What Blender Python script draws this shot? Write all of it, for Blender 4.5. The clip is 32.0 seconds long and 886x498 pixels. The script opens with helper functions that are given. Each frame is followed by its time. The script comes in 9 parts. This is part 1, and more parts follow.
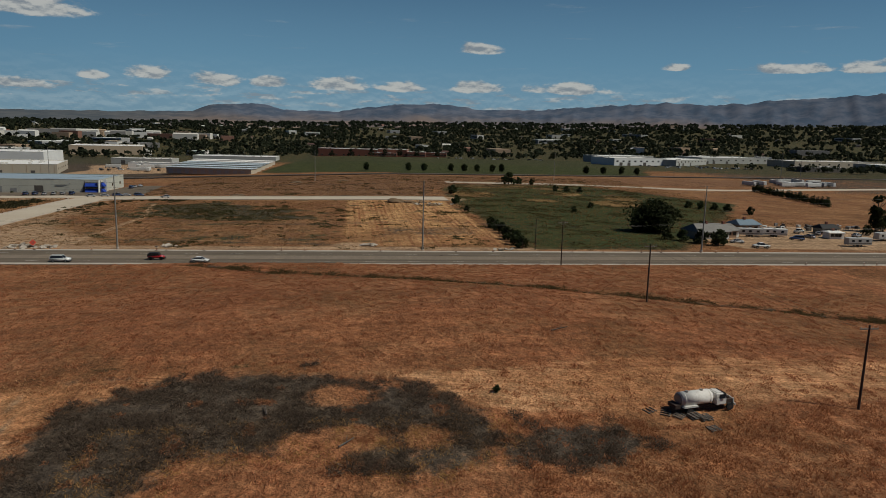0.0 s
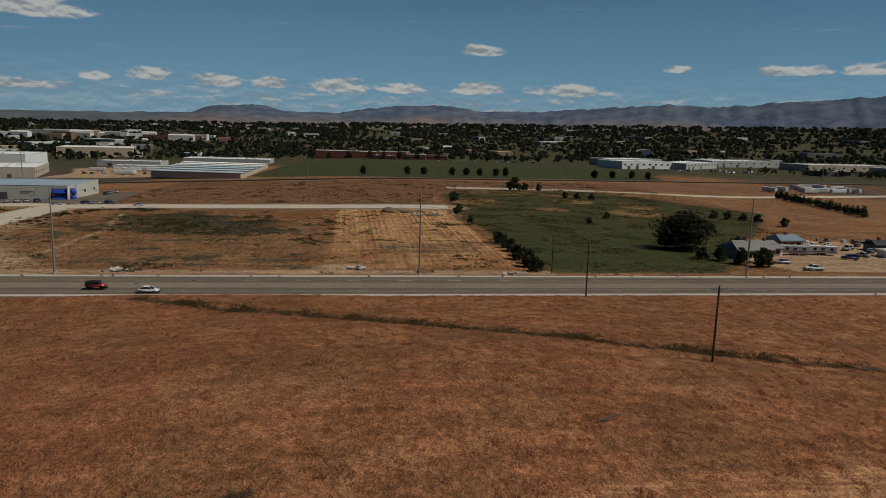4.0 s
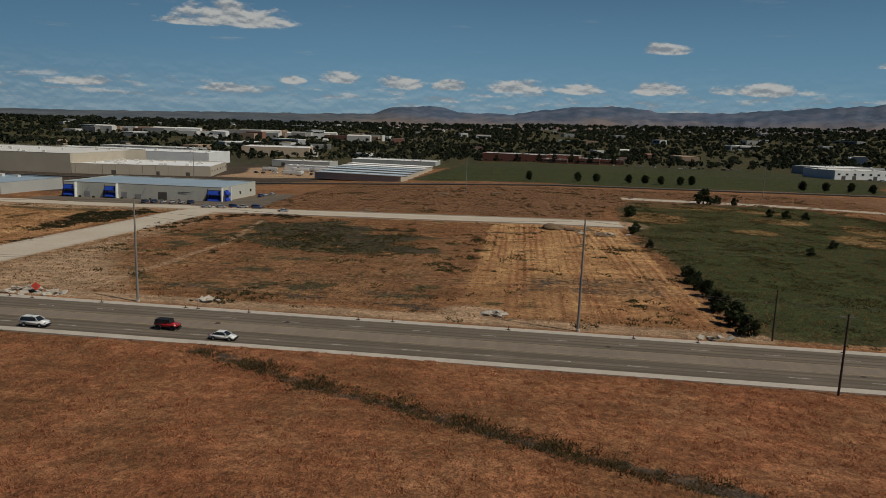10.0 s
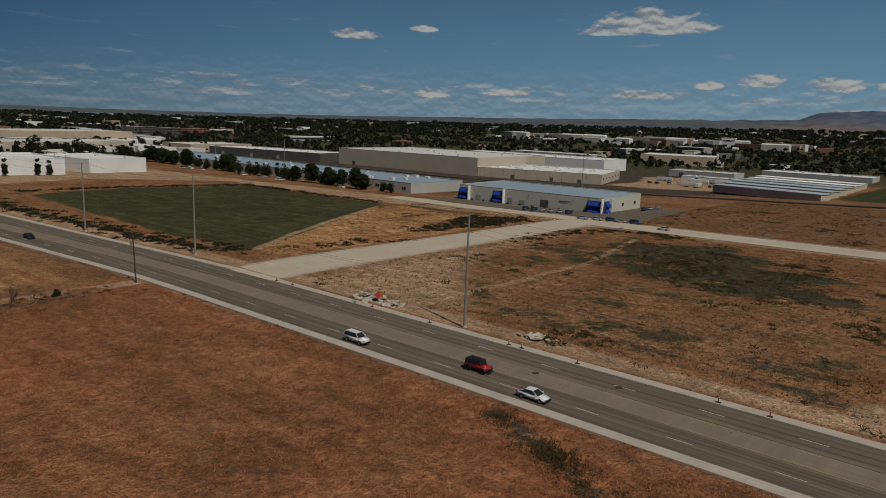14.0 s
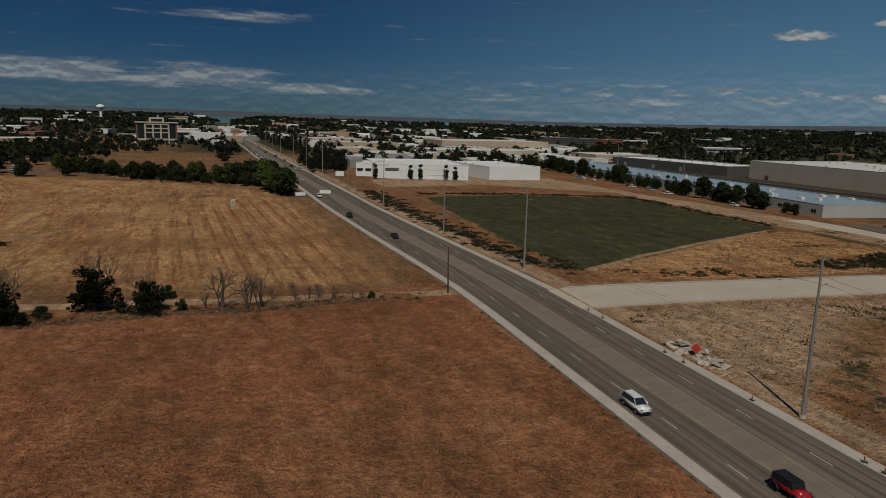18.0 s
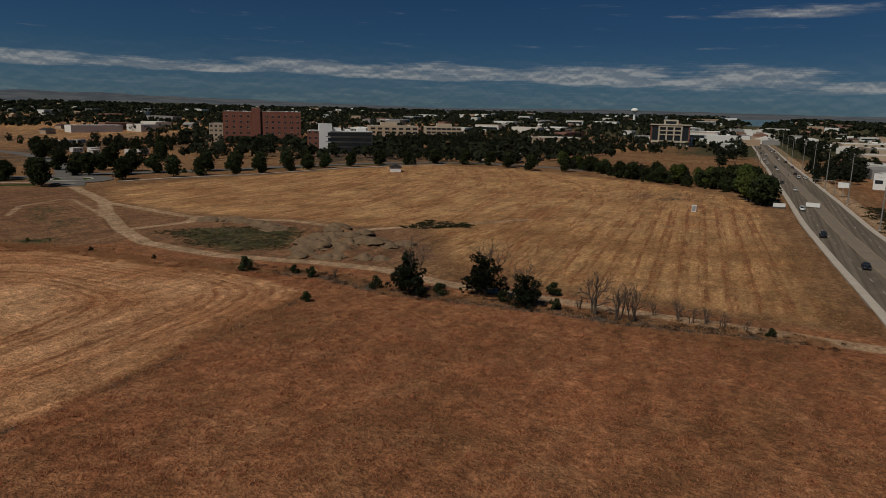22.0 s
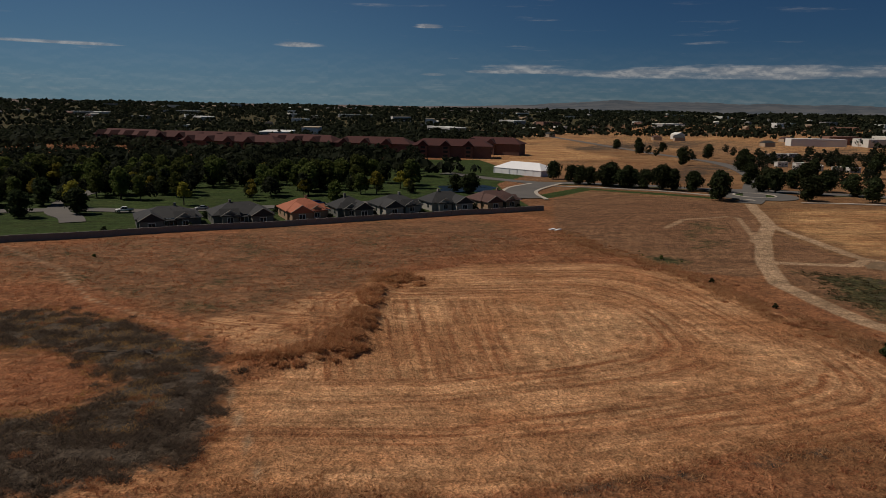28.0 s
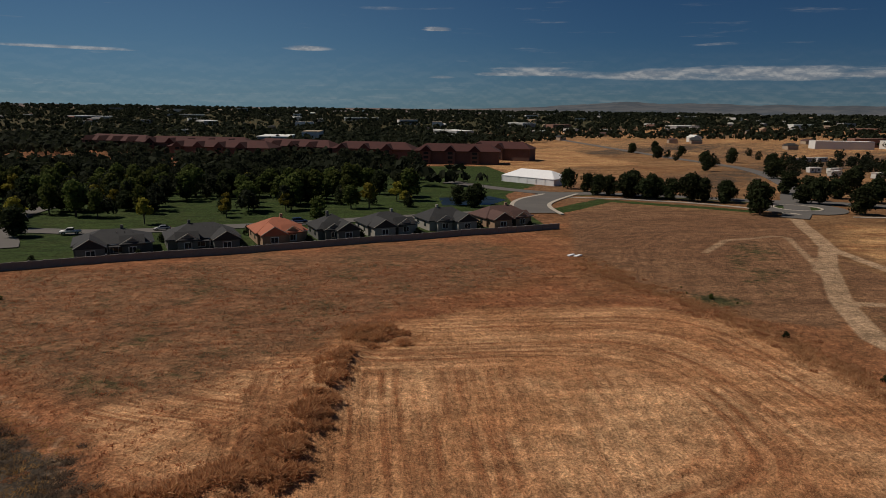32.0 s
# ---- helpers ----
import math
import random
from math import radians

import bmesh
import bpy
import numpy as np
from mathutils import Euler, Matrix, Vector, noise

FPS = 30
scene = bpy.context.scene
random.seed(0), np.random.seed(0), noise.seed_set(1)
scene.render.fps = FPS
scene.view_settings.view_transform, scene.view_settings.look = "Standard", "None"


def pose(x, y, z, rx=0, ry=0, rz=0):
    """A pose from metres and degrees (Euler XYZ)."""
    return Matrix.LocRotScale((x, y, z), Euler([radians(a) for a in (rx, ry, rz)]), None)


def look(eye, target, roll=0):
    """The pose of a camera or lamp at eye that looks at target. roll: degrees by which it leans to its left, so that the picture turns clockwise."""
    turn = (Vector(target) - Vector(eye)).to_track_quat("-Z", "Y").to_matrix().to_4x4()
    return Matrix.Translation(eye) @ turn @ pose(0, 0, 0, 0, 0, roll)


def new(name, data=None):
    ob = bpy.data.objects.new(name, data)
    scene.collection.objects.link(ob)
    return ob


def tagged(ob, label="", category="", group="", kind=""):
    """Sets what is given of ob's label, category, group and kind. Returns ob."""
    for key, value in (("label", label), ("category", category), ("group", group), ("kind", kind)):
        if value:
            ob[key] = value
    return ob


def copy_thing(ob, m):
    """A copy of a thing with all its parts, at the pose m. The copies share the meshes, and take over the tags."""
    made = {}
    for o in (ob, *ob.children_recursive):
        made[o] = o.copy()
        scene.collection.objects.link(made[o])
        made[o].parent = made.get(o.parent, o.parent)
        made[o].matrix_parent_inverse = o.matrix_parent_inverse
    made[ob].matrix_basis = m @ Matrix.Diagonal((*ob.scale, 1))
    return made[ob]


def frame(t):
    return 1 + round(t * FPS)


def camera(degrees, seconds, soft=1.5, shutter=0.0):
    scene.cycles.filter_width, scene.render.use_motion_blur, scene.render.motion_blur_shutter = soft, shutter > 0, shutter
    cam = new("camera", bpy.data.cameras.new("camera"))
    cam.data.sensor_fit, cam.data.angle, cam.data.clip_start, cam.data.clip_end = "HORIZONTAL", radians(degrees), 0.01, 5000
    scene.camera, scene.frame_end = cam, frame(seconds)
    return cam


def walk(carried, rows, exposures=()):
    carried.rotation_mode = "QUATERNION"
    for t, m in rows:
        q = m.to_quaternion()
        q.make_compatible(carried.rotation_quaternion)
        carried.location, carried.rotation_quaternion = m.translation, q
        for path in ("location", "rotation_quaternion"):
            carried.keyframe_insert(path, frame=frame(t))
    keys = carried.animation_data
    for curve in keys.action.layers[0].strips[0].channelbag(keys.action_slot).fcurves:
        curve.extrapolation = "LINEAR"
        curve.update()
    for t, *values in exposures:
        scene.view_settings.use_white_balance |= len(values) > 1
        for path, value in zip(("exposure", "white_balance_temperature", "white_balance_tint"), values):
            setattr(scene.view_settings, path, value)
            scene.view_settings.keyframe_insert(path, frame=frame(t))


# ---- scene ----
# The camera and its flight. x runs along the highway, y across it to the north fields, z up.
cam = camera(65.4, 32.0, soft=0.5)
PATH = [
    (0, (-2.61, -0.16, 34.62), (10.24, 97.58, 17.82), 1.55),
    (0.5, (-2.03, 4.22, 34.53), (10.83, 101.95, 17.74), 1.68),
    (1, (-1.54, 8.26, 34.42), (11.35, 106.01, 17.69), 1.76),
    (1.5, (-1.08, 12.28, 34.46), (11.78, 110.03, 17.74), 1.77),
    (2, (-0.66, 16.17, 34.51), (12.22, 113.93, 17.84), 1.72),
    (2.5, (-0.22, 20.02, 34.66), (12.63, 117.79, 18.06), 1.66),
    (3, (0.30, 23.67, 34.83), (13.11, 121.45, 18.23), 1.61),
    (3.5, (0.92, 27.50, 34.93), (13.69, 125.28, 18.31), 1.63),
    (5.5, (2.77, 42.40, 35.07), (15.50, 140.21, 18.62), 1.71),
    (6, (3.36, 46.12, 35.21), (16.06, 143.94, 18.72), 1.64),
    (6.5, (3.88, 49.65, 35.25), (16.56, 147.46, 18.78), 1.69),
    (7, (4.23, 53.13, 35.31), (16.92, 150.94, 18.82), 1.70),
    (7.5, (4.74, 56.82, 35.31), (17.07, 154.68, 18.78), 1.70),
    (8, (5.28, 60.42, 35.34), (15.87, 158.46, 18.73), 1.67),
    (8.5, (5.72, 63.96, 35.32), (13.01, 162.29, 18.64), 1.72),
    (9, (6.13, 67.62, 35.34), (8.48, 166.17, 18.57), 1.78),
    (9.5, (6.49, 71.27, 35.39), (2.23, 169.73, 18.44), 1.88),
    (10, (6.84, 75.01, 35.47), (-4.73, 172.85, 18.34), 2.00),
    (10.5, (6.84, 78.91, 35.72), (-11.87, 175.61, 18.42), 2.16),
    (11, (6.80, 82.79, 36.02), (-19.20, 177.74, 18.50), 2.31),
    (11.5, (6.64, 86.56, 35.94), (-26.53, 179.23, 18.29), 2.32),
    (12, (6.34, 90.18, 35.94), (-34.04, 179.92, 18.18), 2.35),
    (12.5, (5.85, 94.04, 35.86), (-41.12, 180.49, 17.99), 2.35),
    (13, (5.16, 97.74, 35.78), (-47.27, 180.99, 17.84), 2.39),
    (13.5, (4.33, 101.36, 35.66), (-53.18, 181.15, 17.62), 2.22),
    (15.5, (-0.00, 114.14, 35.81), (-75.61, 176.99, 17.55), 1.98),
    (16, (-0.75, 117.35, 35.87), (-80.99, 174.14, 17.58), 1.98),
    (16.5, (-1.54, 120.91, 35.72), (-86.11, 171.02, 17.38), 2.00),
    (17, (-2.21, 124.40, 35.59), (-90.59, 167.45, 17.30), 1.76),
    (17.5, (-2.95, 128.02, 35.42), (-94.43, 163.99, 17.08), 1.64),
    (18, (-3.84, 131.75, 35.22), (-97.85, 160.42, 16.81), 1.54),
    (18.5, (-4.91, 135.47, 35.01), (-100.86, 156.69, 16.49), 1.47),
    (19, (-5.89, 139.03, 34.69), (-103.32, 151.68, 16.09), 1.38),
    (19.5, (-6.88, 142.31, 34.59), (-105.04, 145.83, 15.81), 1.48),
    (20, (-8.20, 145.25, 34.52), (-106.22, 139.52, 15.55), 1.50),
    (20.5, (-9.95, 147.77, 34.53), (-106.97, 132.96, 15.34), 1.53),
    (21, (-11.81, 150.17, 34.57), (-106.98, 126.39, 15.13), 1.53),
    (21.5, (-13.90, 152.07, 34.62), (-106.39, 119.49, 15.00), 1.47),
    (22, (-16.11, 153.52, 34.68), (-105.04, 112.29, 14.89), 1.34),
    (22.5, (-18.35, 154.45, 34.78), (-103.05, 105.15, 14.89), 1.24),
    (23, (-20.91, 155.01, 34.72), (-100.18, 97.41, 14.74), 1.23),
    (23.5, (-24.13, 155.03, 34.53), (-97.20, 89.79, 14.45), 1.22),
    (24, (-27.26, 154.76, 34.42), (-93.41, 82.51, 14.27), 1.17),
    (24.5, (-30.20, 154.05, 34.41), (-88.93, 75.67, 14.27), 1.07),
    (25, (-33.00, 152.98, 34.43), (-84.50, 69.66, 14.30), 0.99),
    (25.5, (-35.79, 151.57, 34.45), (-80.25, 64.28, 14.36), 0.98),
    (26, (-38.69, 149.66, 34.43), (-75.82, 58.99, 14.40), 0.92),
    (26.5, (-41.46, 147.24, 34.44), (-71.77, 54.08, 14.38), 0.88),
    (28.5, (-49.62, 135.25, 34.51), (-64.43, 38.39, 14.56), 0.94),
    (29, (-51.07, 131.52, 34.53), (-65.99, 34.68, 14.58), 0.85),
    (29.5, (-52.35, 127.60, 34.56), (-67.24, 30.73, 14.67), 0.79),
    (30, (-53.55, 123.49, 34.48), (-68.44, 26.61, 14.65), 0.75),
    (30.5, (-54.45, 119.34, 34.50), (-69.35, 22.46, 14.70), 0.71),
    (31, (-55.13, 115.18, 34.53), (-69.98, 18.28, 14.78), 0.69),
    (31.5, (-55.69, 110.80, 34.58), (-70.51, 13.89, 14.88), 0.68),
    (32, (-56.06, 106.28, 34.62), (-70.83, 9.34, 14.99), 0.66),
]
walk(cam, [(t, look(eye, target, roll)) for t, eye, target, roll in PATH],
     exposures=[(0, 0.0, 6400, 5), (6, -0.1, 6400, 5), (9, -0.05, 6450, 6), (13, -0.2, 6450, 8), (16, -0.36, 6300, 6), (19, -0.42, 6250, 6), (23, -0.28, 6650, 10), (26, -0.24, 6800, 13), (32, -0.02, 6750, 12)])

# ---- light: a high sun from the south-east, open sky with fair-weather cloud near the horizon ----
SUN_TO = Vector((0.955 * math.cos(radians(52)), -0.30 * math.cos(radians(52)), math.sin(radians(52)))).normalized()
world = bpy.data.worlds.new("world")
scene.world = world
world.use_nodes = True
wn, wl = world.node_tree.nodes, world.node_tree.links
wn.clear()
w_out = wn.new("ShaderNodeOutputWorld")
w_bg = wn.new("ShaderNodeBackground")
w_bg.inputs["Strength"].default_value = 0.038
w_sky = wn.new("ShaderNodeTexSky")
w_sky.sky_type = "NISHITA"
w_sky.sun_disc = False
w_sky.sun_elevation = math.asin(SUN_TO.z)
w_sky.sun_rotation = math.atan2(SUN_TO.x, SUN_TO.y)
w_sky.altitude = 1200
w_sky.air_density, w_sky.dust_density, w_sky.ozone_density = 1.0, 0.35, 3.0


def wmath(op, a, b=None, clamp=False):
    n = wn.new("ShaderNodeMath")
    n.operation, n.use_clamp = op, clamp
    for i, v in enumerate((a, b)):
        if v is None:
            continue
        if isinstance(v, (int, float)):
            n.inputs[i].default_value = v
        else:
            wl.new(v, n.inputs[i])
    return n.outputs[0]


w_co = wn.new("ShaderNodeTexCoord")
w_sep = wn.new("ShaderNodeSeparateXYZ")
wl.new(w_co.outputs["Generated"], w_sep.inputs[0])
# clouds are laid out by compass direction and height above the horizon
w_el = w_sep.outputs[2]


def wnoise(co, scale, detail, rough):
    n = wn.new("ShaderNodeTexNoise")
    n.inputs["Scale"].default_value, n.inputs["Detail"].default_value = scale, detail
    n.inputs["Roughness"].default_value = rough
    wl.new(co, n.inputs["Vector"])
    return n.outputs[0]


def wramp(v, a, b):
    n = wn.new("ShaderNodeMapRange")
    n.interpolation_type = "SMOOTHSTEP"
    wl.new(v, n.inputs[0])
    n.inputs[1].default_value, n.inputs[2].default_value = a, b
    return n.outputs[0]


def wband(a, b, c, d):
    return wmath("MULTIPLY", wramp(w_el, a, b), wmath("SUBTRACT", 1.0, wramp(w_el, c, d)))


north = wramp(w_sep.outputs[1], 0.0, 0.75)
west = wramp(wmath("MULTIPLY", w_sep.outputs[0], -1.0), 0.15, 0.95)
south = wmath("MULTIPLY", wramp(wmath("MULTIPLY", w_sep.outputs[1], -1.0), 0.55, 1.0), wramp(w_sep.outputs[0], -0.45, 0.25))
# compass angle (degrees, west positive) and height (degrees) of the direction
w_az = wmath("MULTIPLY", wmath("ARCTAN2", wmath("MULTIPLY", w_sep.outputs[0], -1.0), w_sep.outputs[1]), 57.2958)
w_up = wmath("MULTIPLY", wmath("ARCSINE", w_el), 57.2958)


def wplane(across, up, lift=0.0, shift=0.0):
    n = wn.new("ShaderNodeCombineXYZ")
    wl.new(wmath("MULTIPLY", w_az, across), n.inputs[0])
    wl.new(wmath("MULTIPLY", wmath("ADD", w_up, lift), up), n.inputs[1])
    n.inputs[2].default_value = shift
    return n.outputs[0]


def wcloud(az, el, wide, high):
    # an ellipse with a flat base: 1 at its heart, 0 at its rim
    du = wmath("DIVIDE", wmath("SUBTRACT", w_az, az), wide)
    dv = wmath("DIVIDE", wmath("SUBTRACT", w_up, el), high)
    dv = wmath("MAXIMUM", dv, wmath("MULTIPLY", dv, -2.4))
    return wmath("SUBTRACT", 1.0, wmath("ADD", wmath("MULTIPLY", du, du), wmath("MULTIPLY", dv, dv)))


HEAPED = [(23.6, 7.6, 4.2, 1.15), (27.0, 7.2, 2.2, 0.45), (15.4, 3.6, 1.5, 0.75), (19.1, 3.3, 0.9, 0.5), (10.5, 3.3, 1.9, 0.75), (6.5, 3.3, 1.6, 0.55), (1.2, 3.3, 2.1, 0.8), (-3.7, 3.3, 2.0, 0.6), (-9.7, 3.4, 2.2, 0.65),
          (-10.2, 6.4, 1.9, 0.6), (-17.3, 3.4, 3.2, 0.65), (-25.2, 5.2, 1.1, 0.4), (-33.2, 5.0, 3.0, 0.5), (-38.4, 5.0, 2.0, 0.7), (24.0, 2.4, 2.2, 0.5), (47.0, 6.4, 1.8, 0.5), (41.4, 7.1, 1.0, 0.35), (34.0, 2.4, 2.2, 0.5), (40.9, 2.1, 1.5, 0.5)]
LAYERED = [(89.0, 7.2, 4.0, 0.55), (48.5, 1.95, 2.0, 0.35), (69.2, 1.7, 1.8, 0.25), (-160.0, 4.1, 4.2, 0.16), (172.1, 6.3, 0.9, 0.2), (171.6, 2.62, 1.0, 0.17), (164.5, 3.0, 5.2, 0.42), (150.0, 2.75, 10.0, 0.62), (136.0, 2.7, 7.0, 0.6), (126.5, 2.9, 4.5, 0.8),
           (116.0, 2.6, 7.5, 0.8), (103.0, 2.5, 8.0, 1.05), (93.0, 2.4, 6.0, 1.15), (84.0, 1.9, 4.0, 0.6), (58.0, 1.6, 3.0, 0.25), (-178.0, 4.6, 1.6, 0.2)]


def wunion(items):
    out = None
    for it in items:
        c = wcloud(*it)
        out = c if out is None else wmath("MAXIMUM", out, c)
    return wmath("MAXIMUM", out, -1.5)


billow = wnoise(wplane(0.48, 1.15), 1.0, 7.0, 0.6)
billow_up = wnoise(wplane(0.48, 1.15, 0.25), 1.0, 7.0, 0.6)
heap = wramp(wmath("ADD", wunion(HEAPED), wmath("MULTIPLY", wmath("SUBTRACT", billow, 0.46), 4.2)), -0.30, 0.75)
sheet = wnoise(wplane(0.15, 1.7, 0.0, 4.0), 1.0, 7.0, 0.62)
long_bank = wramp(wmath("ADD", wunion(LAYERED), wmath("MULTIPLY", wmath("SUBTRACT", sheet, 0.44), 6.4)), -0.55, 1.5)
# a broken row of small low cloud over the northern hills, and thin layers
row = wnoise(wplane(0.40, 1.9, 0.0, 9.0), 1.0, 6.0, 0.6)
row = wmath("MULTIPLY", wramp(row, 0.47, 0.62), wmath("MULTIPLY", wband(0.022, 0.034, 0.046, 0.064), wmath("ADD", wmath("MULTIPLY", north, 0.62), 0.05)))
thin = wmath("MULTIPLY", wramp(wnoise(wplane(0.16, 3.4, 0.0, 2.0), 1.0, 5.0, 0.6), 0.42, 0.66), wband(0.002, 0.010, 0.030, 0.050))
thin = wmath("MULTIPLY", thin, wmath("ADD", wmath("MULTIPLY", north, 0.22), 0.16))
veil = wmath("MULTIPLY", wmath("SUBTRACT", 1.0, wramp(w_el, 0.0, 0.10)), wmath("ADD", wmath("MULTIPLY", north, 0.18), 0.10))
cloud = wmath("MAXIMUM", wmath("MAXIMUM", wmath("MULTIPLY", heap, 0.86), wmath("MAXIMUM", row, wmath("MULTIPLY", long_bank, 0.60))), wmath("MAXIMUM", thin, veil), clamp=True)
lit = wramp(wmath("ADD", wmath("SUBTRACT", billow, billow_up), wmath("MULTIPLY", heap, 0.05)), -0.09, 0.14)
w_white = wn.new("ShaderNodeMix")
w_white.data_type = "RGBA"
wl.new(lit, w_white.inputs[0])
w_white.inputs[6].default_value = (5.6, 6.0, 6.6, 1)
w_white.inputs[7].default_value = (12.4, 12.0, 11.4, 1)
w_haze = wn.new("ShaderNodeMix")
w_haze.data_type = "RGBA"
wl.new(cloud, w_haze.inputs[0])
w_tint = wn.new("ShaderNodeMix")
w_tint.data_type = "RGBA"
w_tint.blend_type = "MULTIPLY"
w_tint.inputs[0].default_value = 1.0
wl.new(w_sky.outputs[0], w_tint.inputs[6])
w_tint.inputs[7].default_value = (0.20, 0.42, 0.66, 1)
w_air = wn.new("ShaderNodeMix")
w_air.data_type = "RGBA"
low_air = wmath("SUBTRACT", 1.0, wramp(w_el, 0.0, 0.36))
wl.new(wmath("MULTIPLY", low_air, wmath("ADD", wmath("ADD", wmath("MULTIPLY", north, 0.62), wmath("MULTIPLY", south, 0.22)), 0.04)), w_air.inputs[0])
wl.new(w_tint.outputs[2], w_air.inputs[6])
w_air.inputs[7].default_value = (4.9, 9.2, 12.6, 1)
# the deepest blue lies away from the sun, in the west
w_deep = wn.new("ShaderNodeMix")
w_deep.data_type = "RGBA"
w_deep.blend_type = "MULTIPLY"
wl.new(west, w_deep.inputs[0])
wl.new(w_air.outputs[2], w_deep.inputs[6])
w_deep.inputs[7].default_value = (0.70, 0.72, 0.76, 1)
wl.new(w_deep.outputs[2], w_haze.inputs[6])
wl.new(w_white.outputs[2], w_haze.inputs[7])
wl.new(w_haze.outputs[2], w_bg.inputs["Color"])
wl.new(w_bg.outputs[0], w_out.inputs["Surface"])

sun_data = bpy.data.lights.new("sun", "SUN")
sun_data.energy, sun_data.angle, sun_data.color = 3.4, radians(0.6), (1.0, 0.93, 0.82)
sun = new("sun", sun_data)
sun.matrix_world = look(SUN_TO * 300, (0, 0, 0))

# ---- materials ----
MATS = {}


def nodes_of(name):
    m = bpy.data.materials.new(name)
    m.use_nodes = True
    nt = m.node_tree
    return m, nt, nt.nodes, nt.links, nt.nodes["Principled BSDF"]


def mixc(nt, fac, a, b, blend="MIX"):
    n = nt.nodes.new("ShaderNodeMix")
    n.data_type, n.blend_type = "RGBA", blend
    for i, v in ((0, fac), (6, a), (7, b)):
        if isinstance(v, (int, float)):
            n.inputs[i].default_value = v
        elif isinstance(v, tuple):
            n.inputs[i].default_value = (*v[:3], 1)
        else:
            nt.links.new(v, n.inputs[i])
    return n.outputs[2]


def calc(nt, op, a, b=None, clamp=False):
    n = nt.nodes.new("ShaderNodeMath")
    n.operation, n.use_clamp = op, clamp
    for i, v in enumerate((a, b)):
        if v is None:
            continue
        if isinstance(v, (int, float)):
            n.inputs[i].default_value = v
        else:
            nt.links.new(v, n.inputs[i])
    return n.outputs[0]


def tnoise(nt, co, scale, detail=4.0, rough=0.55):
    n = nt.nodes.new("ShaderNodeTexNoise")
    n.inputs["Scale"].default_value, n.inputs["Detail"].default_value, n.inputs["Roughness"].default_value = scale, detail, rough
    nt.links.new(co, n.inputs["Vector"])
    return n.outputs[0]


def step(nt, v, a, b):
    n = nt.nodes.new("ShaderNodeMapRange")
    n.interpolation_type = "SMOOTHSTEP"
    nt.links.new(v, n.inputs[0])
    n.inputs[1].default_value, n.inputs[2].default_value = a, b
    return n.outputs[0]


def world_co(nt):
    return nt.nodes.new("ShaderNodeNewGeometry").outputs["Position"]


def surf(name, a, b=None, scale=1.0, fine=12.0, rough=0.8, metal=0.0, bump=0.2, vary=0.0, stain=None, spec=0.4):
    """A surface of two tones at two scales, with fine relief. vary: how much each object differs."""
    if name in MATS:
        return MATS[name]
    m, nt, N, L, bs = nodes_of(name)
    b = b or tuple(c * 0.7 for c in a)
    co = nt.nodes.new("ShaderNodeTexCoord").outputs["Object"]
    big, small = tnoise(nt, co, scale, 3.0), tnoise(nt, co, fine, 5.0, 0.65)
    col = mixc(nt, calc(nt, "MULTIPLY", step(nt, big, 0.3, 0.72), 0.85), a, b)
    col = mixc(nt, calc(nt, "MULTIPLY", step(nt, small, 0.35, 0.75), 0.35), col, tuple(c * 0.62 for c in b))
    if stain:
        col = mixc(nt, calc(nt, "MULTIPLY", step(nt, tnoise(nt, co, scale * 2.7, 6.0, 0.7), 0.55, 0.72), 0.5), col, stain)
    if vary:
        rnd = N.new("ShaderNodeObjectInfo").outputs["Random"]
        hs = N.new("ShaderNodeHueSaturation")
        L.new(calc(nt, "ADD", calc(nt, "MULTIPLY", rnd, vary), 1 - vary / 2), hs.inputs["Value"])
        L.new(calc(nt, "ADD", calc(nt, "MULTIPLY", rnd, vary * 0.06), 0.5 - vary * 0.03), hs.inputs["Hue"])
        L.new(col, hs.inputs["Color"])
        col = hs.outputs[0]
    L.new(col, bs.inputs["Base Color"])
    bs.inputs["Roughness"].default_value, bs.inputs["Metallic"].default_value = rough, metal
    bs.inputs["Specular IOR Level"].default_value = spec
    if bump:
        bp = N.new("ShaderNodeBump")
        bp.inputs["Strength"].default_value, bp.inputs["Distance"].default_value = bump, 0.05
        L.new(small, bp.inputs["Height"])
        L.new(bp.outputs[0], bs.inputs["Normal"])
    MATS[name] = m
    return m


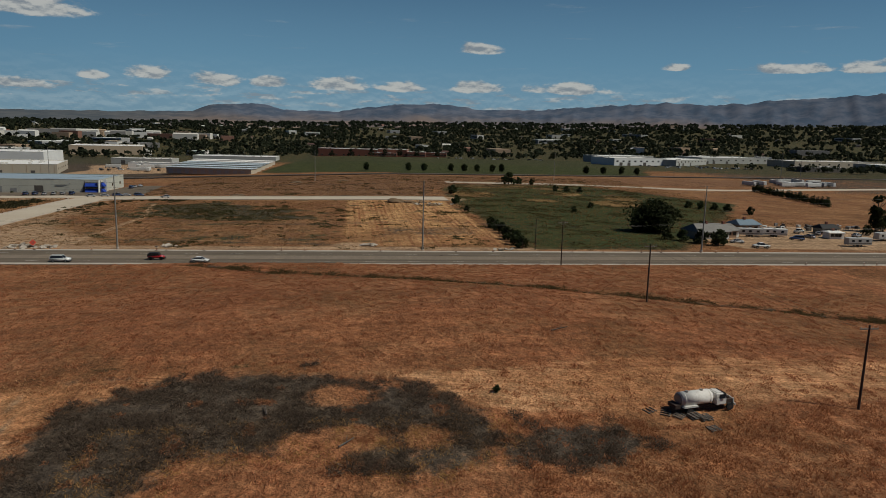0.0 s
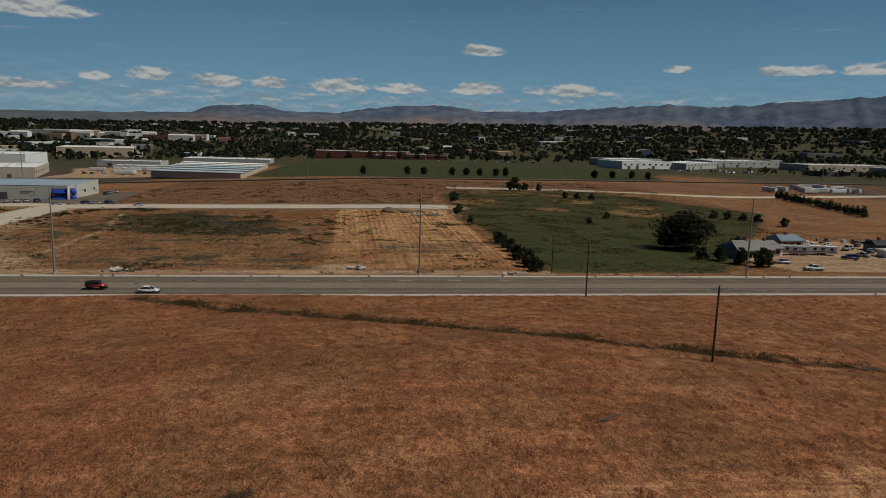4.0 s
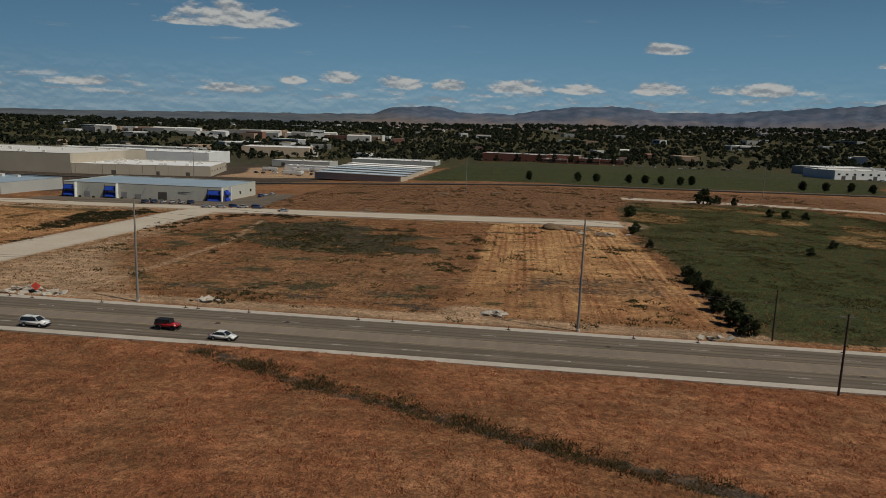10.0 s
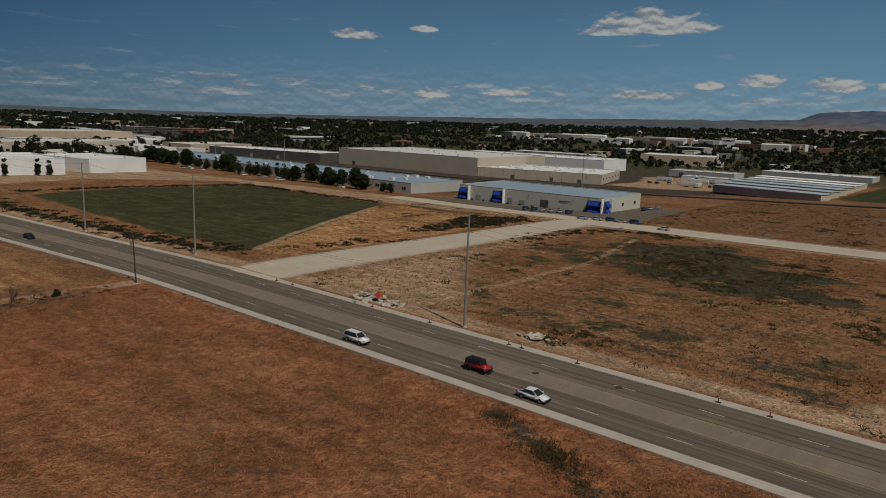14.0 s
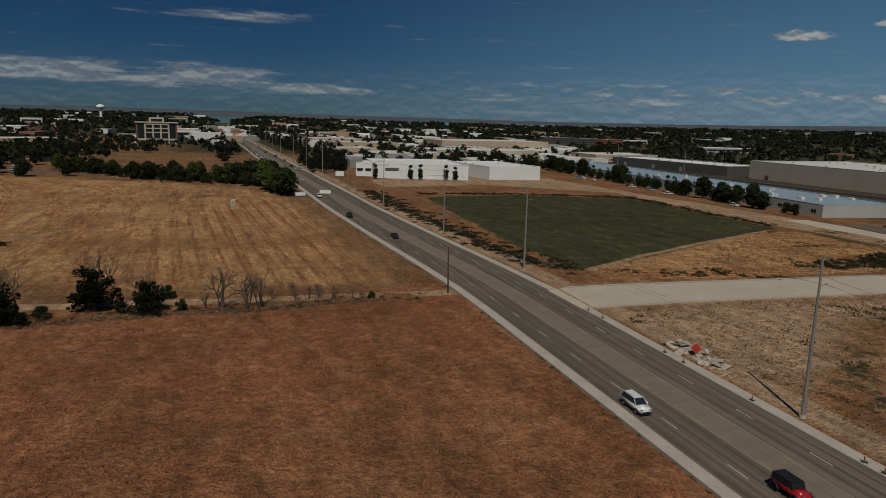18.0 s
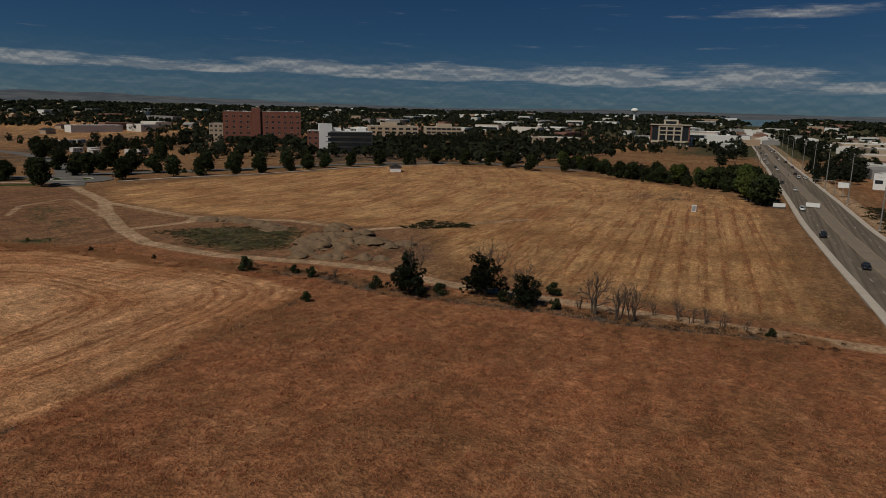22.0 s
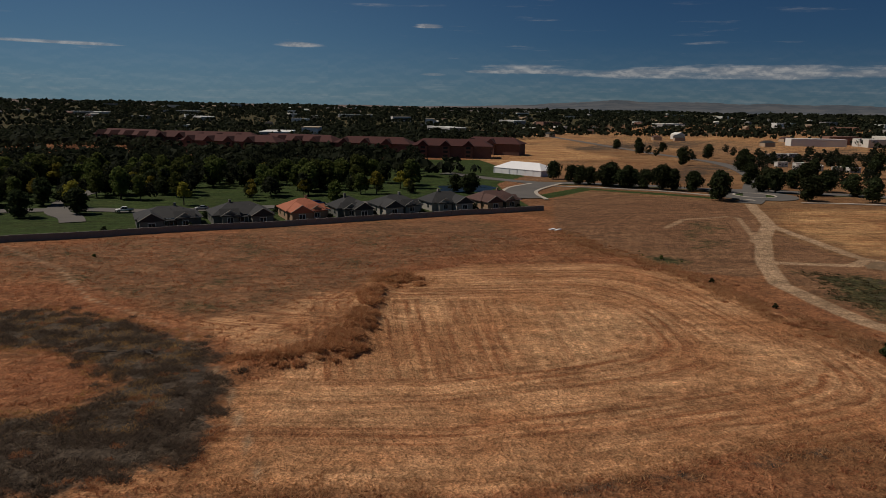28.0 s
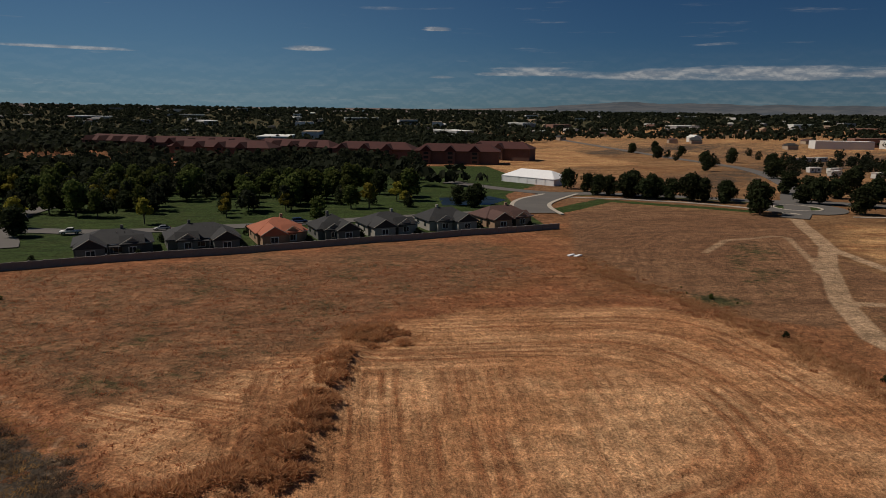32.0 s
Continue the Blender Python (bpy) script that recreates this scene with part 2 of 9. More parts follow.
def ground_material():
    """Dry grass, stubble, soil, green crop, dark brush and tilled earth, mixed by the plan's weights."""
    m, nt, N, L, bs = nodes_of("ground_cover")
    co = world_co(nt)
    za, zb = N.new("ShaderNodeVertexColor"), N.new("ShaderNodeVertexColor")
    za.layer_name, zb.layer_name = "zone_a", "zone_b"
    sa, sb = N.new("ShaderNodeSeparateColor"), N.new("ShaderNodeSeparateColor")
    L.new(za.outputs[0], sa.inputs[0])
    L.new(zb.outputs[0], sb.inputs[0])
    n1, n2, n3, n4 = tnoise(nt, co, 0.018, 4), tnoise(nt, co, 0.09, 5, 0.6), tnoise(nt, co, 0.7, 5, 0.65), tnoise(nt, co, 2.6, 4, 0.7)
    fine = calc(nt, "ADD", calc(nt, "MULTIPLY", n3, 0.5), calc(nt, "MULTIPLY", n4, 0.5))
    n5 = tnoise(nt, co, 1.3, 6, 0.75)
    edge = calc(nt, "SUBTRACT", calc(nt, "ADD", calc(nt, "MULTIPLY", n2, 0.75), calc(nt, "MULTIPLY", n3, 0.65)), 0.7)

    def weight(v, k=1.0):
        return calc(nt, "MULTIPLY", step(nt, calc(nt, "ADD", v, calc(nt, "MULTIPLY", edge, k)), 0.34, 0.66), step(nt, v, 0.0, 0.16))

    # straw and furrows drawn out along the rows; two directions meet where the machine turned
    wob = calc(nt, "MULTIPLY", calc(nt, "SUBTRACT", n2, 0.5), 1.9)

    def attr(name):
        a = N.new("ShaderNodeAttribute")
        a.attribute_name = name
        return a.outputs["Fac"]

    def mixv(a, b, f):
        return calc(nt, "ADD", calc(nt, "MULTIPLY", a, calc(nt, "SUBTRACT", 1.0, f)), calc(nt, "MULTIPLY", b, f))

    def streak(across, along):
        c = N.new("ShaderNodeCombineXYZ")
        L.new(calc(nt, "ADD", across, wob), c.inputs[0])
        L.new(calc(nt, "MULTIPLY", along, 0.075), c.inputs[1])
        fine_s = step(nt, tnoise(nt, c.outputs[0], 1.15, 5, 0.72), 0.43, 0.59)
        wide_s = step(nt, tnoise(nt, c.outputs[0], 0.40, 2, 0.5), 0.40, 0.62)
        swath = step(nt, tnoise(nt, c.outputs[0], 0.13, 1, 0.4), 0.40, 0.60)
        drill = step(nt, calc(nt, "ADD", calc(nt, "SINE", calc(nt, "MULTIPLY", across, 3.3)), calc(nt, "MULTIPLY", calc(nt, "SUBTRACT", n3, 0.5), 3.2)), -0.3, 0.7)
        fine_s = calc(nt, "ADD", calc(nt, "MULTIPLY", fine_s, calc(nt, "SUBTRACT", 1.0, attr("row_regular"))), calc(nt, "MULTIPLY", drill, attr("row_regular")))
        rows_ = calc(nt, "ADD", calc(nt, "MULTIPLY", fine_s, 0.62), calc(nt, "MULTIPLY", wide_s, 0.30))
        band = step(nt, calc(nt, "ADD", calc(nt, "SINE", calc(nt, "MULTIPLY", across, 1.25)), calc(nt, "MULTIPLY", calc(nt, "SUBTRACT", n2, 0.5), 2.4)), -0.25, 0.55)
        swath = mixv(swath, band, attr("row_banded"))
        return calc(nt, "MULTIPLY", rows_, calc(nt, "ADD", calc(nt, "MULTIPLY", swath, 0.75), 0.55))

    turned = step(nt, calc(nt, "ADD", attr("row_turn"), calc(nt, "MULTIPLY", edge, 0.6)), 0.35, 0.65)
    rows = calc(nt, "ADD", calc(nt, "MULTIPLY", streak(attr("row"), attr("row_along")), calc(nt, "SUBTRACT", 1.0, turned)), calc(nt, "MULTIPLY", streak(attr("row_headland"), attr("headland_along")), turned))
    rows = calc(nt, "MULTIPLY", rows, attr("row_strength"))

    def tone(a, b, c):
        x = mixc(nt, step(nt, n1, 0.36, 0.64), a, b)
        x = mixc(nt, calc(nt, "MULTIPLY", step(nt, n2, 0.42, 0.7), 0.55), x, c)
        x = mixc(nt, calc(nt, "MULTIPLY", step(nt, n5, 0.48, 0.68), 0.45), x, tuple(min(1, v * 1.65) for v in c))
        return mixc(nt, calc(nt, "MULTIPLY", step(nt, fine, 0.42, 0.62), 0.58), x, tuple(v * 0.38 for v in a))

    place = N.new("ShaderNodeSeparateXYZ")
    L.new(co, place.inputs[0])
    north_side = step(nt, place.outputs[1], 195, 199)
    beyond = calc(nt, "MAXIMUM", step(nt, place.outputs[0], -139, -146), north_side)
    dry = tone((0.254, 0.098, 0.045), (0.284, 0.122, 0.056), (0.318, 0.165, 0.082))
    # the lots across the highway and the land west of the track are duller and browner
    dry = mixc(nt, beyond, dry, mixc(nt, north_side, tone((0.205, 0.105, 0.050), (0.240, 0.130, 0.062), (0.300, 0.185, 0.095)), tone((0.225, 0.100, 0.046), (0.262, 0.130, 0.060), (0.33, 0.190, 0.095))))
    n7 = tnoise(nt, co, 0.042, 5, 0.6)
    dry = mixc(nt, calc(nt, "MULTIPLY", step(nt, n7, 0.45, 0.62), 0.7), dry, tone((0.175, 0.082, 0.036), (0.16, 0.078, 0.035), (0.21, 0.105, 0.048)))
    straw = tone((0.57, 0.315, 0.160), (0.62, 0.365, 0.19), (0.44, 0.205, 0.095))
    straw = mixc(nt, calc(nt, "MULTIPLY", step(nt, n7, 0.44, 0.6), 0.6), straw, tone((0.36, 0.155, 0.063), (0.40, 0.18, 0.076), (0.30, 0.118, 0.048)))
    straw = mixc(nt, beyond, straw, mixc(nt, calc(nt, "MULTIPLY", step(nt, n7, 0.44, 0.6), 0.55), tone((0.56, 0.330, 0.148), (0.61, 0.38, 0.176), (0.45, 0.232, 0.096)), tone((0.30, 0.150, 0.064), (0.33, 0.175, 0.076), (0.26, 0.120, 0.05))))
    straw = mixc(nt, calc(nt, "MULTIPLY", rows, 1.0), straw, (0.245, 0.102, 0.046))
    soil = tone((0.38, 0.25, 0.15), (0.43, 0.288, 0.178), (0.31, 0.195, 0.112))
    green = tone((0.052, 0.052, 0.022), (0.042, 0.044, 0.019), (0.086, 0.074, 0.030))
    green = mixc(nt, calc(nt, "MULTIPLY", step(nt, tnoise(nt, co, 0.16, 5, 0.7), 0.50, 0.64), 0.6), green, tone((0.098, 0.082, 0.034), (0.080, 0.070, 0.030), (0.15, 0.112, 0.05)))
    brush = tone((0.076, 0.058, 0.043), (0.062, 0.048, 0.037), (0.110, 0.080, 0.056))
    tilled = tone((0.228, 0.120, 0.064), (0.252, 0.139, 0.075), (0.182, 0.093, 0.048))
    tilled = mixc(nt, calc(nt, "MULTIPLY", rows, 0.62), tilled, (0.110, 0.054, 0.029))
    col = mixc(nt, weight(sa.outputs[0], 0.8), dry, straw)
    col = mixc(nt, weight(sb.outputs[0], 0.5), col, tilled)
    col = mixc(nt, weight(sa.outputs[2], 1.3), col, green)
    col = mixc(nt, weight(sb.outputs[1], 1.3), col, brush)
    col = mixc(nt, weight(sa.outputs[1], 0.4), col, soil)
    # lawn: watered turf
    col = mixc(nt, weight(sb.outputs[2], 0.25), col, tone((0.034, 0.056, 0.015), (0.040, 0.064, 0.017), (0.056, 0.066, 0.021)))
    # fine light and dark of tufts, clods and litter
    n6 = tnoise(nt, co, 4.6, 4, 0.75)
    n10, n11 = tnoise(nt, co, 1.05, 3, 0.6), tnoise(nt, co, 2.3, 2, 0.6)
    lump = calc(nt, "ADD", calc(nt, "MULTIPLY", step(nt, n10, 0.40, 0.60), 0.55), calc(nt, "MULTIPLY", step(nt, n11, 0.38, 0.62), 0.45))
    tuft = calc(nt, "ADD", calc(nt, "MULTIPLY", step(nt, n6, 0.36, 0.64), 0.42), 0.74)
    tuft = calc(nt, "MULTIPLY", tuft, calc(nt, "ADD", calc(nt, "MULTIPLY", lump, 0.52), 0.78))
    # patches of thicker and thinner growth, a few steps across, and smears of flattened grass
    n8 = tnoise(nt, co, 0.27, 5, 0.68)
    smear = N.new("ShaderNodeMapping")
    smear.inputs["Rotation"].default_value, smear.inputs["Scale"].default_value = (0, 0, 0.28), (0.06, 0.34, 1)
    L.new(co, smear.inputs["Vector"])
    n9 = tnoise(nt, smear.outputs[0], 1.0, 2, 0.5)
    patch = calc(nt, "ADD", calc(nt, "MULTIPLY", step(nt, n8, 0.36, 0.66), 0.34), calc(nt, "MULTIPLY", step(nt, n9, 0.36, 0.66), 0.26))
    tuft = calc(nt, "MULTIPLY", tuft, calc(nt, "ADD", patch, 0.71))
    grey = N.new("ShaderNodeCombineColor")
    for k in range(3):
        L.new(tuft, grey.inputs[k])
    col = mixc(nt, 1.0, col, grey.outputs[0], "MULTIPLY")
    L.new(col, bs.inputs["Base Color"])
    bs.inputs["Roughness"].default_value, bs.inputs["Specular IOR Level"].default_value = 0.95, 0.1
    bp = N.new("ShaderNodeBump")
    bp.inputs["Strength"].default_value, bp.inputs["Distance"].default_value = 0.9, 0.35
    L.new(calc(nt, "ADD", calc(nt, "ADD", fine, calc(nt, "MULTIPLY", lump, 0.5)), calc(nt, "MULTIPLY", calc(nt, "MULTIPLY", rows, sa.outputs[0]), 0.3)), bp.inputs["Height"])
    L.new(bp.outputs[0], bs.inputs["Normal"])
    return m


def asphalt_material(name, base, worn, along=True):
    """Asphalt with wheel tracks worn along the lanes, patches and fine chippings."""
    m, nt, N, L, bs = nodes_of(name)
    co = world_co(nt)
    st = N.new("ShaderNodeMapping")
    st.inputs["Scale"].default_value = (0.012, 0.55, 1) if along else (0.55, 0.012, 1)
    L.new(co, st.inputs["Vector"])
    tracks, spots, grit = tnoise(nt, st.outputs[0], 1.0, 4, 0.6), tnoise(nt, co, 0.12, 4), tnoise(nt, co, 7.0, 4, 0.7)
    col = mixc(nt, step(nt, tracks, 0.35, 0.68), base, worn)
    if along:
        # two darker wheel tracks in every lane
        sp = N.new("ShaderNodeSeparateXYZ")
        L.new(co, sp.inputs[0])
        wheel = calc(nt, "COSINE", calc(nt, "MULTIPLY", calc(nt, "SUBTRACT", calc(nt, "ADD", sp.outputs[1], calc(nt, "MULTIPLY", tracks, 0.5)), 178.85), 3.696))
        col = mixc(nt, calc(nt, "MULTIPLY", step(nt, wheel, 0.0, 1.0), 0.5), col, tuple(v * 0.62 for v in base))
    col = mixc(nt, calc(nt, "MULTIPLY", step(nt, spots, 0.5, 0.75), 0.4), col, tuple(v * 1.25 for v in worn))
    col = mixc(nt, calc(nt, "MULTIPLY", step(nt, grit, 0.4, 0.7), 0.35), col, tuple(v * 0.55 for v in base))
    L.new(col, bs.inputs["Base Color"])
    bs.inputs["Roughness"].default_value, bs.inputs["Specular IOR Level"].default_value = 0.9, 0.12
    bp = N.new("ShaderNodeBump")
    bp.inputs["Strength"].default_value, bp.inputs["Distance"].default_value = 0.25, 0.03
    L.new(grit, bp.inputs["Height"])
    L.new(bp.outputs[0], bs.inputs["Normal"])
    return m


def leaf_material(name, a, b):
    m, nt, N, L, bs = nodes_of(name)
    g = N.new("ShaderNodeNewGeometry")
    oi = N.new("ShaderNodeObjectInfo")
    col = mixc(nt, g.outputs["Random Per Island"], a, b)
    hs = N.new("ShaderNodeHueSaturation")
    L.new(calc(nt, "ADD", calc(nt, "MULTIPLY", oi.outputs["Random"], 0.5), 0.72), hs.inputs["Value"])
    L.new(calc(nt, "ADD", calc(nt, "MULTIPLY", oi.outputs["Random"], 0.03), 0.485), hs.inputs["Hue"])
    L.new(col, hs.inputs["Color"])
    L.new(hs.outputs[0], bs.inputs["Base Color"])
    bs.inputs["Roughness"].default_value, bs.inputs["Specular IOR Level"].default_value = 0.8, 0.06
    tr, mx = N.new("ShaderNodeBsdfTranslucent"), N.new("ShaderNodeMixShader")
    L.new(hs.outputs[0], tr.inputs["Color"])
    mx.inputs[0].default_value = 0.4
    L.new(bs.outputs[0], mx.inputs[1])
    L.new(tr.outputs[0], mx.inputs[2])
    L.new(mx.outputs[0], N["Material Output"].inputs["Surface"])
    return m


def glass_material():
    m, nt, N, L, bs = nodes_of("window_glass")
    bs.inputs["Base Color"].default_value = (0.02, 0.025, 0.03, 1)
    bs.inputs["Roughness"].default_value, bs.inputs["Specular IOR Level"].default_value = 0.08, 0.32
    return m


GROUND = ground_material()
ASPHALT = asphalt_material("road_asphalt", (0.118, 0.094, 0.072), (0.18, 0.146, 0.110))
ASPHALT_MID = asphalt_material("road_centre_lane", (0.185, 0.149, 0.116), (0.215, 0.174, 0.135), False)
CONCRETE = surf("concrete", (0.45, 0.395, 0.33), (0.38, 0.33, 0.27), 0.25, 3.0, 0.9, bump=0.15, stain=(0.25, 0.21, 0.17))
GRAVEL_ROAD = surf("new_pale_road", (0.49, 0.42, 0.33), (0.43, 0.36, 0.275), 0.06, 1.6, 0.92, bump=0.2, stain=(0.30, 0.23, 0.165))
GLASS = glass_material()
WHITE = surf("white_paint", (0.78, 0.78, 0.75), (0.70, 0.70, 0.67), 0.3, 6, 0.6, bump=0.05)
LEAF_DARK = leaf_material("leaves_dark", (0.022, 0.030, 0.013), (0.044, 0.054, 0.022))
LEAF_GREEN = leaf_material("leaves_green", (0.050, 0.070, 0.018), (0.100, 0.115, 0.030))
LEAF_JUNIPER = leaf_material("leaves_juniper", (0.010, 0.014, 0.008), (0.022, 0.027, 0.014))
LEAF_YELLOW = leaf_material("leaves_yellow", (0.16, 0.14, 0.022), (0.24, 0.20, 0.035))
LEAF_FAR = leaf_material("leaves_far", (0.019, 0.026, 0.015), (0.042, 0.049, 0.028))
BARK = surf("bark", (0.10, 0.075, 0.055), (0.07, 0.052, 0.04), 2, 14, 0.95, bump=0.5)
STEEL = surf("weathered_steel", (0.30, 0.285, 0.26), (0.24, 0.225, 0.205), 0.4, 5, 0.6, 0.4, bump=0.05)
WOOD_POLE = surf("creosoted_wood", (0.075, 0.05, 0.036), (0.05, 0.035, 0.027), 0.8, 9, 0.9, bump=0.4)

# ---- terrain and ground ----
FAR_RISE = [(-60, 1.3), (-40, 1.2), (-6, 0.75), (26, 0.25), (65, -0.12), (90, 0.0), (130, 0.0), (172, 0.1), (200, 0.2), (300, 1.0)]


def bend(x):
    """How far the highway swings to the south as it runs west."""
    return np.interp(x, [-1700, -1100, -800, -620, -540, -417, -350, -272, -205, -165, -135], [-84, -50, -34.5, -27.3, -23, -17, -13.6, -10.3, -5.4, -2.0, 0.0])


def far_z(x, y):
    """The land beyond the near plain rises gently, most to the north-east."""
    dx, dy = np.asarray(x, float) + 20, np.asarray(y, float) - 110
    r = np.hypot(dx, dy)
    yaw = np.degrees(np.arctan2(-dx, dy))
    yaw = np.where(yaw < -60, yaw + 360, yaw)
    e = np.interp(yaw, [a for a, _ in FAR_RISE], [b for _, b in FAR_RISE])
    top = 24 + 3300 * np.tan(np.radians(e))
    drop = 0.0165 * np.clip(np.asarray(y, float) - 215, 0, 330) * np.clip((20 - np.asarray(x, float)) / 160, 0, 1.3)
    level = np.clip((np.abs(np.asarray(y, float) - bend(x) - 186.5) - 25) / 120, 0, 1)
    return top * np.clip((r - 1000) / 2300, 0, 1.6) ** 1.3 * np.where(dx < 0, level, 1) - drop


def hill(x, y):
    """The low rise in the south field."""
    x, y = np.asarray(x, float), np.asarray(y, float)
    sy = np.where(y < 112, 50.0, 42.0)
    z = 6.0 * np.exp(-((x - 10) / 70) ** 2 - ((y - 112) / sy) ** 2) * np.clip((174.5 - y) / 14, 0, 1) ** 0.7
    z = z + 0.45 * np.clip((x + 70) / 20, 0, 1) * np.clip((175.2 - y) / 1.5, 0, 1) * np.clip((y - 160) / 8, 0, 1)
    return z + 0.35 * np.exp(-((x + 26) / 26) ** 4) * np.clip((175.2 - y) / 1.5, 0, 1) * np.clip((y - 160) / 8, 0, 1)


def inside(px, py, poly):
    """Signed distance to a polygon, positive inside (metres)."""
    n = len(poly)
    d = np.full(px.shape, 1e18)
    s = np.zeros(px.shape, bool)
    for i in range(n):
        (ax, ay), (bx, by) = poly[i], poly[(i + 1) % n]
        ex, ey = bx - ax, by - ay
        wx, wy = px - ax, py - ay
        t = np.clip((wx * ex + wy * ey) / (ex * ex + ey * ey), 0, 1)
        d = np.minimum(d, (wx - ex * t) ** 2 + (wy - ey * t) ** 2)
        cross = ((ay > py) != (by > py)) & (px < (bx - ax) * (py - ay) / (by - ay + 1e-12) + ax)
        s ^= cross
    return np.where(s, 1, -1) * np.sqrt(d)


def along_line(px, py, line):
    d = np.full(px.shape, 1e18)
    for (ax, ay), (bx, by) in zip(line, line[1:]):
        ex, ey = bx - ax, by - ay
        t = np.clip(((px - ax) * ex + (py - ay) * ey) / (ex * ex + ey * ey), 0, 1)
        d = np.minimum(d, (px - ax - ex * t) ** 2 + (py - ay - ey * t) ** 2)
    return np.sqrt(d)


DITCH = [(-42, 171), (-31, 166), (-18, 158), (-6, 152), (11, 142), (34, 132.5), (46, 127), (60, 123), (76, 121), (100, 114), (140, 104), (200, 96)]
DIRT_ROAD = [(-208, -103), (-184, -56), (-168, -35), (-149, -6), (-139, 14), (-137, 40), (-142, 63), (-144, 79), (-139, 99), (-138, 124), (-137, 139), (-136, 174)]
DIRT_BRANCH = [(-184, -56), (-176, -9), (-186, 22), (-184, 50), (-230, 85)]
DIRT_LINK = [(-150, -6), (-168, 0), (-176, -6)]
TRACK = [(30, -40), (22, -29), (9, -15), (-5, 11), (-26, 33), (-36, 60), (-42, 84)]
RIDGE = [(-37, 51), (-44, 49.5), (-50.5, 44), (-52.8, 30), (-54.5, 18), (-57, 11)]
STUBBLE = [(-36, 84), (-60, 86), (-92, 80), (-120, 77), (-127, 50), (-124, 5), (-112, -8), (-80, -10), (-56, 2), (-51, 20), (-50, 46), (-42, 53), (-37, 58), (-36, 70)]
WEST_FIELD = [(-143, 171), (-200, 167), (-330, 157), (-385, 105), (-425, 20), (-425, -40), (-350, -72), (-212, -96), (-182, -58), (-175, -9), (-186, 24), (-184, 48), (-192, 62), (-160, 84), (-146, 95), (-143, 125)]
TILLED = [(-128, 4), (-137, 9), (-152, -5), (-182, -58), (-206, -97), (-200, -110), (-160, -142), (-134, -122), (-124, -88), (-113, -52), (-118, -20), (-124, 0)]
PLOUGH_LOOP = [(-149, -51), (-163, -66), (-180, -71), (-164, -38), (-146, -11), (-137, -8), (-134, -15)]
MOUND = [(-174, 34), (-184, 44), (-182, 58), (-160, 73), (-146, 68), (-150, 52)]
PATCH = [(-150, 1), (-168, 12), (-179, 30), (-172, 40), (-150, 52), (-141, 40), (-142, 24)]
BRUSH_A = [(1, 17), (-14, 26), (-30, 39), (-36, 58), (-35, 77), (-24, 85), (-7, 84), (5, 79.5), (14, 71), (13, 65), (4, 60), (-6, 66), (-20, 66), (-22, 55), (-12, 42), (2, 36), (12, 24)]
BRUSH_B = [(12, 65), (18, 70), (27, 69.5), (29, 65), (22, 61), (13, 62)]
BRUSH_GAPS = ((-4.3, 77.0, 3.6, 2.3), (-4.0, 68.0, 5.0, 2.2), (4.6, 67.5, 3.2, 2.0))
CUT_EAST = [(-40, 87), (-22, 87), (-3, 85), (9, 85), (24, 87), (40, 89), (72, 92), (110, 86), (110, 68), (61, 76), (48, 73), (40, 70), (33, 66), (29, 72), (14, 71), (8, 76), (3, 80), (-9, 83), (-24, 83), (-36, 75)]
DULL = [(45, -38), (-60, -74), (-100, -82), (-108, -34), (-70, -8), (-54, 14), (-40, 34), (-18, 28), (20, -8)]
YARD_NW = [(-236, 588), (-150, 596), (-150, 640), (-200, 740), (-262, 720), (-232, 640)]
POND = [(-96, -168), (-118, -172), (-122, -160), (-112, -146), (-94, -146)]
OVAL = [(-192, 56), (-211, 58), (-214, 74), (-204, 76), (-193, 64)]
LOT_ROWS = [(-7, 203), (-6, 344), (42, 350), (46, 256), (50, 203)]
LOT_MID = [(-106, 206), (-104, 262), (-84, 258), (-30, 284), (-8, 300), (-8, 204)]
LOT_WEED = [(-90, 272), (-90, 316), (-66, 331), (-42, 316), (-19, 300), (-22, 266), (-47, 261), (-64, 265)]
GREEN_PLOT = [(51, 201), (101, 201), (166, 292), (200, 345), (170, 420), (150, 462), (60, 455), (50, 416), (47, 362), (49, 262)]
GREEN_NW = [(-150, 213), (-217, 330), (-318, 327), (-323, 262), (-307, 215), (-235, 211), (-178, 209), (-152, 211)]
LOT_W = [(-160, 214), (-214, 318), (-205, 338), (-142, 345), (-138, 214)]
SCHOOL_FIELD = [(-82, 592), (-62, 900), (100, 895), (300, 885), (312, 745), (262, 592), (62, 565)]
EAST_FIELD = [(168, 292), (202, 258), (250, 330), (256, 405), (205, 400), (190, 345)]
YARD = [(122, 203), (112, 232), (160, 262), (205, 252), (240, 240), (260, 200)]
RAIL_STRIP = [(-118, 372), (40, 368), (48, 420), (170, 470), (420, 470), (420, 560), (60, 545), (-118, 535), (-124, 440)]
LAWN = [(130, -22), (150, -330), (-150, -335), (-150, -215), (-125, -175), (-122, -150), (-119, -92.5), (62, -37)]
GOLD_SW = [(-150, -245), (-205, -330), (-262, -345), (-262, -500), (-170, -440), (-140, -340)]
LOT_E_DIRT = [(-119, 199), (-84, 199), (-72, 206), (-97, 240), (-106, 264), (-112, 330), (-119, 338)]
VERGE = [(-126, -128), (-160, -160), (-205, -126), (-206, -116), (-162, -151), (-130, -120)]
SOUTH_EAST = [(60, -60), (150, -60), (300, -300), (60, -260), (20, -140)]
